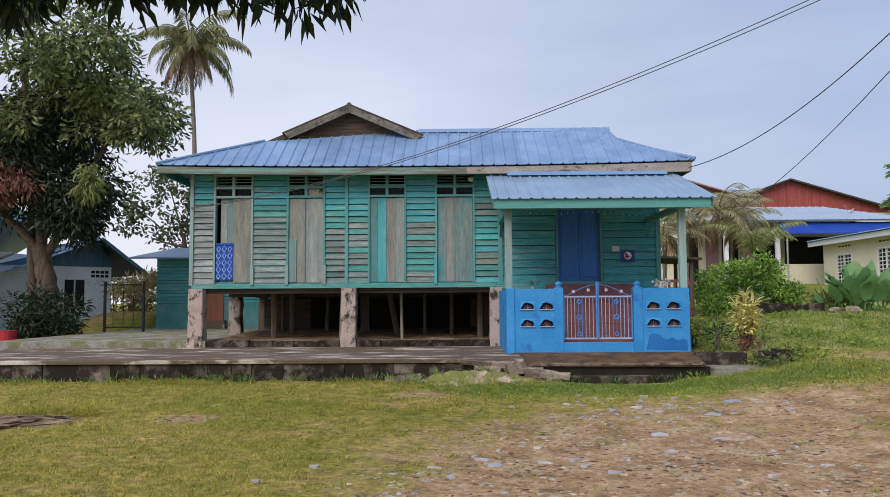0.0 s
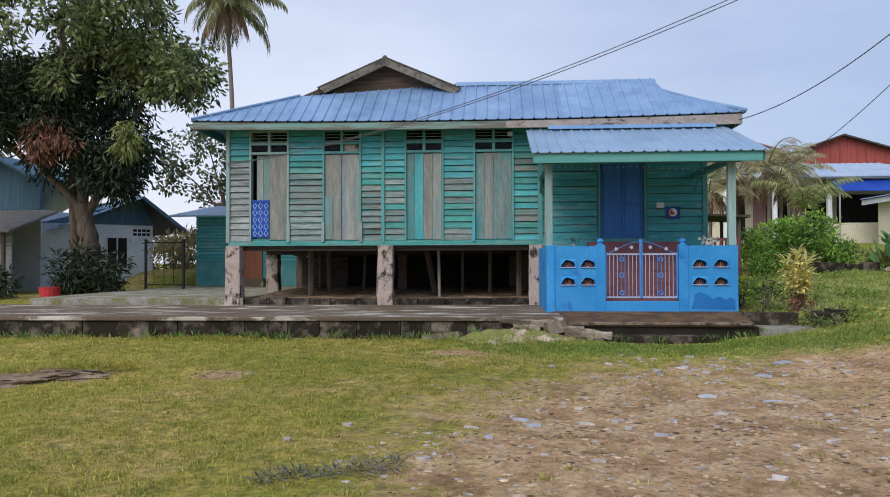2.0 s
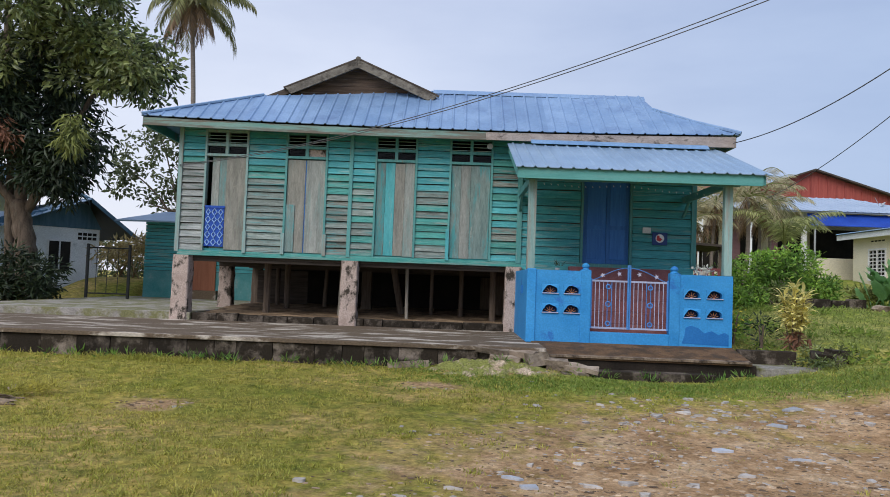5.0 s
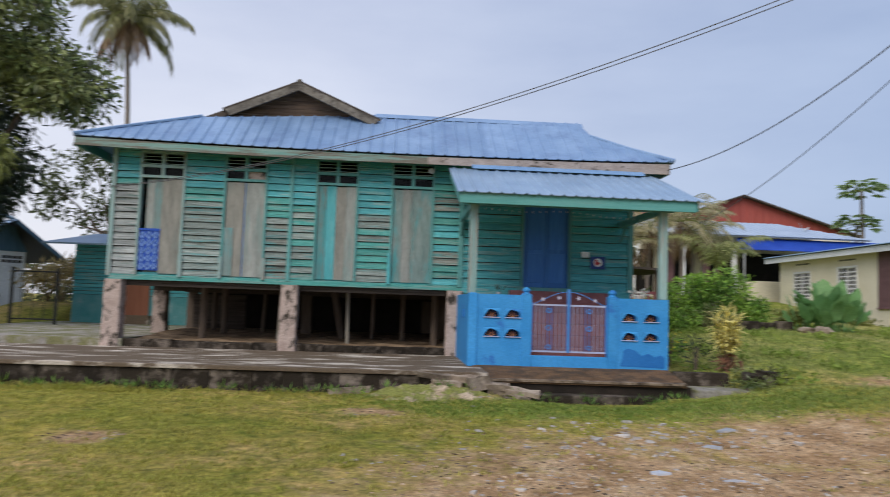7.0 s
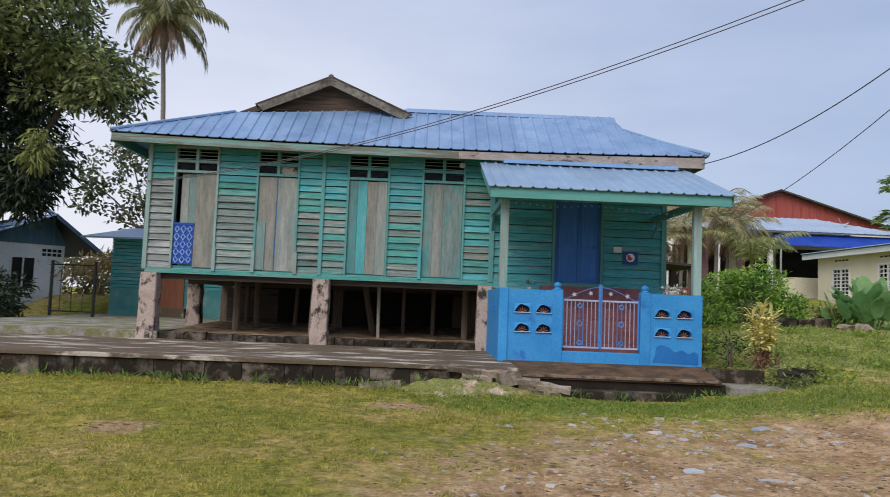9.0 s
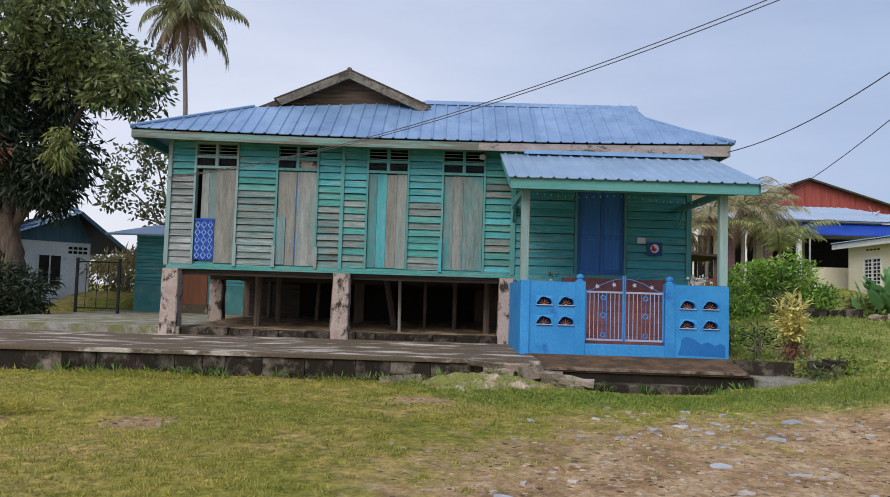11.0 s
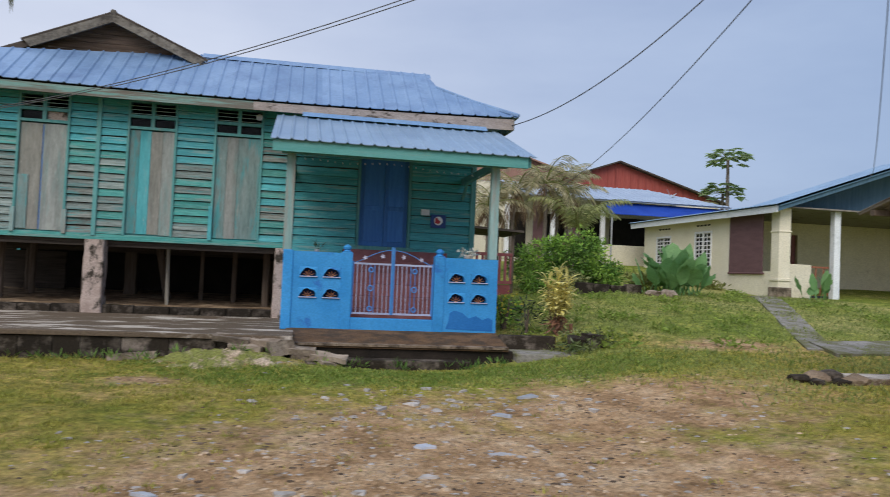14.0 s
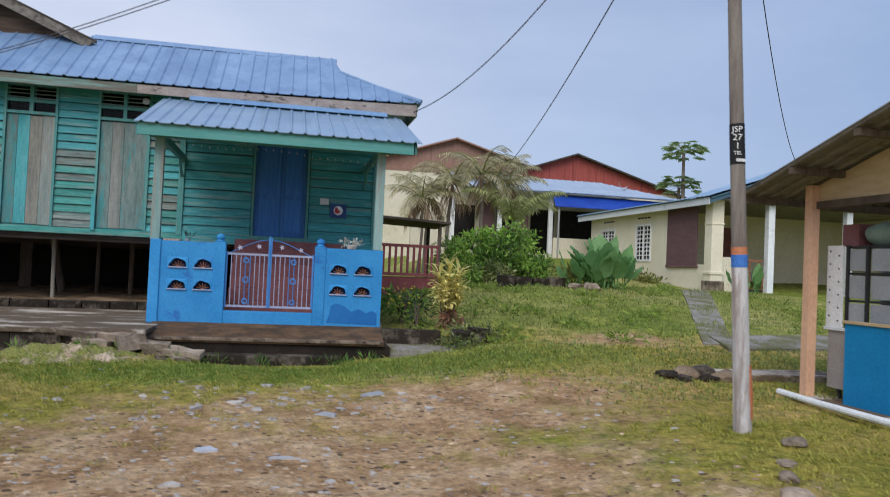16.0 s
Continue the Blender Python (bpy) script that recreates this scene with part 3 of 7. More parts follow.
def ground_material():
    m = bpy.data.materials.new("grass and stony soil")
    m.use_nodes = True
    n, l = m.node_tree.nodes, m.node_tree.links
    b = n["Principled BSDF"]
    b.inputs["Roughness"].default_value, b.inputs["Specular IOR Level"].default_value = 0.95, 0.15
    tc = n.new("ShaderNodeTexCoord")

    def tex(scale, detail=6.0, rough=0.65):
        t = n.new("ShaderNodeTexNoise")
        t.inputs["Scale"].default_value, t.inputs["Detail"].default_value, t.inputs["Roughness"].default_value = scale, detail, rough
        l.new(tc.outputs["Object"], t.inputs["Vector"])
        return t.outputs["Fac"]

    def ramp_of(fac, *stops):
        r = n.new("ShaderNodeValToRGB")
        while len(r.color_ramp.elements) < len(stops):
            r.color_ramp.elements.new(0.5)
        for e, (p, c) in zip(r.color_ramp.elements, stops):
            e.position, e.color = p, (*c, 1)
        l.new(fac, r.inputs["Fac"])
        return r.outputs["Color"]

    broad = ramp_of(tex(0.45, 4), (0.36, (0.225, 0.235, 0.036)), (0.5, (0.32, 0.275, 0.06)), (0.64, (0.44, 0.325, 0.12)))
    tufts = ramp_of(tex(4.5, 8, 0.76), (0.36, (0.38, 0.5, 0.4)), (0.5, (1.0, 1.0, 1.0)), (0.64, (1.6, 1.4, 1.5)))
    earth = ramp_of(tex(1.7, 8, 0.72), (0.34, (0.23, 0.138, 0.068)), (0.47, (0.415, 0.262, 0.139)), (0.58, (0.53, 0.365, 0.214)), (0.7, (0.6, 0.46, 0.31)))
    fine = ramp_of(tex(12, 9, 0.82), (0.36, (0.4, 0.38, 0.34)), (0.5, (1.02, 1.02, 1.02)), (0.64, (1.6, 1.6, 1.65)))
    gr = n.new("ShaderNodeMixRGB")
    gr.blend_type, gr.inputs["Fac"].default_value = "MULTIPLY", 0.85
    l.new(broad, gr.inputs["Color1"])
    l.new(tufts, gr.inputs["Color2"])
    la = n.new("ShaderNodeAttribute")
    la.attribute_name = "lush"
    lm = n.new("ShaderNodeMixRGB")
    lm.blend_type, lm.inputs["Color2"].default_value = "MULTIPLY", (0.75, 0.98, 0.9, 1)
    l.new(la.outputs["Fac"], lm.inputs["Fac"])
    l.new(gr.outputs["Color"], lm.inputs["Color1"])
    grass = lm.outputs["Color"]
    at = n.new("ShaderNodeAttribute")
    at.attribute_name = "soil"
    wob = n.new("ShaderNodeMath")
    wob.operation = "MULTIPLY_ADD"
    wob.inputs[1].default_value = 1.5
    l.new(tex(1.3, 9, 0.75), wob.inputs[0])
    l.new(at.outputs["Fac"], wob.inputs[2])
    edge = n.new("ShaderNodeMapRange")
    edge.inputs["From Min"].default_value, edge.inputs["From Max"].default_value = 0.78, 1.12
    l.new(wob.outputs["Value"], edge.inputs["Value"])
    mix = n.new("ShaderNodeMixRGB")
    l.new(edge.outputs["Result"], mix.inputs["Fac"])
    l.new(grass, mix.inputs["Color1"])
    l.new(earth, mix.inputs["Color2"])
    mul = n.new("ShaderNodeMixRGB")
    mul.blend_type, mul.inputs["Fac"].default_value = "MULTIPLY", 0.8
    l.new(mix.outputs["Color"], mul.inputs["Color1"])
    l.new(fine, mul.inputs["Color2"])
    l.new(mul.outputs["Color"], b.inputs["Base Color"])
    bp = n.new("ShaderNodeBump")
    bp.inputs["Strength"].default_value, bp.inputs["Distance"].default_value = 0.8, 0.05
    l.new(tex(22, 6, 0.75), bp.inputs["Height"])
    l.new(bp.outputs["Normal"], b.inputs["Normal"])
    return m


ground_me.materials.append(ground_material())
ground = tagged(new("ground", ground_me), "patchy mown grass with a stony bare yard", "ground", kind="structure")

# ---- concrete round the house ----
LOW, HIGH = 0.57, 0.72
pave = part("pavement", box(-16, 1.3, 12.41, 16.2, 0.505, LOW, 0.012), apron_mat)
tagged(pave, "worn concrete apron with dark damp stains", "pavement", kind="structure")
edge_wall = part("retaining_wall", box(-16, 1.15, 12.56, 12.7, -0.1, 0.50), block_mat)
tagged(edge_wall, "low mossy concrete block wall holding the apron", "wall", kind="structure")
rng = random.Random(3)
x = -16.0
while x < 0.9:
    w = 0.44 + rng.uniform(-0.12, 0.2)
    z0 = ground_z(x, 12.5) - 0.12
    part("block", box(x + 0.004, x + w - 0.004, 12.45 + rng.uniform(-0.008, 0.008), 12.6, float(z0), 0.5 - rng.uniform(0, 0.006), 0.006), block_mat, edge_wall)
    x += w
upper = part("pavement", box(-10.2, -5.35, 16.02, 26.0, 0.3, HIGH, 0.012), concrete_grey)
tagged(upper, "raised concrete yard slab beside the house", "pavement", kind="structure")
kerb = part("kerb", box(-5.35, 1.15, 16.2, 16.3, 0.5, 0.70), block_mat)
tagged(kerb, "kerb of mossy concrete blocks under the house", "kerb", kind="structure")
x = -5.34
while x < 1.05:
    w = rng.uniform(0.38, 0.62)
    part("block", box(x + 0.008, min(x + w, 1.14) - 0.008, 16.08 + rng.uniform(-0.02, 0.02), 16.22, 0.5, 0.715 + rng.uniform(-0.03, 0.012), 0.012), block_mat, kerb)
    x += w
ub = bmesh.new()
bmesh.ops.create_grid(ub, x_segments=70, y_segments=50, size=1)
for v in ub.verts:
    x_, y_ = -0.375 + v.co.x * 4.975, 19.95 + v.co.y * 3.65
    v.co = Vector((x_, y_, 0.695 + 0.09 * float(ease(16.6, 19.6, y_)) + 0.03 * noise.noise((x_ * 1.4, y_ * 1.4, 5)) + 0.018 * noise.noise((x_ * 5, y_ * 5, 5))))
under = part("under_floor", ub, mat("dusty pale soil", (0.27, 0.18, 0.105), (0.46, 0.33, 0.21), 2.5, 45, 0.95, 0.4, stain=(0.13, 0.085, 0.05), cover=0.48, fine_mix=0.35))
tagged(under, "bare brown soil floor under the raised house", "soil floor", kind="structure")

# terrace in front of the porch, with a slope to its top
ter = bmesh.new()
slab_of([(1.22, 12.66, 0.455), (4.45, 12.62, 0.45), (4.52, 13.75, 0.61), (1.18, 13.75, 0.61)], 0.05, ter)
terrace = tagged(part("terrace", ter, terrace_mat), "brown stained concrete terrace slab before the gate", "terrace", kind="structure")
lip = bmesh.new()
for k in range(9):
    a, b, j = 1.24 + k * 0.355, 1.24 + (k + 1) * 0.355 - 0.006, 0.008 * noise.noise((k * 1.7, 2, 4))
    slab_of([(a, 12.632 - k * 0.0045 + j, 0.462), (b, 12.628 - k * 0.0045 - j, 0.461), (b, 12.70, 0.471), (a, 12.70, 0.472)], 0.03, lip)
part("lip", lip, terrace_lip, terrace, "thin paler worn edge")
porch_floor = part("porch_floor", box(1.2, 4.55, 13.75, 16.25, 0.1, 0.66), concrete)
tagged(porch_floor, "concrete porch floor inside the blue fence", "floor", kind="structure")
tagged(part("step", box(2.0, 3.82, 12.36, 12.67, 0.05, 0.27, 0.02), block_mat), "long low concrete step below the terrace", "step", kind="structure")
tagged(part("kerb", box(4.5, 5.4, 13.25, 13.45, 0.1, 0.595, 0.015), block_mat), "low dark concrete kerb beside the terrace", "kerb", kind="structure")
tagged(part("path_slab", box(4.55, 5.45, 12.55, 13.24, 0.1, 0.385, 0.02), concrete_grey), "grey concrete path slab beside the terrace", "path", kind="structure")
lane = bmesh.new()
for k in range(8):
    u0, u1 = k / 8, (k + 1) / 8
    strip = [(9.43 + 3.55 * u0, 12.6 + 7 * u0), (9.98 + 3.75 * u0, 12.6 + 7 * u0), (9.98 + 3.75 * u1, 12.6 + 7 * u1), (9.43 + 3.55 * u1, 12.6 + 7 * u1)]
    slab_of([(px, py, float(ground_z(px, py)) + 0.02) for px, py in strip], 0.1, lane)
tagged(part("path_slab", lane, concrete_grey), "grey concrete garden path up to the house", "path", kind="structure")
lane = bmesh.new()
for k in range(6):
    a, b = 9.55 + k * 2.4, 9.55 + (k + 1) * 2.4
    strip = [(a, 12.08 + (a - 9.55) * 0.11), (b, 12.08 + (b - 9.55) * 0.11), (b, 13.2 + (b - 9.55) * 0.12), (a + 0.35 * (k == 0), 13.2 + (a - 9.55) * 0.12)]
    slab_of([(px, py, float(ground_z(px, py)) + 0.045) for px, py in strip], 0.1, lane)
tagged(part("road", lane, concrete_grey), "narrow grey concrete lane across the grass", "path", kind="structure")

tagged(part("terrace_face", box(1.25, 4.53, 12.68, 13.7, -0.1, 0.40), dark_face), "near black concrete face below the terrace", "terrace", kind="structure")

# ---- the stilt house ----
W, BOT, TOP = 16.177, 1.95, 4.42
house = thing("stilt_house", (-0.5, 19.0, HIGH), "old timber stilt house with worn teal planks and blue metal roof", "house")


def sag(x):
    return 0.075 * ((x + 0.6) / 5.85) ** 2


WIN = [(-5.226, -4.381), (-3.588, -2.771), (-1.776, -0.961), (-0.274, 0.564)]
BAYS = [(-5.70, -5.226, "grey"), (-4.381, -3.588, "left"), (-2.771, -2.30, "brown"), (-2.24, -1.776, "mid"), (-0.961, -0.274, "mid"), (0.564, 1.10, "right"),
        (1.19, 2.37, "porch"), (3.41, 4.60, "porch")]
bay_walls = [part("wall", box(a, b, W + 0.02, W + 0.11, BOT, TOP + 0.2), dark_wood, house) for a, b, _ in BAYS]
for a, b in WIN:
    part("apron_board", box(a, b, W + 0.02, W + 0.11, BOT, 2.02), teal, house)
part("door_header", box(2.37, 3.41, W + 0.02, W + 0.11, 3.86, TOP + 0.2), teal, house)
part("door_footer", box(2.37, 3.41, W + 0.02, W + 0.11, BOT, 1.98), teal, house)
part("wall", box(-5.76, -5.66, W + 0.11, 23.4, BOT, TOP + 0.2), teal_worn, house)
part("wall", box(4.56, 4.66, W + 0.11, 19.3, BOT, TOP + 0.2), teal, house)
part("wall", box(-5.66, 4.56, 23.3, 23.4, BOT, TOP + 0.2), teal_worn, house)
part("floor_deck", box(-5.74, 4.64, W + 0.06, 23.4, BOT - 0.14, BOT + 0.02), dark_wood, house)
rng = random.Random(7)


def plank_mat(style, k, rows):
    """Paint is left at the top rows; lower rows are worn as the wall shows."""
    u = k / (rows - 1)
    if style == "porch":
        return teal
    if style == "grey":
        return bare_grey if u < 0.72 else teal_worn if u < 0.8 else teal
    if style == "left":
        return bare_teal if u < 0.62 else teal_worn if u < 0.72 else teal
    if style == "brown":
        return (bare_brown if rng.random() < 0.5 else bare_teal) if u < 0.52 else teal_worn if u < 0.7 else teal
    if style == "right":
        return bare_brown if k in (3, 4, 11, 12) else teal_worn if rng.random() < 0.45 else teal
    if u < 0.55:
        return rng.choice([teal_worn, bare_teal, teal_worn, bare_teal])
    return teal_worn if u < 0.68 and rng.random() < 0.5 else teal


for bay_wall, (a, b, style) in zip(bay_walls, BAYS):
    rows = 18 if style != "porch" else 15
    h = (TOP - BOT - 0.02) / rows
    for k in range(rows):
        z0 = BOT + 0.02 + k * h + rng.uniform(-0.006, 0.006)
        z1, tip = z0 + h - rng.uniform(0.005, 0.014), rng.uniform(-0.006, 0.006)
        bm = bmesh.new()
        proud = 0.034 + rng.uniform(-0.004, 0.012)
        pts = [(a + 0.004, z0, -proud), (b - 0.004, z0 + tip, -proud - rng.uniform(0, 0.008)), (b - 0.004, z1 + tip, -0.006), (a + 0.004, z1, -0.006)]
        f = [bm.verts.new((px, W + dy, pz)) for px, pz, dy in pts]
        g = [bm.verts.new((px, W + 0.02, pz)) for px, pz, dy in pts]
        bm.faces.new(f)
        for i in range(4):
            bm.faces.new((f[(i + 1) % 4], f[i], g[i], g[(i + 1) % 4]))
        part("plank", bm, plank_mat(style, k, rows), bay_wall)

# trims: corner boards, a middle board, sill beam
for a, b, m in ((-5.775, -5.69, trim), (-2.31, -2.235, trim_dark), (1.095, 1.195, trim_dark), (4.58, 4.68, trim_dark)):
    part("corner_board", box(a, b, W - 0.06, W + 0.02, BOT - 0.02, TOP + 0.06, 0.006), m, house)
part("sill_beam", box(-5.72, 1.2, W - 0.045, W + 0.05, BOT - 0.09, BOT + 0.015, 0.008), teal_worn, house)
part("sill_beam", box(1.2, 4.64, W - 0.045, W + 0.05, BOT - 0.14, BOT + 0.015, 0.008), teal, house)
part("top_beam", box(-5.72, 4.64, W - 0.03, W + 0.05, TOP, TOP + 0.1, 0.006), trim_dark, house)
for px, m in ((-4.37, trim), (-3.60, trim), (-2.76, trim), (-0.29, shutter_teal)):
    part("batten", box(px - 0.035, px + 0.035, W - 0.075, W - 0.04, BOT - 0.01, BOT + 0.42 + 0.2 * (px > -1), 0.004), m, house)

# full-height windows: louvres, panes and plank shutters
# per window: the boards of each shutter, as shares of the opening's width, with their paint
SHUT = [[(0.12, 0.31, "grey"), (0.31, 0.5, "mix"), (0.5, 1.0, "brown")],
        [(0.0, 0.475, "brown"), (0.475, 0.5, "blue"), (0.5, 1.0, "grey")],
        [(0.0, 0.23, "mix"), (0.23, 0.48, "teal"), (0.48, 0.74, "brown"), (0.74, 1.0, "grey")],
        [(0.0, 0.25, "mix"), (0.25, 0.5, "grey"), (0.5, 1.0, "mix")]]
SM = {"grey": shutter_grey, "mix": shutter_mix, "teal": shutter_teal, "brown": shutter_brown, "blue": door_blue}
for w_i, ((a, b), boards) in enumerate(zip(WIN, SHUT)):
    casing = bmesh.new()
    mid = (a + b) / 2
    for p, q in ((a - 0.02, a + 0.022), (b - 0.022, b + 0.02)):
        box(p, q, W - 0.055, W + 0.11, BOT + 0.01, TOP, 0, casing)
    for z0, z1 in ((3.885, 3.935), (4.09, 4.145), (TOP - 0.05, TOP)):
        box(a + 0.022, b - 0.022, W - 0.045, W + 0.1, z0, z1, 0, casing)
    box(mid - 0.03, mid + 0.03, W - 0.05, W + 0.1, 3.935, TOP - 0.05, 0, casing)
    win = part("window", casing, trim if w_i == 0 else trim_dark, house)
    for p, q in ((a + 0.022, mid - 0.03), (mid + 0.03, b - 0.022)):
        for k in range(3):
            zc = 4.172 + k * 0.068
            sl = bmesh.new()
            v = [sl.verts.new(c) for c in ((p, W - 0.03, zc - 0.012), (q, W - 0.03, zc - 0.012), (q, W + 0.03, zc + 0.002), (p, W + 0.03, zc + 0.002),
                                           (p, W - 0.03, zc), (q, W - 0.03, zc), (q, W + 0.03, zc + 0.014), (p, W + 0.03, zc + 0.014))]
            for f in ((0, 3, 2, 1), (4, 5, 6, 7), (0, 1, 5, 4), (2, 3, 7, 6)):
                sl.faces.new([v[i] for i in f])
            part("slat", sl, trim, win)
        odd = w_i == 1 and p > mid
        pane = part("pane", box(p, q, W + 0.02, W + 0.026, 3.935, 4.09), concrete_post if odd else glass, win, "pinkish grey board in place of glass" if odd else "")
        pane.visible_shadow = False
    lo, wide = a + 0.026, b - a - 0.052
    for side in (0, 1):
        mine = [q for q in boards if (q[0] < 0.47) == (side == 0)]
        y0 = W + 0.03 if (w_i, side) == (0, 0) else W - 0.012
        p, q = lo + wide * mine[0][0] + 0.004, lo + wide * mine[-1][1] - 0.004
        leaf = part("shutter", box(p + 0.02, q - 0.02, y0 + 0.02, y0 + 0.045, 2.02, 3.86), shutter_brown, win)
        for c, d, paint in mine:
            in_ = 0.012 if paint == "blue" else rng.uniform(0, 0.005)
            part("board", box(lo + wide * c + 0.002, lo + wide * d - 0.002, y0 + in_, y0 + 0.02, 1.985 + rng.uniform(0, 0.012), 3.875 - rng.uniform(0, 0.02), 0.003), SM[paint], leaf)
        if (w_i, side) == (1, 0):
            part("board", box(p - 0.01, p + 0.17, y0 - 0.02, y0 - 0.002, 2.0, 2.95, 0.003), shutter_mix, leaf)
# blue lattice across the open shutter
la, lb = WIN[0][0] + 0.035, WIN[0][0] + 0.42
grille = part("lattice", box(la, lb, W - 0.022, W - 0.012, 2.05, 2.86), lattice_blue, house, "blue plastic lattice panel")
part("lattice_rail", box(la - 0.01, lb + 0.01, W - 0.036, W - 0.018, 2.83, 2.875), lattice_blue, grille)
for r in range(5):
    for c in range(3):
        cx, cz = la + 0.066 + c * 0.126, 2.135 + r * 0.152
        wx, wz = (0.05, 0.07) if (r + c) % 2 else (0.042, 0.06)
        lz = bmesh.new()
        tube([(cx - wx, W - 0.027, cz), (cx, W - 0.027, cz - wz), (cx + wx, W - 0.027, cz), (cx, W - 0.027, cz + wz), (cx - wx, W - 0.027, cz)], 0.014, 4, lz)
        part("lozenge", lz, lattice_white, grille)
# a small white lamp under the eave
lampbm = tube([(0.50, W - 0.02, 4.25), (0.50, W - 0.10, 4.25), (0.50, W - 0.15, 4.25)], [0.03, 0.05, 0.06], 12)
tagged(part("wall_lamp", lampbm, grey_metal), "small round grey lamp fixed below the eave", "lamp")

# main roof front slope with a gablet at its right end
EY, EZ, RY, RZ = 15.66, 4.50, 17.35, 5.66
SL = math.hypot(RY - EY, RZ - EZ)
UPS = Vector((0, (RY - EY) / SL, (RZ - EZ) / SL))
X0, X1, HX = -6.38, 5.35, -4.28
roof = part("roof", slab_of([(X0 + 0.05, EY + 0.05, EZ - 0.05), (X1 - 0.05, EY + 0.05, EZ - 0.05), (3.95, 16.70, 5.12), (3.8, RY, RZ - 0.06), (-0.7, RY, RZ - 0.06), (-4.28, 16.76, 5.19)], 0.02), dark_wood, house)


def front_len(x):
    if x < HX:
        return max(0.02, SL * 0.67 * (x - X0) / (HX - X0))
    if x < -0.7:
        return SL * (0.67 + 0.33 * (x - HX) / (-0.7 - HX))
    if x > 3.82:
        return max(0.02, SL * 0.63 * (X1 - x) / (X1 - 3.82))
    return SL


x = X0
while x < X1 - 0.01:
    w = min(1.0, X1 - x)
    part("roof_sheet", ribbed((x, EY, EZ), (1, 0, 0), UPS, w, lambda u, x=x: front_len(x + u), bend=lambda xx: sag(xx) * 0.999), roof_blue, roof)
    x += w
RX = 3.95
part("roof_sheet", slab_of([(X1, EY, EZ + sag(X1)), (X1, 19.0, EZ + sag(X1)), (RX, 17.9, 5.24), (RX, 16.72, 5.24)], 0.015), roof_blue, roof)
part("gable_board", slab_of([(RX - 0.1, 16.72, 5.24), (RX - 0.1, 17.98, 5.24), (RX - 0.1, RY, RZ - 0.03)], 0.02), roof_blue, roof)
part("roof_sheet", slab_of([(-0.7, RY, RZ), (3.82, RY, RZ), (3.95, 19.0, EZ + 0.05), (-0.7, 19.0, EZ + 0.05)], 0.02), roof_blue, roof, "rear slope of blue sheet")
cap = bmesh.new()
slab_of([(-0.72, RY - 0.15, RZ - 0.103 + 0.032), (3.86, RY - 0.15, RZ - 0.103 + 0.032), (3.86, RY, RZ + 0.04), (-0.72, RY, RZ + 0.04)], 0.008, cap)
slab_of([(-0.72, RY, RZ + 0.04), (3.86, RY, RZ + 0.04), (3.86, RY + 0.15, RZ - 0.06), (-0.72, RY + 0.15, RZ - 0.06)], 0.008, cap)
part("ridge_cap", cap, roof_blue, roof)
part("hip_cap", tube([(X1, EY - 0.01, EZ + sag(X1) + 0.03), (4.6, 16.23, 4.93), (3.9, 16.75, 5.28)], 0.04, 6), roof_blue, roof)
part("hip_cap", tube([(X0, EY, EZ + sag(X0) + 0.03), (HX, 16.79, 5.33)], 0.03, 6), roof_blue, roof)
part("roof_sheet", slab_of([(X0, EY, EZ + sag(X0)), (HX, 16.79, 5.31), (HX, 24.0, 5.31), (X0, 24.0, EZ)], 0.02), roof_blue, roof, "left hip slope of blue sheet")
# fascia along the eave, two boards bent like the roof
for xa, xb, paint, words in ((X0 + 0.02, 0.4, fascia_mat, "long weathered grey green fascia board"), (0.404, X1 - 0.08, fascia_bare, "bare pinkish grey fascia board with dark stains")):
    fb = bmesh.new()
    rings = []
    for xx in np.linspace(xa, xb, 9):
        d, ht = sag(xx) - 0.035, 0.15 + 0.06 * max(0, (xx - 1) / 4.3)
        rings.append([fb.verts.new((xx, yy, EZ + d - hh)) for yy, hh in ((EY + 0.03, 0), (EY + 0.07, 0), (EY + 0.07, ht), (EY + 0.03, ht))])
    for p, q in zip(rings, rings[1:]):
        for k in range(4):
            fb.faces.new((p[k], q[k], q[(k + 1) % 4], p[(k + 1) % 4]))
    fb.faces.new(rings[0][::-1])
    fb.faces.new(rings[-1])
    part("fascia", fb, paint, roof, words)
part("fascia", box(X1 - 0.10, X1 - 0.06, EY + 0.07, 19.0, EZ - 0.16, EZ + 0.03), fascia_mat, roof)
part("fascia", box(X0 + 0.02, X0 + 0.06, EY + 0.07, 24.0, EZ - 0.12, EZ + 0.05), trim_dark, roof)
part("soffit", box(X0 + 0.06, X1 - 0.1, EY + 0.08, W - 0.02, EZ - 0.03, EZ - 0.015), teal_worn, roof)

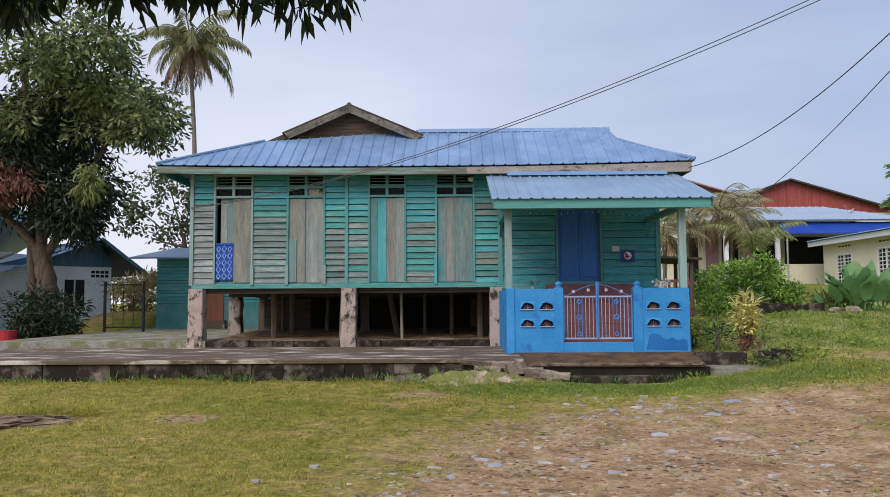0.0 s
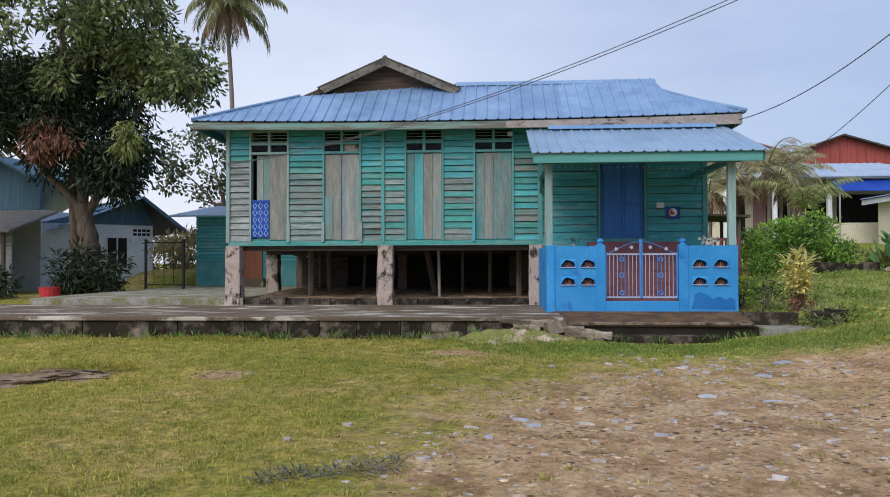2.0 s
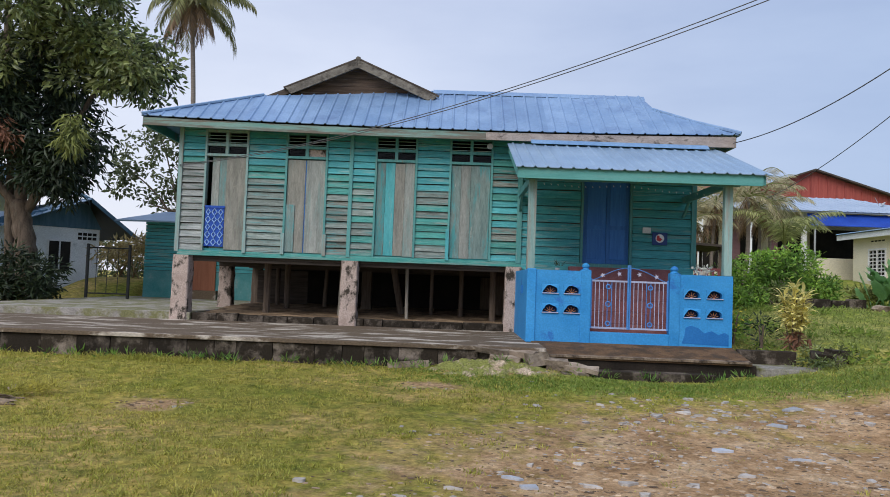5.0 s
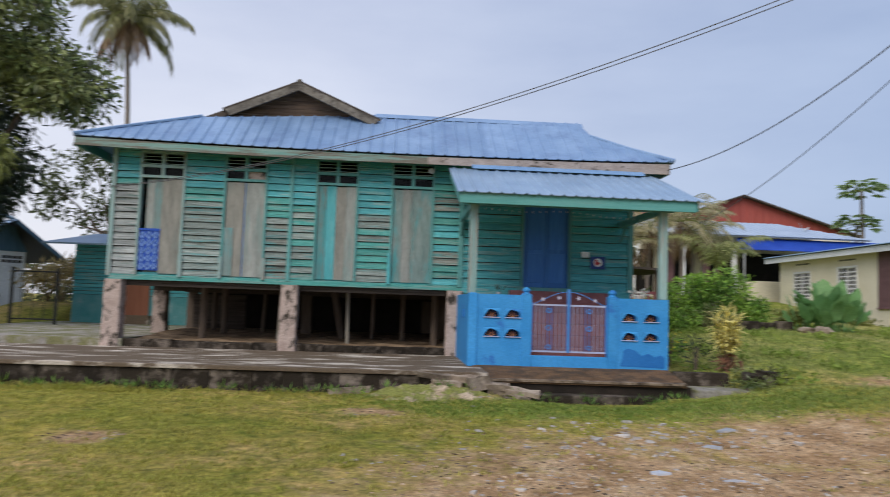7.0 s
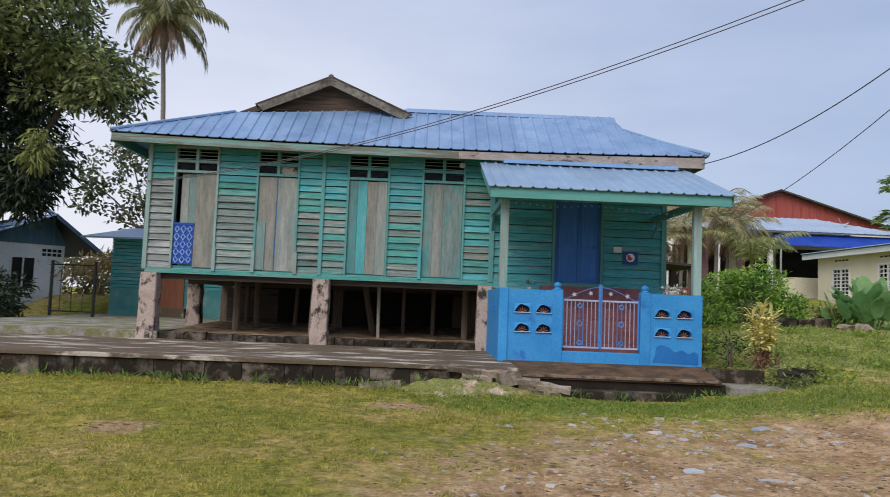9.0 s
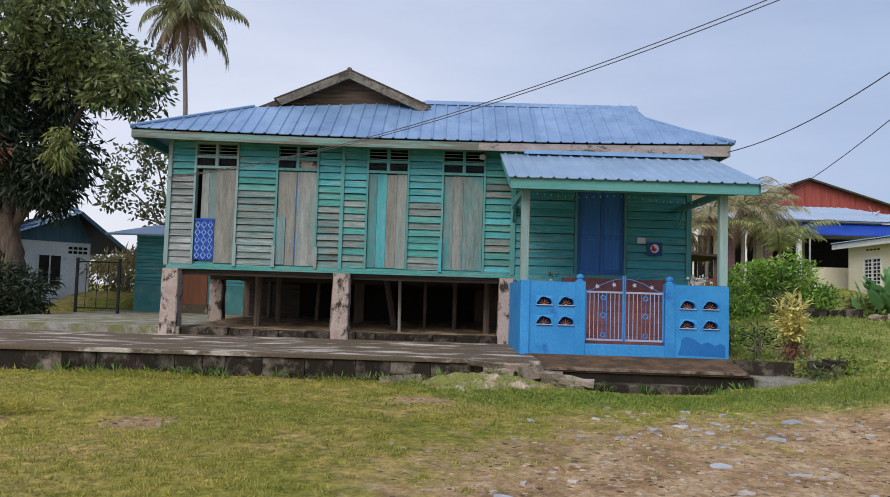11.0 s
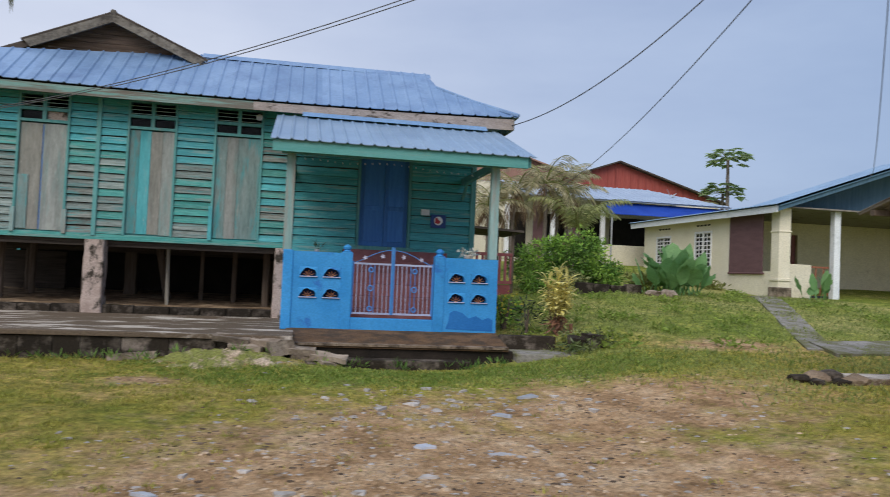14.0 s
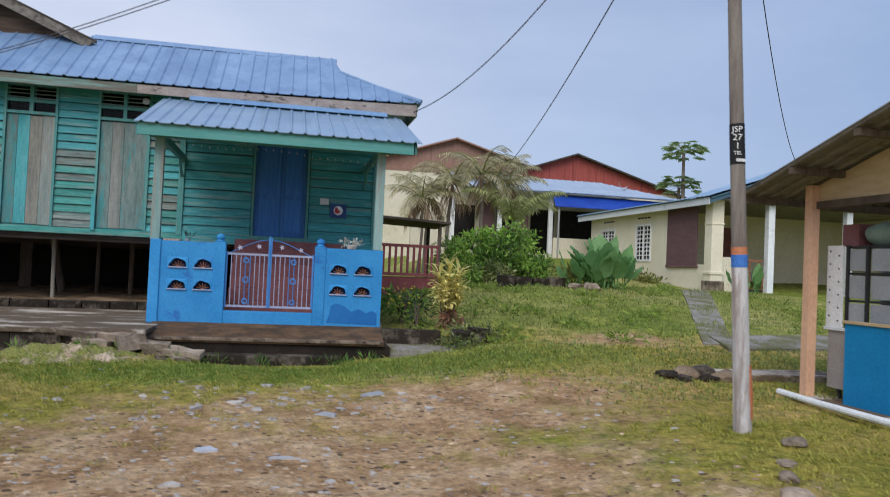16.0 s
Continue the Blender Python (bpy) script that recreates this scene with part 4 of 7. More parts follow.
# gable of the main roof behind
AX, AZ = -2.335, 6.155
SLP = 0.428
for s in (-1, 1):
    edge_x = AX + s * (3.9 if s < 0 else 3.2)
    ez = AZ - abs(edge_x - AX) * SLP
    part("roof_sheet", slab_of([(AX, 16.98, AZ), (AX, 25.5, AZ), (edge_x, 25.5, ez), (edge_x, 16.98 if s > 0 else 17.25, ez)][::s], 0.02), roof_blue, roof, "main roof slope of blue sheet")
    tip = 1.53 if s < 0 else 1.71
    ins = 0.145
    outline = [(AX, AZ + 0.02), (AX + s * tip, AZ + 0.02 - tip * SLP), (AX + s * (tip - 0.12), AZ - ins - tip * SLP + 0.04), (AX, AZ - ins)]
    part("barge_board", prism(outline[::s], 16.90 - 0.004 * s, 16.95 - 0.004 * s), barge, roof, "weathered grey barge board")
    part("barge_cap", tube([(AX, 16.93, AZ + 0.04), (AX + s * (tip + 0.04), 16.93, AZ + 0.04 - (tip + 0.04) * SLP)], 0.03, 6), dark_wood, roof)
part("ridge_cap", tube([(AX, 16.9, AZ + 0.04), (AX, 25.5, AZ + 0.04)], 0.06, 6), barge, roof)
# dark strip stands for the shadow under the roof edge
part("verge_board", prism([(AX - 1.3, AZ - 1.3 * SLP + 0.02), (AX - 1.3, AZ - 1.3 * SLP - 0.12), (AX - 1.98, AZ - 1.98 * SLP - 0.1), (AX - 1.98, AZ - 1.98 * SLP + 0.03)], 16.965, 16.99), dark_wood, roof)
gz = 5.33
while gz < AZ - 0.1:
    z1 = min(gz + 0.17, AZ - 0.06)
    h0, h1 = (AZ - gz) / SLP, (AZ - z1) / SLP
    part("gable_plank", prism([(AX - h0 + 0.1, gz), (AX + h0 - 0.1, gz), (AX + max(h1 - 0.1, 0.02), z1 - 0.006), (AX - max(h1 - 0.1, 0.02), z1 - 0.006)], 17.2 - rng.uniform(0, 0.012), 17.24), gable_wood, roof)
    gz += 0.17

# posts under the house
for px, py, m, r in ((-5.585, 16.17, concrete_post, 0.165), (-2.21, 16.17, concrete_post, 0.165), (1.06, 16.2, concrete_post, 0.16),
                     # rear posts use dark wood, the underfloor shade put into their colour
                     (-5.55, 19.0, concrete_post, 0.15), (-2.21, 19.2, pole_wood, 0.12), (-5.55, 21.8, pole_wood, 0.13), (1.0, 19.2, pole_wood, 0.12)):
    bm = bmesh.new()
    zs = np.linspace(0.56 if py < 17 else 0.69, BOT - 0.09 if py < 17 else BOT - 0.14, 8)
    rings = []
    for i, z in enumerate(zs):
        k = r * (1 + 0.05 * (i < 2)) + rng.uniform(-0.007, 0.007)
        rings.append([bm.verts.new((px + sx * k + rng.uniform(-0.005, 0.005), py + sy * k, z)) for sx, sy in ((-1, -0.88), (-0.88, -1), (0.88, -1), (1, -0.88), (1, 0.88), (0.88, 1), (-0.88, 1), (-1, 0.88))])
    for a, b in zip(rings, rings[1:]):
        for k in range(8):
            bm.faces.new((a[k], a[(k + 1) % 8], b[(k + 1) % 8], b[k]))
    bm.faces.new(rings[0][::-1])
    bm.faces.new(rings[-1])
    part("post", bm, m, house, "stained concrete post" if m is concrete_post else "rear post darkened for the shade under the house")
for px, py, r, m, tilt in ((-4.15, 17.3, 0.075, pole_wood, 0.0), (-4.0, 18.6, 0.07, pole_wood, 0.0), (-2.55, 17.2, 0.045, pole_pale, 0.03), (-2.42, 17.25, 0.06, pole_wood, 0.0),
                           (-1.1, 17.0, 0.035, pole_pale, -0.02), (-1.3, 18.4, 0.075, pole_wood, -0.22), (-0.62, 18.2, 0.04, pole_wood, 0.0), (0.05, 18.0, 0.05, pole_wood, 0.0),
                           (0.72, 17.2, 0.07, pole_wood, 0.0), (-3.3, 19.6, 0.05, pole_wood, 0.05), (-4.6, 20.2, 0.06, pole_wood, 0.0)):
    part("prop", tube([(px, py, 0.66), (px + tilt * 0.5, py, 1.25), (px + tilt, py, BOT - 0.14)], r, 8), m, house, "timber prop")
for yy in (16.32, 18.9, 21.5):
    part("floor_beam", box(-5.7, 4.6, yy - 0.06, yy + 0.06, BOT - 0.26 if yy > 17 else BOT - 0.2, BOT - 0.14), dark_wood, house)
# added dark screens block light under the house, shade put into their colour
back_screen = part("wall", box(-5.25, 4.55, 21.6, 21.66, 0.68, BOT - 0.14), dark_void, house, "added dark screen that blocks light under the house")
part("wall", box(4.5, 4.56, 16.3, 21.6, 0.68, BOT - 0.14), dark_void, house, "added dark screen that blocks light under the house")

# partition and prop take dark wood: underfloor shade put into their colour
part("partition", box(-5.2, -3.9, 20.5, 20.56, 0.8, BOT - 0.3), dark_wood, house, "board partition darkened for the shade under the house")
part("prop", box(0.55, 0.8, 20.0, 20.1, 0.85, BOT - 0.3), pole_wood, house, "timber prop")
# added unseen wall and panel, keep sky light out of the window openings
part("inner_wall", box(-5.66, 4.56, 18.4, 18.46, BOT, 4.6), dark_void, house, "added dark wall that stops light behind the windows")
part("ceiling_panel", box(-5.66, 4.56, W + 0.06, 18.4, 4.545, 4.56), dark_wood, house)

# double front door
door = part("door", box(2.41, 3.37, W + 0.05, W + 0.08, 1.99, 3.86), door_blue, house, "blue double door")
for a, b in ((2.375, 2.425), (3.355, 3.405)):
    part("jamb", box(a, b, W - 0.05, W + 0.1, 1.97, 3.9, 0.005), trim_dark, door)
part("threshold", box(2.3, 3.48, W - 0.07, W + 0.1, 1.90, 1.985, 0.006), trim_dark, door)
for a, b in ((2.43, 2.888), (2.896, 3.35)):
    leaf = part("door_leaf", box(a, b, W + 0.02, W + 0.05, 1.99, 3.85, 0.004), door_blue, door)
    for z0, z1 in ((2.08, 2.68), (2.76, 3.76)):
        part("panel", box(a + 0.075, b - 0.075, W + 0.008, W + 0.022, z0, z1, 0.006), door_blue, leaf)

# porch roof on two posts
PX0, PX1, PY, PZ, QY, QZ = 0.83, 4.99, 13.36, 3.46, 15.82, 4.30
PS = math.hypot(QY - PY, QZ - PZ)
PUP = Vector((0, (QY - PY) / PS, (QZ - PZ) / PS))
proof = part("porch_roof", slab_of([(PX0 + 0.06, PY + 0.1, PZ), (PX1 - 0.06, PY + 0.1, PZ), (PX1 - 0.06, QY, QZ - 0.035), (PX0 + 0.06, QY, QZ - 0.035)], 0.025), trim_dark, house)
x = PX0
while x < PX1 - 0.01:
    w = min(0.832, PX1 - x)
    part("roof_sheet", ribbed((x, PY - 0.05, PZ - 0.02), (1, 0, 0), PUP, w, lambda u: PS + 0.05, pitch=0.21), roof_pale, proof)
    x += w
part("flashing", slab_of([(1.28, QY - 0.25, QZ - 0.03), (4.72, QY - 0.25, QZ - 0.03), (4.72, QY - 0.02, QZ + 0.13), (1.28, QY - 0.02, QZ + 0.13)], 0.015), roof_flash, proof)
part("fascia", box(PX0 + 0.04, PX1 - 0.12, PY + 0.0, PY + 0.045, PZ - 0.2, PZ - 0.025, 0.005), trim_flat, proof)
for a in (PX0 + 0.03, PX1 - 0.1):
    part("fascia", slab_of([(a, PY + 0.05, PZ - 0.03), (a + 0.04, PY + 0.05, PZ - 0.03), (a + 0.04, QY, QZ - 0.04), (a, QY, QZ - 0.04)], 0.15), trim_dark, proof)
for a, b in ((1.08, 1.215), (4.35, 4.485)):
    part("porch_post", box(a, b, 13.637, 13.757, 1.776, 3.36, 0.01), trim, house, "pale teal square post")
    part("beam", box(a + 0.03, b - 0.03, 13.7, W - 0.03, 3.26, 3.38), trim_dark, proof)
    part("bracket", tube([(a + 0.07, W - 0.04, 2.98), (a + 0.07, W - 0.4, 3.28)], 0.03, 4), trim_dark, proof)
part("beam", box(1.0, 4.6, 13.62, 13.72, 3.28, 3.40), trim_dark, proof)
# tinsel string under the porch beam
for k in range(26):
    u = k / 25
    px = 1.35 + 2.95 * u
    pz = 3.255 - 0.035 * math.sin(u * math.pi * 2.2) ** 2 - 0.28 * max(0, u - 0.6)
    part("tinsel", tube([(px, 13.85, pz), (px + 0.01, 13.85, pz - 0.028)], 0.006, 4), white_paint, proof)

# plaque and bell box beside the door
plaque = thing("plaque", (3.95, W - 0.05, 2.52), "dark blue plaque with a red and white emblem", "sign")
part("plate", box(3.80, 4.10, W - 0.07, W - 0.052, 2.40, 2.655, 0.004), mat("navy enamel", (0.01, 0.04, 0.17), (0.015, 0.05, 0.2), 4, 40, 0.35, 0.0), plaque)
part("disc", tube([(3.95, W - 0.077, 2.535), (3.95, W - 0.069, 2.535)], 0.085, 20), white_paint, plaque)
part("mark", prism([(3.88, 2.50), (3.95, 2.47), (4.0, 2.52), (3.95, 2.55), (3.9, 2.56)], W - 0.082, W - 0.076), red_plastic, plaque)
part("mark", tube([(3.915, W - 0.084, 2.565), (3.915, W - 0.077, 2.565)], 0.028, 12), red_plastic, plaque)
tagged(part("bell_box", box(3.61, 3.77, W - 0.075, W - 0.04, 2.63, 2.745, 0.006), white_paint), "small white box screwed to the planks", "box")

# ---- the blue fence, its gate and steps ----
FY = 13.69
fence = thing("blue_fence", (2.8, FY, 0.6), "bright blue masonry porch fence with fan-shaped vents", "fence")


def vent_panel(x0, x1, z0, z1, cols, rowz, w=0.29, h=0.165):
    """A wall panel with openings left in it."""
    bm = bmesh.new()
    xs = [x0] + [v for c in cols for v in (c - w / 2, c + w / 2)] + [x1]
    zs = [z0] + [v for c in rowz for v in (c, c + h)] + [z1]
    for i in range(len(xs) - 1):
        for j in range(len(zs) - 1):
            if i % 2 and j % 2:
                continue
            box(xs[i], xs[i + 1], FY - 0.06, FY + 0.06, zs[j], zs[j + 1], 0, bm)
    bmesh.ops.remove_doubles(bm, verts=bm.verts[:], dist=0.0005)
    return bm


def vent_block(cx, z0, w=0.29, h=0.165):
    """A pierced block: a scalloped half moon opening with a raised rim."""
    bm = bmesh.new()
    n = 25
    inner, outer = [], []
    for k in range(n):
        a = math.pi * k / (n - 1)
        r = 0.88 + 0.12 * abs(math.sin(a * 2.5))
        inner.append((cx + 0.13 * r * math.cos(a), z0 + 0.022 + 0.13 * r * math.sin(a)))
        c, s = math.cos(a), math.sin(a)
        t = min((w / 2) / max(abs(c), 1e-6), (h - 0.022) / max(s, 1e-6))
        outer.append((cx + t * c, z0 + 0.022 + t * s))
    inner = inner + [(cx, z0 + 0.022)]
    outer = outer + [(cx, z0)]
    outer[0], outer[n - 1] = (cx + w / 2, z0), (cx - w / 2, z0)
    m = len(inner)
    vs = [[bm.verts.new((px, y, pz)) for px, pz in ring] for ring, y in ((outer, FY - 0.066), (inner, FY - 0.074), (inner, FY + 0.03))]
    for a, b in zip(vs, vs[1:]):
        for k in range(m):
            bm.faces.new((a[k], a[(k + 1) % m], b[(k + 1) % m], b[k]))
    return bm


# shade seen through the vents, put into a plate's colour
vent_shade = mat("dark blue vent shade", (0.008, 0.014, 0.035), (0.014, 0.024, 0.055), 5, 40, 0.7, 0.05)
rim_mat = mat("pale rim paint", (0.36, 0.36, 0.5), (0.46, 0.44, 0.54), 5, 40, 0.6, 0.05)
for x0, x1, cols in ((1.13, 2.15, (1.49, 1.847)), (3.47, 4.505, (3.837, 4.21))):
    panel = part("panel", vent_panel(x0, x1, 0.58, 1.775, cols, (1.055, 1.375)), wall_blue, fence)
    for cx in cols:
        for z0 in (1.055, 1.375):
            # added dark plate, stands for the shade behind the opening
            part("recess", box(cx - 0.14, cx + 0.14, FY + 0.03, FY + 0.05, z0 + 0.005, z0 + 0.16), vent_shade, panel)
            vb = part("vent", vent_block(cx, z0), wall_blue, panel, "scalloped fan vent with orange rays")
            part("ray_base", tube([(cx, FY - 0.03, z0 + 0.022), (cx, FY - 0.015, z0 + 0.022)], 0.019, 16), orange_paint, panel)
            part("rim", box(cx - 0.135, cx + 0.135, FY - 0.085, FY - 0.06, z0 + 0.006, z0 + 0.02, 0.003), rim_mat, panel)
            for k in range(5):
                a = math.pi * (0.12 + 0.76 * k / 4)
                part("ray", tube([(cx + 0.03 * math.cos(a), FY - 0.022, z0 + 0.024 + 0.03 * math.sin(a)), (cx + 0.088 * math.cos(a), FY - 0.012, z0 + 0.024 + 0.088 * math.sin(a))], 0.0042, 5), orange_paint, panel)
part("side_wall", box(1.10, 1.22, FY + 0.06, W - 0.05, 0.55, 1.775, 0.008), wall_blue, fence)
part("side_wall", box(4.40, 4.52, FY + 0.06, W - 0.05, 0.55, 1.775, 0.008), wall_blue, fence)
part("pillar", box(1.095, 1.245, FY - 0.085, FY + 0.075, 0.57, 1.79, 0.012), wall_blue, fence)
for k in range(3):
    part("slot", box(1.09, 1.102, 14.35 + k * 0.16, 14.42 + k * 0.16, 1.36, 1.5, 0.003), patch_blue, fence)
for px in (2.075, 3.55):
    part("pillar", box(px - 0.085, px + 0.085, FY - 0.075, FY + 0.085, 0.58, 1.79, 0.012), wall_blue, fence)
    fin = bmesh.new()
    tube([(px, FY, z) for z in (1.785, 1.80, 1.805, 1.825, 1.845, 1.87, 1.895, 1.915)], [0.075, 0.08, 0.055, 0.045, 0.062, 0.065, 0.045, 0.01], 14, fin)
    part("finial", fin, wall_blue, fence)
part("gate_sill", box(2.16, 3.465, FY - 0.07, FY + 0.06, 0.58, 0.775, 0.01), wall_blue, fence)
pb = bmesh.new()
pz = [(3.68, 0.64), (4.45, 0.62), (4.45, 0.80), (4.38, 0.84), (4.28, 0.80), (4.17, 0.86), (4.05, 0.82), (3.95, 0.90), (3.82, 0.94), (3.74, 0.90), (3.72, 0.76)]
part("patch", prism(pz, FY - 0.064, FY - 0.06, pb), patch_blue, fence, "darker blue paint patch")

pot = thing("potted_plant", (4.02, FY, 1.775), "low pot of white flowers on the fence top", "plant")
part("pot", tube([(4.02, FY, z) for z in (1.775, 1.78, 1.83, 1.84)], [0.06, 0.07, 0.085, 0.08], 12), stone_pale, pot)
fv, ff = leaf_cloud(np.random.default_rng(35), [(3.9 + 0.06 * k, FY, 1.86 + 0.03 * (k % 2)) for k in range(5)], 14, 0.05, 0.07, 0.05, 0.0)
quads("flowers", fv, ff, leaf_mat("white petal", (0.5, 0.52, 0.46), (0.62, 0.64, 0.6), 0.2, 0.3), pot)
twig = thing("potted_plant", (1.6, FY, 1.775), "small dark sprig in a cup on the fence top", "plant")
part("cup", tube([(1.6, FY, z) for z in (1.775, 1.78, 1.815)], [0.03, 0.035, 0.04], 10), grey_metal, twig)
fv, ff = leaf_cloud(np.random.default_rng(36), [(1.58 + 0.03 * k, FY, 1.84 + 0.02 * (k % 2)) for k in range(3)], 5, 0.02, 0.12, 0.02, -1.2)
quads("leaves", fv, ff, mango_dark, twig)

gate = thing("iron_gate", (2.8, FY, 0.8), "pair of blue and white iron bar gates with arched tops", "gate")
for s, xa, xb in ((1, 2.175, 2.79), (-1, 3.445, 2.815)):
    leaf = part("gate_leaf", box(min(xa, xb), max(xa, xb), FY - 0.012, FY + 0.012, 0.83, 0.86), gate_white, gate)
    part("rail", box(min(xa, xb), max(xa, xb), FY - 0.012, FY + 0.012, 1.61, 1.64), gate_white, leaf)
    part("stile", box(xb - 0.015, xb + 0.015, FY - 0.018, FY + 0.018, 0.83, 1.90), gate_blue, leaf)
    part("stile", box(xa - 0.012, xa + 0.012, FY - 0.015, FY + 0.015, 0.83, 1.66), gate_blue, leaf)
    arc = [(xa + (xb - xa) * u, FY, 1.63 + 0.22 * math.sin(u * math.pi / 2) ** 1.3) for u in np.linspace(0, 1, 12)]
    part("arch", tube(arc, 0.0065, 6), gate_blue, leaf)
    for k in range(1, 9):
        px = xa + (xb - xa) * k / 9
        part("bar", tube([(px, FY, 0.85), (px, FY, 1.62)], 0.007, 6), gate_blue if k in (4, 5) else gate_white, leaf)
    cx = xa + (xb - xa) * 0.46
    for cz, r in ((1.24, 0.04), (1.53, 0.035), (0.92, 0.035)):
        ring = [(cx + r * math.cos(a), FY - 0.012, cz + r * math.sin(a)) for a in np.linspace(0, 2 * math.pi, 15)]
        part("ring", tube(ring, 0.011, 5, cap=False), gate_blue, leaf)
    for du, cz in ((0.3, 1.72), (0.75, 1.75)):
        px = xa + (xb - xa) * du
        star = [(px + (0.045 if k % 2 else 0.02) * math.cos(k * math.pi / 5), cz + (0.045 if k % 2 else 0.02) * math.sin(k * math.pi / 5)) for k in range(10)]
        part("star", prism(star, FY - 0.006, FY + 0.006), rim_mat, leaf)

steps = thing("porch_steps", (2.9, 15.6, 0.66), "red brown concrete steps up to the blue door", "steps")
for k in range(6):
    y0 = 14.55 + k * 0.26
    part("step", box(2.14, 4.1, y0, W - 0.05, 0.66 + k * 0.208, 0.66 + (k + 1) * 0.208, 0.01), step_red, steps)


# ---- neighbouring buildings ----
def gz_at(x, y):
    return float(ground_z(x, y))


def jalousie(x, y0, y1, z0, z1, parent, face=-1):
    """A white framed louvre window in a wall that runs along y; x is the wall's face."""
    fr = bmesh.new()
    t = 0.06
    xa, xb = (x - 0.03, x + 0.05) if face < 0 else (x - 0.05, x + 0.03)
    for a, b, c, d in ((y0, y0 + t, z0, z1), (y1 - t, y1, z0, z1), ((y0 + y1) / 2 - 0.03, (y0 + y1) / 2 + 0.03, z0 + t, z1 - t)):
        box(xa, xb, a, b, c, d, 0, fr)
    box(xa, xb, y0 + t, y1 - t, z0, z0 + t, 0, fr)
    box(xa, xb, y0 + t, y1 - t, z1 - t, z1, 0, fr)
    w = part("window", fr, white_paint, parent, "white framed louvre window")
    n = 8
    for half in ((y0 + t, (y0 + y1) / 2 - 0.03), ((y0 + y1) / 2 + 0.03, y1 - t)):
        for k in range(n):
            z = z0 + t + (k + 0.5) * (z1 - z0 - 2 * t) / n
            s = bmesh.new()
            hh = (z1 - z0 - 2 * t) / n * 0.34
            v = [s.verts.new(c) for c in ((x + 0.0, half[0], z - hh), (x + 0.0, half[1], z - hh), (x + 0.04, half[1], z + hh), (x + 0.04, half[0], z + hh))]
            s.faces.new(v)
            bmesh.ops.solidify(s, geom=s.faces[:], thickness=0.005)
            part("pane", s, glass, w)
        for k in range(1, n):
            z = z0 + t + k * (z1 - z0 - 2 * t) / n
            part("bar", box(x - 0.012, x + 0.006, half[0], half[1], z - 0.016, z + 0.016), white_paint, w)
        yc = (half[0] + half[1]) / 2
        part("bar", box(x - 0.016, x + 0.004, yc - 0.014, yc + 0.014, z0 + t, z1 - t), white_paint, w)
    return w


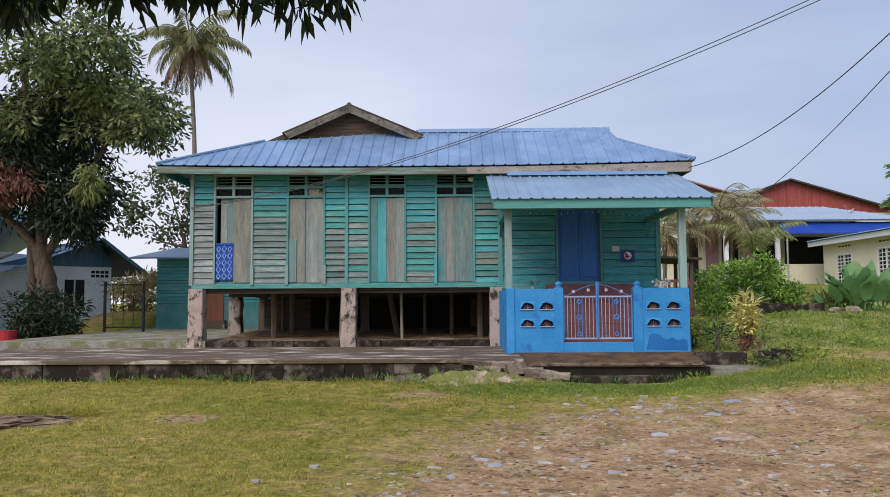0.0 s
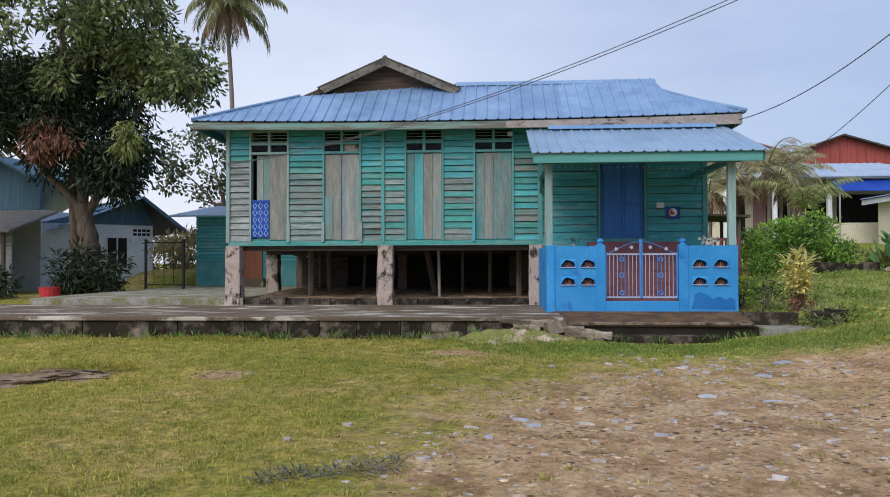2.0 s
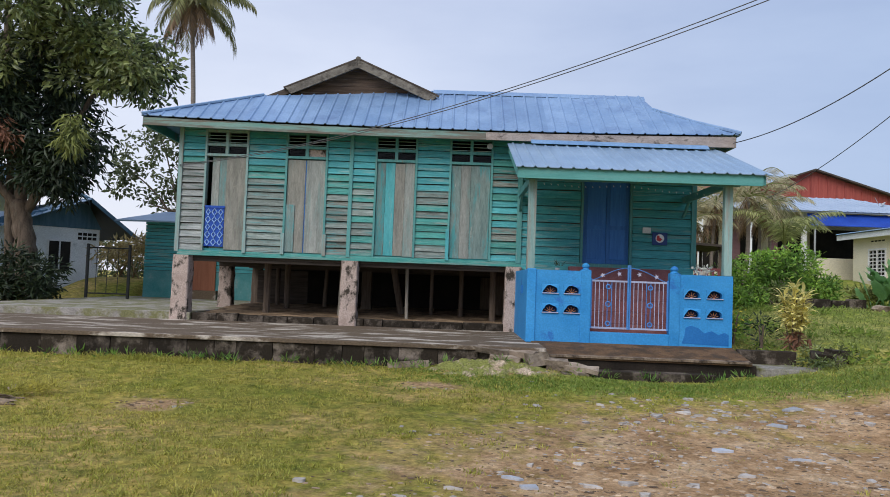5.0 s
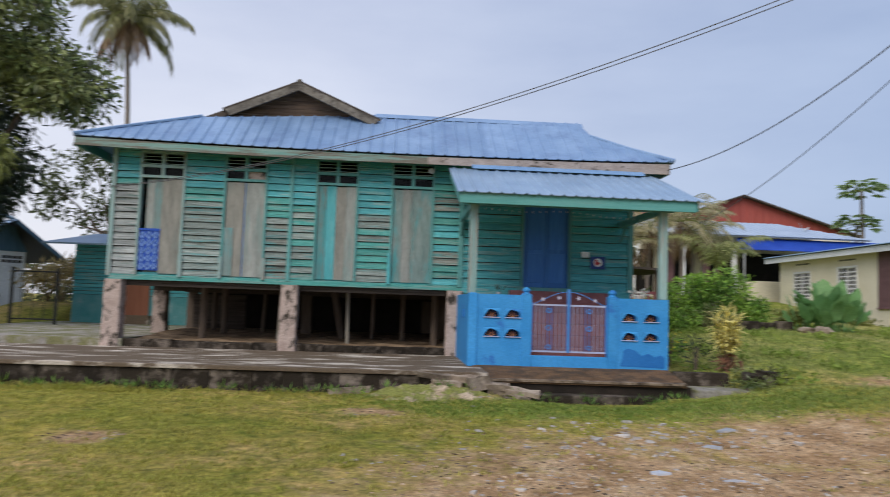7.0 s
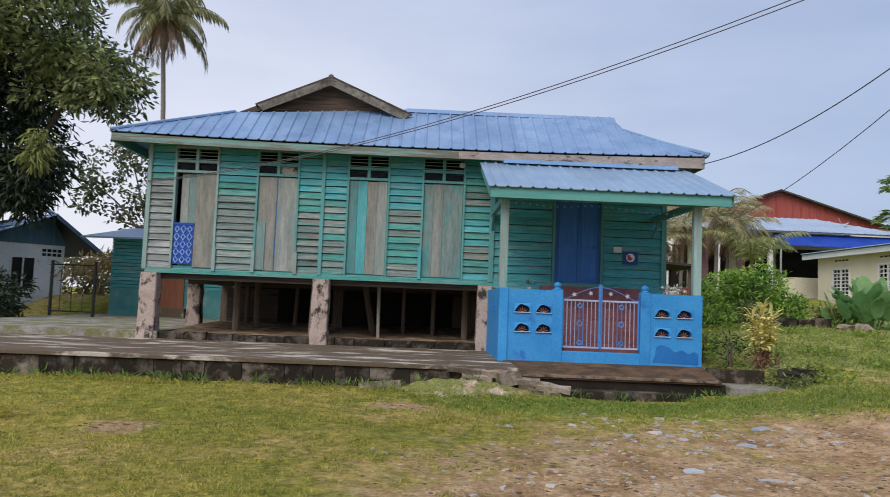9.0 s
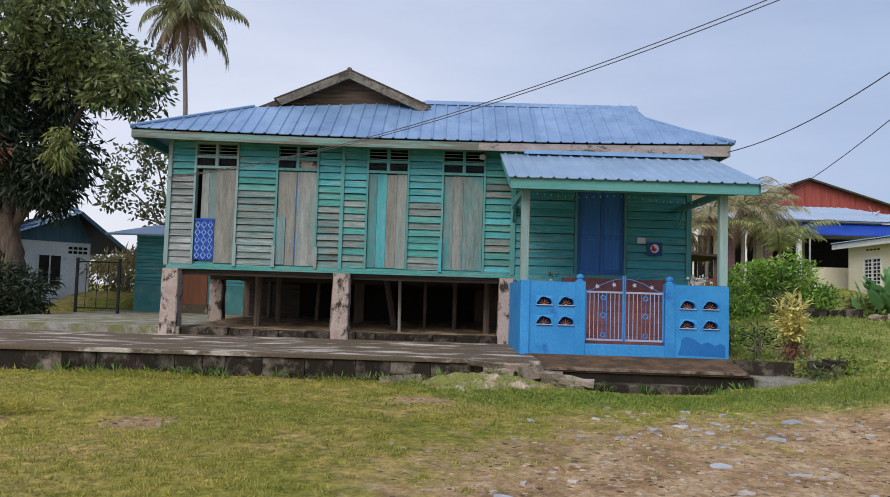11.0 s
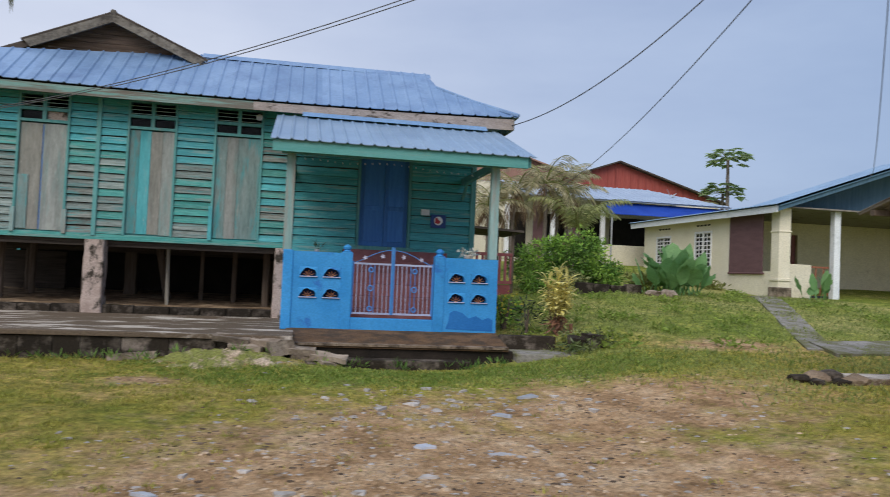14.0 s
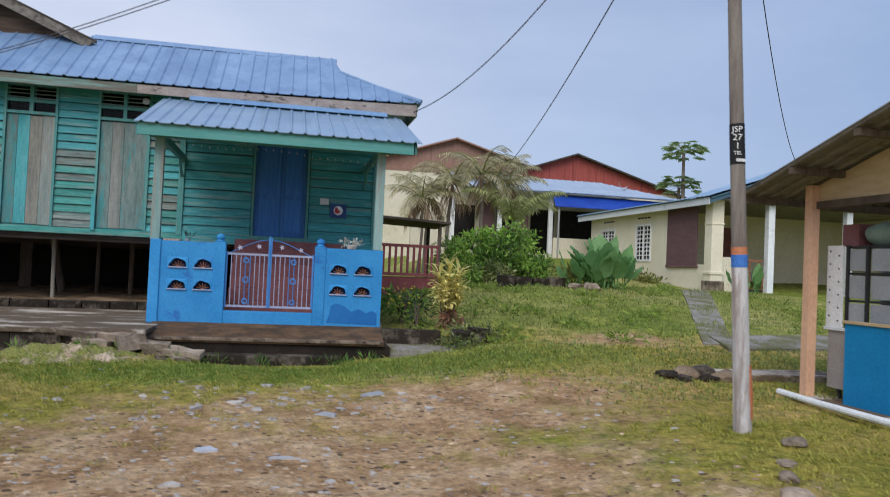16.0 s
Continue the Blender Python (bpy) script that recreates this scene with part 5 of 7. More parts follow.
def cream_house():
    H = thing("cream_house", (17, 24, 1.27), "cream rendered single-storey house with pale blue metal roof", "house")
    wall = bmesh.new()
    X = 14.11
    for a, b, z0, z1 in ((22.3, 23.41, 0.9, 3.75), (23.41, 24.44, 0.9, 2.07), (23.41, 24.44, 3.25, 3.75), (24.44, 26.03, 0.9, 3.75),
                         (26.03, 27.1, 0.9, 2.09), (26.03, 27.1, 3.19, 3.75), (27.1, 28.1, 0.9, 3.75)):
        box(X, X + 0.15, a, b, z0, z1, 0, wall)
    bmesh.ops.remove_doubles(wall, verts=wall.verts[:], dist=0.0005)
    part("wall", wall, cream, H)
    part("wall", box(X + 0.15, 21.5, 27.95, 28.1, 0.9, 3.75), cream, H)
    part("wall", box(X + 0.15, 21.5, 24.9, 25.0, 1.2, 3.75), dark_void, H)
    part("wall", box(21.35, 21.5, 20.0, 27.95, 0.9, 3.75), cream, H)
    fw = bmesh.new()
    for a, b, z0, z1 in ((X + 0.15, 14.5, 0.9, 3.75), (14.5, 15.5, 0.9, 2.2), (14.5, 15.5, 3.2, 3.75), (15.5, 16.6, 0.9, 3.75), (16.6, 17.5, 3.3, 3.75), (17.5, 21.35, 0.9, 3.75)):
        box(a, b, 23.9, 24.05, z0, z1, 0, fw)
    bmesh.ops.remove_doubles(fw, verts=fw.verts[:], dist=0.0005)
    part("wall", fw, cream, H)
    part("door_leaf", box(16.62, 17.48, 23.98, 24.03, 1.27, 3.3), step_red, H, "brown wooden door")
    grid = bmesh.new()
    for k in range(5):
        box(14.5 + k * 0.235, 14.53 + k * 0.235, 23.93, 23.97, 2.2, 3.2, 0, grid)
    for k in range(6):
        box(14.5, 15.47, 23.96, 23.99, 2.2 + k * 0.19, 2.225 + k * 0.19, 0, grid)
    part("window_grille", grid, black_iron, H)
    jalousie(X, 23.41, 24.44, 2.07, 3.25, H)
    jalousie(X, 26.03, 27.1, 2.09, 3.19, H)
    # vent slots are dark plates with the hole's shade in their colour
    for yc in (23.95, 26.55):
        for k in range(4):
            part("vent_slot", box(X - 0.006, X + 0.01, yc - 0.42 + k * 0.22, yc - 0.26 + k * 0.22, 3.42, 3.47), dark_void, H)
    part("porch_floor", box(13.9, 21.5, 19.9, 23.9, 0.8, 1.27, 0.02), concrete, H)
    half = part("half_wall", box(X, X + 0.13, 20.35, 22.3, 1.2, 1.98, 0.01), cream, H)
    part("half_wall", box(14.42, 15.15, 20.1, 20.22, 1.2, 2.2, 0.01), cream, H)
    for a in (14.06, 15.76, 18.2):
        w = 0.35 if a < 15 else 0.19
        part("column", box(a, a + w, 19.98, 19.98 + w, 1.2, 3.75, 0.015), cream if a < 15 else white_wall, H)
        if a < 15:
            part("plinth", box(a - 0.04, a + w + 0.04, 19.94, 20.02 + w, 1.05, 1.55, 0.02), rubble_mat, H)
            part("collar", box(a - 0.03, a + w + 0.03, 19.95, 20.01 + w, 1.72, 1.80, 0.015), cream, H)
            part("collar", box(a - 0.02, a + w + 0.02, 19.96, 20.0 + w, 3.05, 3.09, 0.01), cream, H)
    part("blind", box(X - 0.05, X - 0.02, 20.72, 22.36, 1.92, 3.66), blind_mat, H, "brown roller blind hanging over the porch side")
    part("blind_bar", tube([(X - 0.035, 20.68, 1.92), (X - 0.035, 22.4, 1.92)], 0.03, 8), blind_mat, H)
    gate_p = part("porch_gate", box(15.2, 15.72, 20.13, 20.17, 1.30, 1.36), black_iron, H)
    for k in range(5):
        part("bar", tube([(15.22 + k * 0.12, 20.15, 1.33), (15.34 + k * 0.12 - 0.12 * (k % 2), 20.15, 2.15)], 0.014, 5), brown_door, gate_p)
    part("rail", box(15.2, 15.72, 20.13, 20.17, 2.12, 2.17), brown_door, gate_p)
    # a shallow main roof, and a steeper gabled roof over the porch
    EX, EZ_, RX_, RZ_ = 13.80, 3.74, 18.0, 4.2
    length = math.hypot(RX_ - EX, RZ_ - EZ_)
    rf = part("roof", slab_of([(EX, 20.9, EZ_), (RX_, 20.9, RZ_), (RX_, 28.6, RZ_), (EX, 28.6, EZ_)], 0.03), grey_metal, H)
    for k in range(8):
        part("roof_sheet", ribbed((EX - 0.1, 20.9 + k * 0.9625, EZ_ + 0.02), (0, 1, 0), (RX_ - EX, 0, RZ_ - EZ_), 0.9625, lambda u: length + 0.1, pitch=0.2), roof_pale, rf)
    part("roof_sheet", slab_of([(RX_, 20.9, RZ_), (22.2, 20.9, EZ_), (22.2, 28.6, EZ_), (RX_, 28.6, RZ_)], 0.03), roof_pale, rf)
    part("fascia", box(EX - 0.03, EX + 0.01, 19.7, 28.6, EZ_ - 0.19, EZ_ - 0.01), white_wall, rf)
    PR = 5.2
    plen = math.hypot(RX_ - EX, PR - EZ_)
    pf = part("porch_roof", slab_of([(EX, 19.62, EZ_ - 0.01), (RX_, 19.62, PR - 0.01), (RX_, 20.9, PR - 0.01), (EX, 20.9, EZ_ - 0.01)], 0.03), grey_blue, H)
    for y_ in (19.6, 20.25):
        part("roof_sheet", ribbed((EX - 0.1, y_, EZ_ + 0.02), (0, 1, 0), (RX_ - EX, 0, PR - EZ_), 0.65, lambda u: plen + 0.1, pitch=0.2), roof_pale, pf)
    part("roof_sheet", slab_of([(RX_, 19.62, PR), (22.2, 19.62, EZ_), (22.2, 20.9, EZ_), (RX_, 20.9, PR)], 0.03), roof_pale, pf)
    part("fascia", slab_of([(EX, 19.66, EZ_ - 0.02), (RX_, 19.66, PR - 0.02), (RX_, 19.7, PR - 0.02), (EX, 19.7, EZ_ - 0.02)], 0.14), grey_blue, pf)
    part("gable", prism([(14.1, 3.76), (21.4, 3.76), (RX_, PR - 0.12)], 20.6, 20.68), grey_blue, pf)
    part("porch_ceiling", box(14.0, 21.4, 19.8, 23.9, 3.70, 3.74), roof_old, rf)


cream_house()


def far_house():
    H = thing("long_house", (13.5, 31, 1.9), "long house with pale blue roof, dark verandah and blue awning", "house")
    part("wall", box(9.0, 18.5, 31.6, 31.8, 1.5, 4.9), cream, H)
    # plates on the wall, the verandah's inner shade painted near black
    for a, b in ((9.6, 10.5), (11.0, 12.2), (12.9, 13.9), (14.2, 16.5)):
        part("opening", box(a, b, 31.55, 31.62, 2.2, 4.2), dark_void, H, "dark plate painted as the shade of a verandah opening")
    for a, b in ((10.45, 10.95), (12.1, 12.4)):
        part("curtain", box(a, b, 30.4, 30.44, 2.1, 4.4), blind_mat, H, "hanging brown curtain")
    part("half_wall", box(13.15, 15.9, 29.5, 29.62, 1.4, 2.95, 0.01), cream, H)
    part("half_wall", box(9.0, 13.0, 29.5, 29.62, 1.4, 2.3, 0.01), cream, H)
    for a in (9.05, 10.9, 12.95, 15.95):
        part("post", box(a, a + 0.16, 29.5, 29.66, 1.4, 4.75, 0.01), white_paint, H)
    part("side_wall", box(7.6, 9.0, 29.8, 30.0, 1.2, 4.5), cream, H)
    rf = part("roof", slab_of([(9.6, 29.1, 4.66), (18.3, 29.1, 4.66), (16.4, 32.8, 5.62), (9.6, 32.8, 5.62)], 0.04), grey_metal, H)
    x = 9.6
    while x < 18.25:
        part("roof_sheet", ribbed((x, 29.05, 4.68), (1, 0, 0), (0, 3.7, 0.96), 0.87, lambda u, x=x: 3.8 * min(1, max(0.03, (18.3 - x - u) / 1.9)), pitch=0.29), roof_faded, rf)
        x += 0.87
    part("roof_sheet", slab_of([(9.6, 32.8, 5.62), (16.4, 32.8, 5.62), (18.3, 36, 4.7), (9.6, 36, 4.7)], 0.03), roof_pale, rf)
    part("awning", slab_of([(12.9, 28.72, 4.12), (19.0, 28.72, 4.15), (19.0, 29.3, 4.6), (13.0, 29.3, 4.6)], 0.03), roof_deep, H, "deep blue awning sheet")
    part("awning_post", tube([(13.1, 28.85, 1.7), (13.1, 28.85, 4.2)], 0.035, 8), grey_metal, H)
    d = thing("satellite_dish", (16.7, 31.1, 5.0), "small white satellite dish on the blue roof", "dish")
    bm = bmesh.new()
    c = Vector((16.62, 31.0, 5.16))
    n = Vector((-0.6, 0.1, 0.8)).normalized()
    s = n.orthogonal().normalized()
    t = n.cross(s)
    tip = bm.verts.new(c - n * 0.07)
    rings = [[bm.verts.new(c + n * (0.07 * (r / 0.3) ** 2 - 0.07) + (s * math.cos(a) + t * math.sin(a)) * r) for a in (2 * math.pi * k / 18 for k in range(18))] for r in (0.1, 0.2, 0.3)]
    for k in range(18):
        bm.faces.new((tip, rings[0][k], rings[0][(k + 1) % 18]))
        for a, b in zip(rings, rings[1:]):
            bm.faces.new((a[k], b[k], b[(k + 1) % 18], a[(k + 1) % 18]))
    bmesh.ops.solidify(bm, geom=bm.faces[:], thickness=0.015)
    part("bowl", bm, white_paint, d)
    part("mast", tube([(16.72, 31.15, 4.95), (16.69, 31.08, 5.16)], 0.025, 6), grey_metal, d)
    part("feed_arm", tube([tuple(c - n * 0.07), tuple(c + n * 0.36 - t * 0.1)], 0.012, 5), grey_metal, d)


far_house()


def gable_house(name, label, ax, az, x0, x1, slope_l, slope_r, y0, y1, zb, gable_m, roof_m, wall_m):
    H = thing(name, (ax, y0, zb), label, "house")
    zl, zr = az - (ax - x0) * slope_l, az - (x1 - ax) * slope_r
    part("gable", prism([(x0 + 0.4, zl + 0.1), (x1 - 0.4, zr + 0.1), (ax, az - 0.08)], y0, y0 + 0.1), gable_m, H)
    zw = min(zl, zr) + 0.12
    part("wall", box(x0 + 0.4, x1 - 0.4, y0 + 0.02, y1, zb, zw), wall_m, H)
    rf = part("roof", slab_of([(ax, y0 - 0.35, az), (x0, y0 - 0.35, zl), (x0, y1, zl), (ax, y1, az)], 0.08), roof_m, H)
    part("roof_slope", slab_of([(ax, y0 - 0.35, az), (ax, y1, az), (x1, y1, zr), (x1, y0 - 0.35, zr)], 0.08), roof_m, H)
    n = int((x1 - x0) / 0.45)
    for k in range(1, n):
        x = x0 + 0.4 + k * (x1 - x0 - 0.8) / n
        zt = az - (ax - x) * slope_l if x < ax else az - (x - ax) * slope_r
        if zt - 0.15 > max(zl, zr) + 0.15:
            part("rib", box(x - 0.04, x + 0.04, y0 - 0.03, y0 + 0.02, max(zl, zr) + 0.1, zt - 0.1), gable_m, H)
    return H


gable_house("red_gable_house", "house with red brown ribbed gable and dark roof edge", 17.3, 7.72, 12.2, 23.5, 0.35, 0.30, 38, 46, 1.8, roof_rust, dark_wood, cream)
gable_house("brown_roof_house", "house with faded brown gable roof behind palms", 11.9, 8.75, 5.5, 18.6, 0.33, 0.30, 42, 50, 1.8, roof_tan, roof_tan, cream)
# small pavilion with a red railing
gaz = thing("pavilion", (6.0, 21.8, 1.0), "small garden pavilion with dark roof and red railing", "pavilion")
part("roof", slab_of([(4.9, 21.0, 2.86), (7.2, 21.0, 2.76), (7.2, 23.0, 2.72), (4.9, 23.0, 2.82)], 0.06), dark_wood, gaz)
for px, py in ((5.1, 21.2), (6.95, 21.2), (5.1, 22.8), (6.95, 22.8)):
    part("post", tube([(px, py, 0.7), (px, py, 2.75)], 0.05, 8), pole_wood, gaz)
part("rail", box(5.1, 6.95, 21.15, 21.22, 2.06, 2.14), red_rail, gaz)
part("rail", box(5.1, 6.95, 21.15, 21.22, 1.32, 1.4), red_rail, gaz)
part("skirt", box(5.1, 6.95, 21.18, 21.2, 0.8, 1.3), red_rail, gaz)
for k in range(12):
    part("baluster", box(5.16 + k * 0.157, 5.22 + k * 0.157, 21.16, 21.21, 1.4, 2.06), red_rail, gaz)


# ---- the shed at the end of the walk ----
def shed():
    S = thing("open_shed", (10.4, 8.3, 0.3), "open shed with old grey corrugated roof and peach column", "shed")

    def rz(y):
        return 2.66 + 0.28 * (9.4 - y)

    part("floor", box(8.5, 12.6, 6.6, 9.95, 0.05, 0.33, 0.02), concrete, S)
    tagged(part("path_slab", box(8.25, 9.8, 9.98, 10.5, 0.1, 0.45, 0.02), concrete), "pale concrete slab beside the shed", "path", kind="structure")
    for px, py in ((8.62, 9.25), (12.3, 9.25), (12.3, 6.9), (8.62, 6.7)):
        part("column", box(px + 0.02, px + 0.13, py, py + 0.11, 0.2, rz(py) - 0.06, 0.008), peach, S)
    rf = part("roof", slab_of([(8.08, 9.98, rz(9.98)), (8.08, 6.4, rz(6.4)), (12.8, 6.4, rz(6.4)), (12.8, 9.98, rz(9.98))], 0.012), roof_old, S)
    for k in range(26):
        px = 8.12 + k * 0.18
        part("corrugation", tube([(px, 9.97, rz(9.97) - 0.014), (px, 6.41, rz(6.41) - 0.014)], 0.03, 6), roof_old, rf)
    for yy in (9.75, 8.9, 8.0, 7.1):
        part("purlin", box(8.1, 12.7, yy - 0.03, yy + 0.03, rz(yy) - 0.115, rz(yy) - 0.045), pole_wood, rf)
    gb_ = bmesh.new()
    a = [gb_.verts.new((8.74, y, z)) for y, z in ((9.4, 2.46), (6.7, 2.46), (6.7, rz(6.7) - 0.05), (9.4, rz(9.4) - 0.05))]
    c = [gb_.verts.new((8.76, v.co.y, v.co.z)) for v in a]
    gb_.faces.new(a)
    gb_.faces.new(c[::-1])
    for k in range(4):
        gb_.faces.new((a[k], a[(k + 1) % 4], c[(k + 1) % 4], c[k]))
    part("side_board", gb_, ply, S, "plywood board below the roof edge")
    part("beam", box(8.7, 8.8, 6.8, 9.3, 2.38, 2.46), pole_wood, S)
    part("beam", box(8.8, 12.4, 9.3, 9.38, 2.38, 2.46), pole_wood, S)
    part("rear_wall", box(10.9, 10.94, 6.8, 9.4, 0.33, 2.5), dark_void, S)
    U = thing("shelf_unit", (9.1, 8.4, 0.33), "grey metal shelf unit with a white pierced end panel", "shelf")
    endp = part("end_panel", box(8.86, 8.885, 9.02, 9.25, 1.10, 1.98, 0.004), white_paint, U, "white panel with rows of holes")
    for r in range(6):
        for q in range(2):
            y, z = 9.07 + q * 0.13, 1.17 + r * 0.14 + q * 0.05
            part("hole", tube([(8.857, y, z), (8.861, y, z)], 0.011, 8), black_iron, endp)
    part("back_panel", box(9.35, 9.38, 7.0, 9.02, 1.1, 1.98), grey_metal, U)
    for z in (1.1, 1.38, 1.67, 1.95):
        part("shelf", box(8.9, 9.35, 7.0, 9.02, z, z + 0.022), black_iron, U)
    for za, zb in ((1.13, 1.37), (1.42, 1.66), (1.71, 1.94)):
        for ya, yb in ((8.72, 8.96), (8.24, 8.66), (7.64, 8.16)):
            part("drawer_front", box(8.9, 8.915, ya, yb, za, zb, 0.004), grey_metal, U)
    for py in (8.98, 8.7, 8.2, 7.6):
        part("upright", box(8.88, 8.91, py - 0.02, py + 0.015, 1.1, 1.98), black_iron, U)
    part("base_cabinet", box(8.87, 9.36, 7.0, 9.22, 0.44, 1.08, 0.008), grey_cab, U, "grey cabinet base")
    part("ledge", box(8.84, 9.38, 7.0, 9.26, 1.065, 1.1, 0.005), white_wall, U)
    for py in (9.1, 8.2):
        part("foot", tube([(8.95, py, 0.33), (8.95, py + 0.03, 0.45)], 0.025, 6), black_iron, U)
    b = part("blue_board", box(8.70, 8.73, 6.9, 8.77, 0.24, 1.16, 0.004), panel_blue)
    tagged(b, "bright blue board standing before the shelves", "board")
    part("cap", box(8.68, 8.75, 6.9, 8.79, 1.16, 1.19, 0.004), ply, b)
    bag = bmesh.new()
    bmesh.ops.create_icosphere(bag, subdivisions=3, radius=0.2)
    for v in bag.verts:
        k = 1 + 0.25 * noise.noise(v.co * 6)
        v.co = Vector((9.12 + v.co.x * 0.8, 8.72 + v.co.y * 1.1 * k, 2.10 + v.co.z * 0.65 * k))
    for f in bag.faces:
        f.smooth = True
    tagged(part("sack", bag, mat("grey green sack cloth", (0.17, 0.24, 0.19), (0.26, 0.33, 0.27), 6, 60, 0.9, 0.3)), "crumpled grey green sack on the shelf", "sack")
    tagged(part("carton", box(9.0, 9.3, 8.96, 9.2, 1.98, 2.22, 0.01), step_red), "dark red carton on the shelf top", "box")
    tagged(part("drain_pipe", tube([(8.38, 9.35, 0.36), (8.37, 8.7, 0.345), (8.36, 8.0, 0.34), (8.36, 6.6, 0.335)], 0.035, 10), white_wall), "white plastic drain pipe lying on the grass", "pipe")


shed()

# ---- utility pole and cables ----
pole = thing("utility_pole", (6.72, 7.66, 0.3), "weathered utility pole with chalky white foot and blue band", "pole")
PXY = (6.815, 7.68)


def pole_at(z):
    return (PXY[0] - 0.16 * (z - 0.3) / 2.75, PXY[1], z)


part("shaft", tube([pole_at(z) for z in (1.76, 3.0, 4.5, 6.6)], [0.064, 0.058, 0.055, 0.05], 16), pole_grey, pole)
part("foot", tube([pole_at(z) for z in (0.0, 0.9, 1.675)], [0.078, 0.07, 0.065], 16), pole_white, pole, "chalky white painted foot")
part("band", tube([pole_at(z) for z in (1.66, 1.765)], 0.0672, 16), band_blue, pole, "blue painted band")
part("band", tube([pole_at(z) for z in (1.76, 1.83)], 0.0662, 16), rust_orange, pole, "rusty orange band")
part("plate", tube([pole_at(z) for z in (2.52, 2.86)], 0.0625, 16), band_black, pole, "black number plate band")
part("rust_mark", tube([(pole_at(z)[0] + 0.04, pole_at(z)[1] - 0.04, z) for z in (0.4, 0.62, 0.85)], [0.027, 0.034, 0.022], 8), rust_orange, pole, "orange rust patch")
for k, (txt, zz, size) in enumerate((("JSP", 2.785, 0.068), ("27", 2.715, 0.075), ("1", 2.645, 0.075), ("TEL", 2.595, 0.042))):
    cu = bpy.data.curves.new("text", "FONT")
    cu.body, cu.size, cu.align_x, cu.extrude = txt, size, "CENTER", 0.003
    tmp = new("text_tmp", cu)
    me = bpy.data.meshes.new_from_object(tmp)
    bpy.data.objects.remove(tmp)
    me.materials.append(white_paint)
    ob = new("lettering", me)
    c = pole_at(zz)
    ob.matrix_basis = pose(c[0] - 0.036, c[1] - 0.058, zz, 90, 0, -33)
    ob.parent = pole
    ob.matrix_parent_inverse = Matrix.Translation(-pole.location)
for zz in (2.55,):
    c = pole_at(zz)
    part("bar_text", box(c[0] - 0.05, c[0] + 0.03, c[1] - 0.067, c[1] - 0.055, zz - 0.012, zz + 0.012), white_paint, pole)


def wire(name, a, b, sag_m, r, label):
    pts = []
    for u in np.linspace(0, 1, 28):
        p = Vector(a).lerp(Vector(b), float(u))
        p.z -= 4 * sag_m * u * (1 - u)
        pts.append(p)
    tagged(part(name, tube(pts, r, 6), cable_mat), label, "cable")


TOPP = (6.49, 7.66, 5.91)
wire("overhead_cable", (-5.74, 16.10, 3.66), TOPP, 0.56, 0.0065, "sagging grey overhead cable from pole to house")
wire("overhead_cable", (-5.74, 16.10, 3.68), (6.49, 7.66, 5.985), 0.565, 0.0065, "second sagging grey cable from pole to house")
wire("overhead_cable", (5.22, 15.72, 4.42), (6.49, 7.66, 6.03), 0.53, 0.009, "thin sagging cable from pole to house corner")
wire("overhead_cable", (12.05, 41.95, 6.3), (6.55, 7.66, 5.84), 1.72, 0.009, "thin cable from pole to a far house")
wire("overhead_cable", (16.6, 19.7, 4.78), (6.5, 7.66, 5.9), 1.1, 0.007, "thin cable from pole to the cream house")

# ---- buildings beyond the yard, on the tree side ----
ann = thing("teal_annex", (-7.7, 24.5, 0.75), "low teal plank annex with a pale metal roof", "annex")
aw = part("wall", box(-9.6, -5.9, 24.0, 27.5, 0.7, 3.05), dark_wood, ann)
for k in range(14):
    z0 = 1.55 + k * 0.107
    part("plank", box(-9.62, -5.9, 23.95 - 0.008 * (k % 2), 24.0, z0, z0 + 0.092), teal, aw)
part("base_band", box(-9.62, -5.9, 23.95, 24.0, 0.7, 1.54), mat("faded teal render", (0.06, 0.25, 0.26), (0.14, 0.33, 0.34), 2, 40, 0.85, 0.1, stain=(0.3, 0.36, 0.36), cover=0.36), ann)
part("door_leaf", box(-8.35, -7.4, 23.90, 23.96, 0.98, 2.6), brown_door, ann, "red brown door")
part("door_step", box(-8.4, -7.3, 23.7, 23.95, 0.7, 0.98, 0.015), concrete, ann)
part("roof", slab_of([(-10.35, 23.4, 3.02), (-5.6, 23.4, 3.06), (-5.6, 25.4, 3.5), (-9.6, 25.4, 3.46)], 0.05), roof_pale, ann)
part("roof", slab_of([(-9.6, 25.4, 3.46), (-5.6, 25.4, 3.5), (-5.6, 28, 3.0), (-10.35, 28, 3.0)], 0.05), roof_pale, ann)


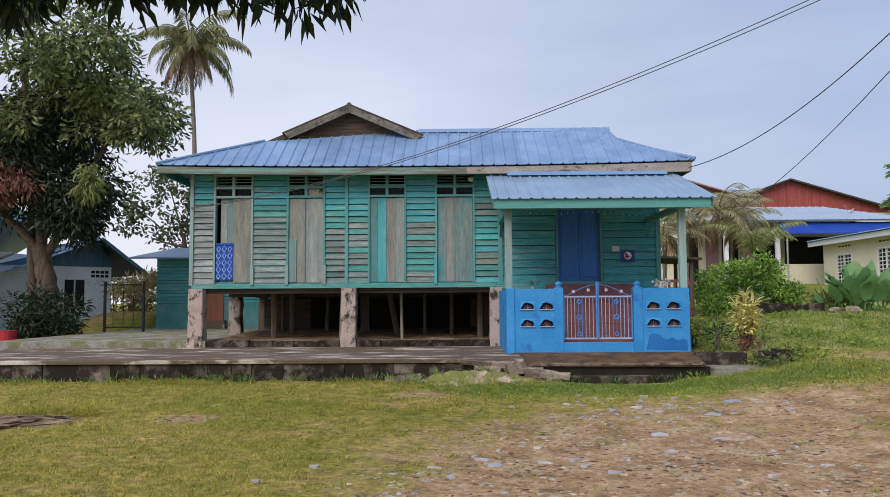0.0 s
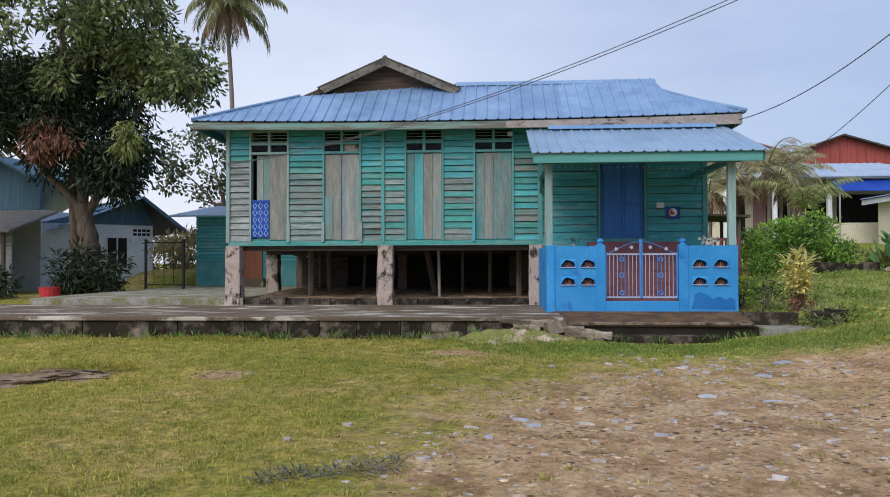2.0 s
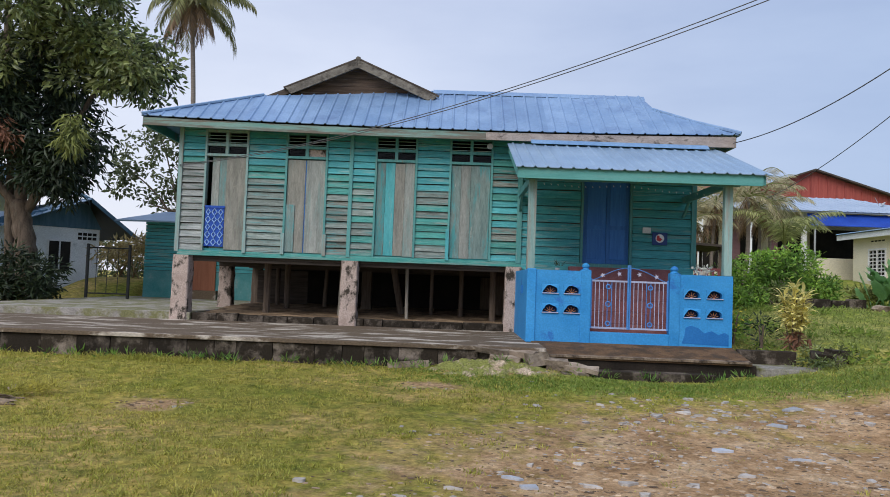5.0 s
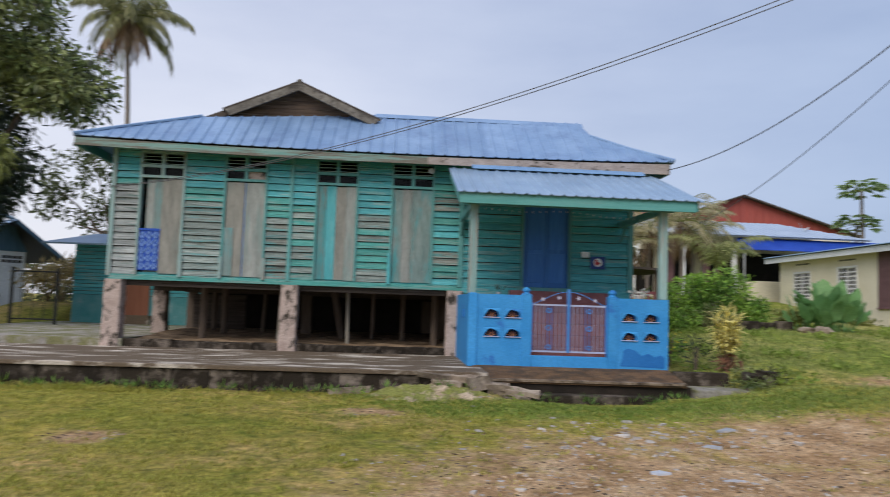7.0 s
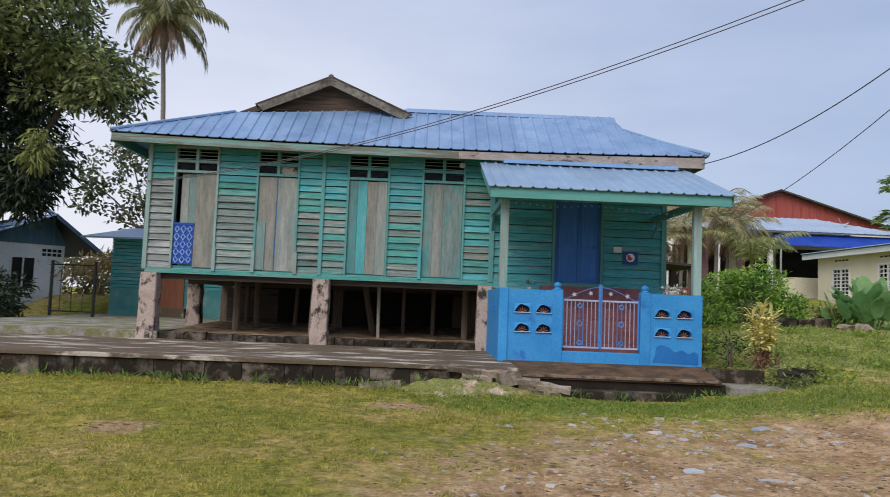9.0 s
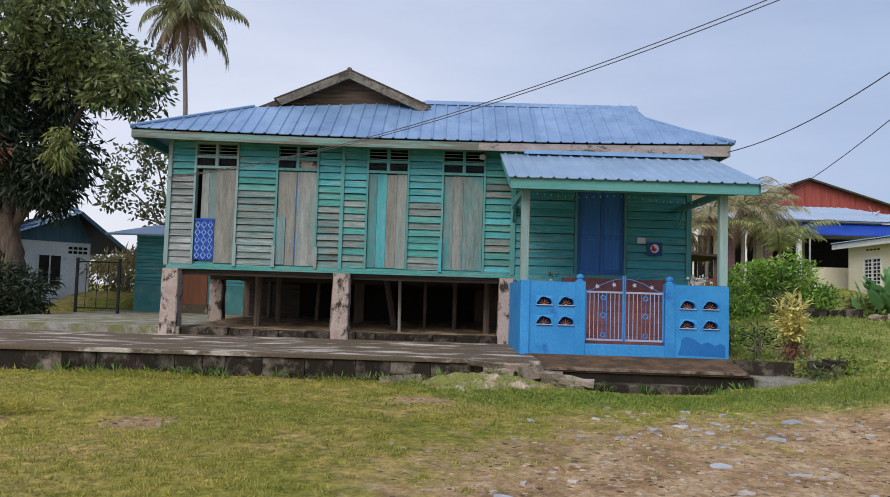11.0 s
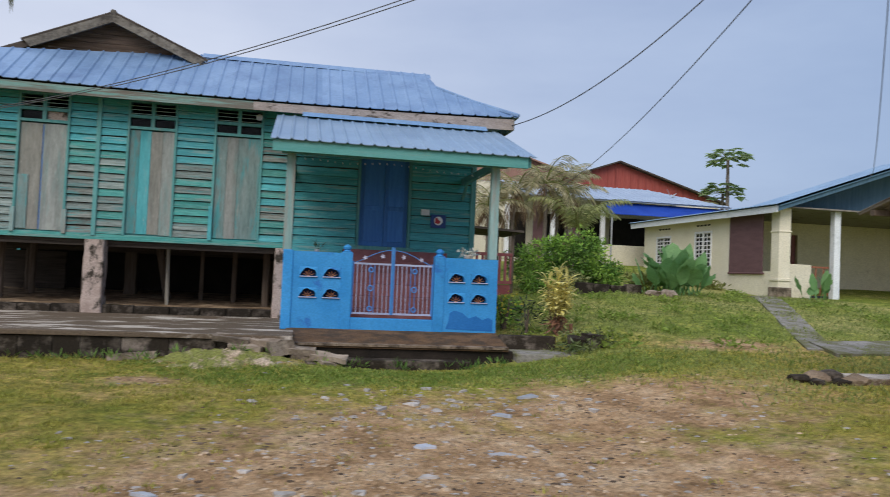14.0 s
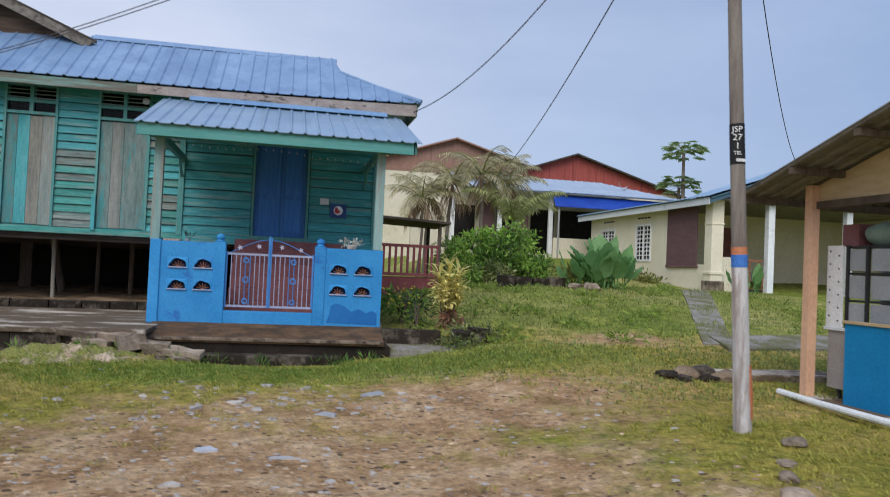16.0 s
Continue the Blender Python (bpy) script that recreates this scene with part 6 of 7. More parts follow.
def white_hut():
    H = thing("white_outhouse", (-13.8, 29, 0.5), "small white outhouse with blue grey gable and pale roof", "outhouse")
    y0 = 28.0

    def turned(bm):
        bmesh.ops.rotate(bm, verts=bm.verts[:], cent=(-13.6, y0, 0), matrix=Matrix.Rotation(radians(46), 3, "Z"))
        return bm

    part("wall", turned(box(-16.9, -13.0, y0, 33, 0.2, 3.0)), white_wall, H)
    part("gable", turned(prism([(-17.0, 2.95), (-12.95, 2.95), (-13.45, 3.85), (-13.75, 3.85)], y0 - 0.03, y0 + 0.05)), grey_blue, H)
    for k in range(8):
        xa, xb = -13.6 - k * 0.4, -13.6 - (k + 1) * 0.4 + 0.01
        za, zb = 4.0 - k * 0.165, 4.0 - (k + 1) * 0.165
        part("roof_sheet", turned(slab_of([(xa, y0 - 0.7, za), (xb, y0 - 0.7, zb), (xb, 33.5, zb), (xa, 33.5, za)], 0.03)), roof_pale, H)
        part("roof_rib", turned(tube([(xa, y0 - 0.72, za + 0.02), (xa, 33.5, za + 0.02)], 0.022, 5)), roof_pale, H)
    # right slope in black, the shade of its underside put into the colour
    part("roof", turned(slab_of([(-13.6, y0 - 0.7, 4.0), (-13.6, 33.5, 4.0), (-11.9, 33.5, 2.75), (-11.9, y0 - 0.7, 2.75)], 0.09)), black_iron, H)
    part("barge_board", turned(slab_of([(-13.6, y0 - 0.74, 4.03), (-13.6, y0 - 0.7, 4.03), (-11.85, y0 - 0.7, 2.73), (-11.85, y0 - 0.74, 2.73)], 0.16)), grey_blue, H)
    win = part("window", turned(box(-14.75, -13.95, y0 - 0.03, y0, 1.35, 2.5)), white_paint, H)
    for k in range(2):
        part("pane", turned(box(-14.7 + k * 0.38, -14.38 + k * 0.38, y0 - 0.045, y0 - 0.03, 1.4, 2.45)), dark_void, win)
    # dark plates stand for the shade in the vent holes
    for k in range(8):
        part("vent_slot", turned(box(-13.75 + (k % 4) * 0.17, -13.62 + (k % 4) * 0.17, y0 - 0.012, y0, 2.55 + 0.15 * (k // 4), 2.65 + 0.15 * (k // 4))), dark_void, H)


white_hut()


def left_house():
    H = thing("grey_white_house", (-16.5, 26, 0.5), "grey white house with blue grey gable boards", "house")
    part("wall", box(-20.5, -15.9, 25.5, 33, 0.2, 3.4), white_wall, H)
    part("gable", prism([(-20.6, 3.4), (-15.9, 3.4), (-15.9, 4.35), (-17.4, 5.2)], 25.44, 25.54), grey_blue, H)
    part("roof", slab_of([(-17.4, 24.9, 5.35), (-21.3, 24.9, 3.15), (-21.3, 33.5, 3.15), (-17.4, 33.5, 5.35)], 0.08), roof_pale, H)
    part("roof", slab_of([(-17.4, 24.9, 5.35), (-17.4, 33.5, 5.35), (-16.1, 33.5, 4.62), (-16.1, 24.9, 4.62)], 0.08), grey_blue, H)
    L = thing("grey_lean_to", (-17, 23.5, 0.4), "grey board lean-to with a dark sagging roof, tree shade in its boards", "lean-to")
    part("roof", slab_of([(-22, 22.4, 2.55), (-15.0, 22.4, 2.55), (-15.2, 25.4, 3.35), (-22, 25.4, 3.35)], 0.08), roof_old, L)
    # wall and most boards in dark wood: tree shade put into their colour
    part("wall", box(-21.5, -15.4, 23.0, 23.1, 0.2, 2.65), dark_wood, L)
    rr = random.Random(4)
    for k in range(7):
        a = -15.6 - k * 0.35
        part("board", box(a, a + 0.33, 22.95, 23.0, 0.3, 2.6 + rr.uniform(-0.03, 0.03)), bare_grey if k in (0, 1) else dark_wood, L)
    part("post", tube([(-15.3, 22.6, 0.3), (-15.3, 22.6, 2.55)], 0.06, 8), pole_wood, L)


left_house()
tagged(part("bucket", tube([(-11.5, 18.9, z) for z in (0.42, 0.47, 0.84, 0.87)], [0.2, 0.23, 0.27, 0.28], 16), red_plastic), "red plastic tub beside the tree", "tub")

yg = thing("iron_gate", (-9.7, 21.5, 0.6), "thin black iron gate between posts", "gate")
for px in (-10.2, -9.05):
    part("post", tube([(px, 21.6, 0.5), (px, 21.6, 2.2)], 0.045, 8), black_iron, yg)
for z in (0.85, 2.1):
    part("rail", tube([(-10.2, 21.6, z), (-9.05, 21.6, z)], 0.02, 6), black_iron, yg)
for k in range(3):
    part("bar", tube([(-9.95 + k * 0.3, 21.6, 0.85), (-9.95 + k * 0.3, 21.6, 2.1)], 0.01, 5), black_iron, yg)


# ---- plants ----
def blob(rng, centre, radii, n):
    """Clump centres in an ellipsoid, more of them near its skin."""
    d = rng.normal(size=(n, 3))
    d /= np.linalg.norm(d, axis=1)[:, None]
    return np.asarray(centre) + d * (rng.uniform(0.25, 1.0, (n, 1)) ** 0.5) * np.asarray(radii)


def crown(name, seed, blobs, per, spread, length, width, droop, material, parent, label=""):
    rng = np.random.default_rng(seed)
    pts = np.concatenate([blob(rng, *b) for b in blobs])
    v, f = leaf_cloud(rng, pts, per, spread, length, width, droop)
    return quads(name, v, f, material, parent, label)


def limb(pts, r0, r1, n=8, seed=0):
    """A smooth tapered limb through pts, a little crooked."""
    rr = random.Random(seed)
    pts = [Vector(p) for p in pts]
    fine = []
    for i in range(len(pts) - 1):
        p0, p1, p2, p3 = pts[max(i - 1, 0)], pts[i], pts[i + 1], pts[min(i + 2, len(pts) - 1)]
        for k in range(6):
            t = k / 6
            q = 0.5 * (2 * p1 + (p2 - p0) * t + (2 * p0 - 5 * p1 + 4 * p2 - p3) * t * t + (3 * p1 - p0 - 3 * p2 + p3) * t ** 3)
            fine.append(q + Vector((rr.uniform(-1, 1), rr.uniform(-1, 1), 0)) * r1 * 0.16)
    fine.append(pts[-1])
    m = len(fine) - 1
    bm = tube(fine, [(r0 + (r1 - r0) * i / m) * (1 + 0.05 * rr.uniform(-1, 1)) for i in range(m + 1)], n)
    for face in bm.faces:
        face.smooth = True
    return bm


# the mango tree beside the yard
mango = thing("mango_tree", (-11.9, 21, 0.5), "large mango tree with dense dark crown and forked trunk", "tree")
part("trunk", limb([(-11.55, 21, 0.2), (-11.52, 21, 1.4), (-11.6, 20.9, 2.4), (-11.75, 20.9, 3.2)], 0.31, 0.23, 14, 1), bark, mango)
part("trunk", limb([(-12.0, 21.1, 0.2), (-12.1, 21.1, 2.2), (-12.15, 21.0, 4.6)], 0.15, 0.1, 10, 8), bark, mango)
for i, (pts, r) in enumerate((([(-11.7, 20.9, 2.95), (-12.2, 20.7, 3.6), (-12.9, 20.5, 4.5), (-14.0, 20.6, 7.2)], 0.15),
                              ([(-11.65, 20.9, 2.9), (-11.1, 20.8, 3.7), (-10.4, 20.6, 5.0), (-9.4, 20.4, 6.6)], 0.15),
                              ([(-11.75, 20.9, 3.1), (-11.9, 21.0, 5.0), (-12.2, 20.6, 7.5), (-12.0, 20.4, 10.0)], 0.17),
                              ([(-13.2, 20.6, 4.4), (-15.0, 20.4, 6.0), (-16.6, 20.2, 7.2)], 0.11),
                              ([(-12.1, 20.9, 5.5), (-10.6, 20.1, 8.0), (-9.4, 20.0, 9.2)], 0.09),
                              ([(-11.0, 20.7, 4.0), (-10.2, 20.2, 4.4), (-9.4, 20.0, 4.6)], 0.06))):
    part("limb", limb(pts, r, r * 0.3, 8, i), bark, mango)
part("trunk", limb([(-15.2, 19.6, 0.2), (-15.3, 19.7, 2.0), (-15.0, 19.9, 4.0), (-14.2, 20.3, 7.0)], 0.24, 0.1, 10, 9), bark, mango)
crown("crown", 1, [((-13.5, 20.4, 8.6), (4.4, 3.2, 3.0), 220), ((-15.5, 20.4, 6.0), (2.4, 2.2, 1.6), 80), ((-17.2, 20.6, 8.6), (2.6, 2.0, 2.6), 110), ((-15.0, 20.6, 10.5), (3.0, 2.0, 1.4), 70), ((-9.5, 20.2, 7.0), (1.1, 1.0, 1.1), 36), ((-10.2, 20.2, 8.3), (1.3, 1.4, 1.3), 38), ((-8.5, 20.2, 6.8), (0.9, 0.9, 0.9), 30)], 60, 0.46, 0.24, 0.095, 0.5, mango_leaf, mango)
# inner leaves get the darker copy, so the crown's shade is coloured in
crown("inner_crown", 2, [((-11.5, 20.9, 5.4), (1.9, 1.6, 1.9), 100), ((-13.4, 19.8, 5.9), (2.6, 0.9, 1.2), 90), ((-13.0, 21.2, 6.6), (3.0, 1.8, 1.4), 70), ((-10.4, 20.2, 4.4), (1.0, 0.8, 1.0), 55)], 55, 0.5, 0.26, 0.075, 0.7, mango_dark, mango, "inner leaves with crown shade in their colour")
crown("young_leaves", 3, [((-11.8, 19.3, 4.8), (0.6, 0.4, 0.7), 16)], 40, 0.32, 0.26, 0.06, 1.2, young_leaf, mango, "hanging red young leaves")
crown("young_leaves", 4, [((-9.45, 19.0, 4.75), (0.36, 0.25, 0.4), 8)], 40, 0.28, 0.26, 0.06, 1.2, lime_leaf, mango, "hanging light green young leaves")
shr = thing("shrub", (-11.2, 19.9, 0.5), "dark green shrub round the tree foot", "shrub")
part("stem", limb([(-11.3, 20, 0.3), (-11.2, 19.9, 0.9), (-10.9, 19.8, 1.5)], 0.04, 0.015, 6), bark, shr)
crown("leaves", 5, [((-11.0, 19.9, 1.2), (1.0, 0.7, 0.8), 50)], 45, 0.35, 0.22, 0.06, 0.3, mango_dark, shr)
for i, (px, py) in enumerate(((-14.2, 20.2), (-16.2, 20.0))):
    s = thing("shrub", (px, py, 0.45), "dark green shrub beside the lean-to", "shrub")
    part("stem", limb([(px, py, 0.3), (px + 0.1, py, 0.9)], 0.03, 0.015, 6), bark, s)
    crown("leaves", 50 + i, [((px, py, 0.95), (0.8, 0.6, 0.55), 26)], 45, 0.3, 0.22, 0.06, 0.3, mango_dark, s)

# the sparse tree behind the house
bt = thing("sparse_tree", (-10.9, 30, 0.5), "sparse leafy tree behind the house", "tree")
part("trunk", limb([(-10.6, 30, 0.3), (-10.7, 30, 2.5), (-11.0, 30, 4.4)], 0.16, 0.09, 8), bark, bt)
for i, e in enumerate(((-12.9, 30, 5.4), (-11.6, 29.8, 6.6), (-9.6, 30.2, 6.2), (-12.3, 30.1, 4.2), (-9.4, 30, 4.6))):
    part("limb", limb([(-10.8, 30, 3.2 + 0.2 * i), ((-10.9 + e[0]) / 2, 30, (3.8 + e[2]) / 2), e], 0.06, 0.015, 6, i), bark, bt)
crown("crown", 6, [((-11.5, 30, 5.5), (2.4, 1.5, 1.8), 66), ((-9.6, 30, 6.3), (1.5, 1.2, 1.3), 26)], 34, 0.42, 0.22, 0.12, 0.3, back_leaf, bt)


def frond(rng, base, az, el, length, bendy, leaflet, nleaf, hang, wide=0.035):
    """Spine points, and leaflet quads, of one palm frond."""
    p, pts = Vector(base), [Vector(base)]
    n = 12
    for k in range(n):
        e = el - bendy * ((k + 0.5) / n) ** 1.2
        p = p + Vector((math.cos(az) * math.cos(e), math.sin(az) * math.cos(e), math.sin(e))) * (length / n)
        pts.append(p)
    v, f = [], []
    for k in range(nleaf):
        u = 0.12 + 0.88 * k / (nleaf - 1)
        i = min(int(u * n), n - 1)
        q = pts[i].lerp(pts[i + 1], u * n - i)
        way = (pts[i + 1] - pts[i]).normalized()
        side = way.cross(Vector((0, 0, 1)))
        side = side.normalized() if side.length > 1e-3 else Vector((1, 0, 0))
        ll = leaflet * (0.55 + 0.45 * math.sin(math.pi * min(1, u * 0.95 + 0.08))) * rng.uniform(0.85, 1.15)
        for s in (-1, 1):
            d = (side * s + way * 0.55 + Vector((0, 0, -hang * rng.uniform(0.6, 1.3)))).normalized()
            tip = q + d * ll + Vector((0, 0, -hang * ll * 0.25))
            w = way * wide
            b = len(v)
            v += [tuple(q - w * 0.5), tuple(q + d * ll * 0.5 + w * 0.5), tuple(tip), tuple(q + d * ll * 0.5 - w * 0.6)]
            f.append((b, b + 1, b + 2, b + 3))
    return pts, v, f


def palm(name, label, foot, top, r0, r1, nf, length, leaflet, nleaf, hang, material, seed, dry=0, el=(0.15, 1.2), bendy=(1.2, 2.0), wide=0.035):
    rng = random.Random(seed)
    P = thing(name, foot, label, "palm")
    f, t = Vector(foot), Vector(top)
    mid = f.lerp(t, 0.5) + Vector((rng.uniform(-0.1, 0.1), 0, 0))
    part("trunk", limb([f - Vector((0, 0, 0.2)), mid, t], r0, r1, 10, seed), palm_bark, P)
    for k in range(nf + dry):
        az = k * 2.4 + rng.uniform(-0.2, 0.2)
        u = k / max(1, nf)
        e = el[1] + (el[0] - el[1]) * u if k < nf else -0.6
        ln = length * rng.uniform(0.85, 1.1) * (1 if k < nf else 0.7)
        pts, v, fc = frond(rng, top, az, e, ln, rng.uniform(*bendy) if k < nf else 0.9, leaflet, nleaf, hang if k < nf else 1.6, wide)
        fr = quads("frond", v, fc, material if k < nf else dry_leaf, P, "" if k < nf else "dry brown hanging frond")
        part("spine", tube(pts, [0.03 * (1 - i / 13) * length / 2.5 + 0.004 for i in range(13)], 5), lime_leaf if k < nf else dry_leaf, fr)
    return P


palm("coconut_palm", "tall coconut palm with drooping fronds and bare trunk", (-11.2, 33, 0.4), (-11.9, 33, 13.35), 0.125, 0.085, 17, 3.0, 0.62, 40, 1.0, coco_leaf, 11, 7, el=(-0.1, 1.35), bendy=(1.3, 2.2), wide=0.085)
for i, (px, py, h, r, ln, nf, m) in enumerate(((6.9, 24.3, 2.4, 0.05, 1.5, 9, areca_leaf), (7.9, 24.6, 2.75, 0.06, 1.7, 10, areca_leaf), (8.7, 24.2, 2.9, 0.07, 1.8, 11, areca_leaf),
                                               (9.3, 24.8, 2.55, 0.06, 1.6, 9, areca_leaf), (9.5, 23.4, 1.45, 0.09, 1.9, 9, palm_green), (7.3, 25.2, 2.5, 0.05, 1.5, 8, areca_leaf), (9.9, 25.4, 2.6, 0.06, 1.5, 9, areca_leaf))):
    z = gz_at(px, py)
    up_, bend_ = ((1.0, 1.52), (1.3, 2.1)) if h < 2 else ((0.1, 1.35), (1.2, 2.1))
    palm("areca_palm", "slender areca palm with arching yellow green fronds", (px, py, z), (px + 0.1, py, z + h), r, r * 0.75, nf, ln, 0.4 if h < 2 else 0.42, 34 if h < 2 else 26, 0.7 if h < 2 else 0.5, m, 20 + i, 3, el=up_, bendy=bend_, wide=0.036)


def bush(seed, centre, radii, n, material, label, leafy=(0.14, 0.05), name="bush", category="bush", per=40, droop=0.0):
    z = gz_at(centre[0], centre[1])
    b = thing(name, (centre[0], centre[1], z), label, category)
    rr = random.Random(seed)
    for k in range(4):
        e = (centre[0] + rr.uniform(-0.5, 0.5) * radii[0], centre[1] + rr.uniform(-0.5, 0.5) * radii[1], centre[2] + rr.uniform(0, 0.5) * radii[2])
        part("stem", limb([(centre[0], centre[1], z - 0.1), ((centre[0] + e[0]) / 2, (centre[1] + e[1]) / 2, (z + e[2]) / 2), e], 0.025, 0.008, 5, k), bark, b)
    crown("leaves", seed, [(centre, radii, n)], per, 0.25, leafy[0], leafy[1], droop, material, b)
    if material is bush_leaf:
        # light on the upper front of the bush, put into brighter leaves
        top_at = (centre[0], centre[1] - 0.25 * radii[1], centre[2] + 0.35 * radii[2])
        crown("young_leaves", seed + 200, [(top_at, (radii[0], radii[1] * 0.9, radii[2] * 0.75), n // 2)], 16, 0.14, leafy[0], leafy[1], droop, bush_lit, b, "top leaves with light in their colour")
    return b


bush(31, (7.9, 21.6, 1.85), (0.85, 0.7, 0.75), 60, bush_leaf, "bright green leafy garden bush")
bush(32, (8.8, 21.3, 2.0), (0.9, 0.7, 0.8), 66, bush_leaf, "bright green leafy garden bush")
bush(33, (9.35, 20.9, 1.6), (0.55, 0.5, 0.45), 30, bush_leaf, "low bright green garden bush")
bush(34, (8.2, 20.6, 1.35), (0.6, 0.45, 0.4), 24, mango_leaf, "dark green leafy garden bush")
bush(35, (5.1, 15.4, 0.85), (0.28, 0.25, 0.2), 6, bush_leaf, "low green flowering bush beside the fence")
bush(36, (5.1, 15.2, 1.05), (0.32, 0.25, 0.2), 8, flower_leaf, "bush with yellow flowers beside the fence", (0.06, 0.05), per=6)
bush(37, (5.16, 14.05, 0.9), (0.1, 0.1, 0.25), 6, mango_dark, "small dark green bush with narrow leaves", (0.12, 0.03), per=18)
bush(38, (7.5, 20.6, 1.3), (0.45, 0.4, 0.35), 18, bush_leaf, "bright green bush before the pavilion")
bush(39, (10.2, 19.8, 1.35), (0.5, 0.3, 0.35), 16, lime_leaf, "light green leafy plant on the planter", (0.22, 0.09))
bush(40, (13.6, 22.8, 1.5), (0.25, 1.0, 0.2), 14, lime_leaf, "low yellowing weeds along the cream wall")

for k, (px, h) in enumerate(((-17.5, 2.3), (-15.2, 2.0), (-12.8, 2.5), (-19.5, 2.6))):
    bush(140 + k, (px, 38.0, 0.6 + h * 0.6), (1.5, 0.9, h * 0.6), 46, back_leaf, "green bush behind the outhouse", (0.26, 0.1), per=34)

def blade(base, az, el, length, width, bendy, n=12):
    """One broad leaf with a folded middle and a stalk."""
    v, f = [], []
    p = Vector(base)
    for k in range(n + 1):
        u = k / n
        e = el - bendy * u ** 2.2
        way = Vector((math.cos(az) * math.cos(e), math.sin(az) * math.cos(e), math.sin(e)))
        side = Vector((-math.sin(az), math.cos(az), 0))
        up = side.cross(way)
        wv = width * max(0.03, math.sin(math.pi * min(1, max(0, (u - 0.33) / 0.67) ** 0.85)) ** 0.7) / 2 if u > 0.33 else 0.018
        wob = 0.06 * width * math.sin(k * 2.1)
        v += [tuple(p - side * wv + up * (wv * 0.22 + wob)), tuple(p), tuple(p + side * wv + up * (wv * 0.22 - wob))]
        if k < n:
            p = p + way * (length / n)
            b = 3 * k
            f += [(b, b + 1, b + 4, b + 3), (b + 1, b + 2, b + 5, b + 4)]
    return v, f


# the yellow croton
CX, CY, CZ = 5.62, 13.86, 0.57
cr = thing("croton", (CX, CY, CZ), "yellow croton shrub with long drooping leaves", "shrub")
cr_rng = random.Random(41)
v, f = [], []
for k, (dx, dy, h) in enumerate(((0, 0, 1.02), (-0.16, 0.05, 0.86), (0.15, -0.04, 0.92), (0.08, 0.12, 0.78), (-0.07, -0.1, 0.7), (0.22, 0.05, 0.62))):
    part("stem", limb([(CX, CY, CZ - 0.1), (CX + dx * 0.6, CY + dy * 0.6, CZ + 0.3), (CX + dx, CY + dy, CZ + h)], 0.02, 0.008, 6, k), bark, cr)
    for q in range(int(h * 62)):
        u = 0.38 + 0.62 * (q + cr_rng.random()) / (h * 62)
        base = (CX + dx * u, CY + dy * u, CZ + h * u)
        vv, ff = blade(base, q * 2.4 + cr_rng.uniform(-0.4, 0.4), cr_rng.uniform(0.3, 1.1) + 0.35 * (u > 0.92), cr_rng.uniform(0.22, 0.36), 0.055, cr_rng.uniform(1.2, 2.2), 6)
        f += [tuple(i + len(v) for i in face) for face in ff]
        v += vv
quads("leaves", v, f, croton_leaf, cr)
crown("lower_leaves", 42, [((CX, CY - 0.03, CZ + 0.22), (0.1, 0.09, 0.18), 8)], 12, 0.06, 0.15, 0.04, 0.6, young_leaf, cr, "red brown lower leaves")
tagged(part("stump", limb([(5.86, 13.8, 0.4), (5.87, 13.8, 0.6), (5.85, 13.8, 0.77)], 0.045, 0.032, 7), young_leaf), "short red brown stump beside the croton", "stump")


def broad_plant(seed, x, y, n, length, label):
    rr = random.Random(seed)
    z = gz_at(x, y)
    P = thing("broadleaf_plant", (x, y, z), label, "plant")
    for k in range(n):
        az = k * 2.4 + rr.uniform(-0.6, 0.6)
        u = (k / n + rr.uniform(0, 0.25)) % 1
        v, f = blade((x + rr.uniform(-0.4, 0.4), y + rr.uniform(-0.25, 0.25), z - 0.03), az, 1.52 - 0.5 * u, length * rr.uniform(0.7, 1.1) * (1 - 0.25 * u), length * 0.33 * rr.uniform(0.75, 1.15), 0.15 + 0.8 * rr.random())
        ob = quads("leaf", v, f, broad_leaf, P)
        for q in ob.data.polygons:
            q.use_smooth = True


broad_plant(51, 10.4, 19.0, 24, 1.5, "clump of broad upright green canna leaves")
broad_plant(52, 10.75, 18.7, 14, 1.15, "clump of broad green canna leaves")
broad_plant(53, 10.0, 18.9, 9, 0.95, "low clump of broad green leaves")
broad_plant(54, 14.8, 19.2, 9, 0.8, "low broad-leaved plant before the porch")

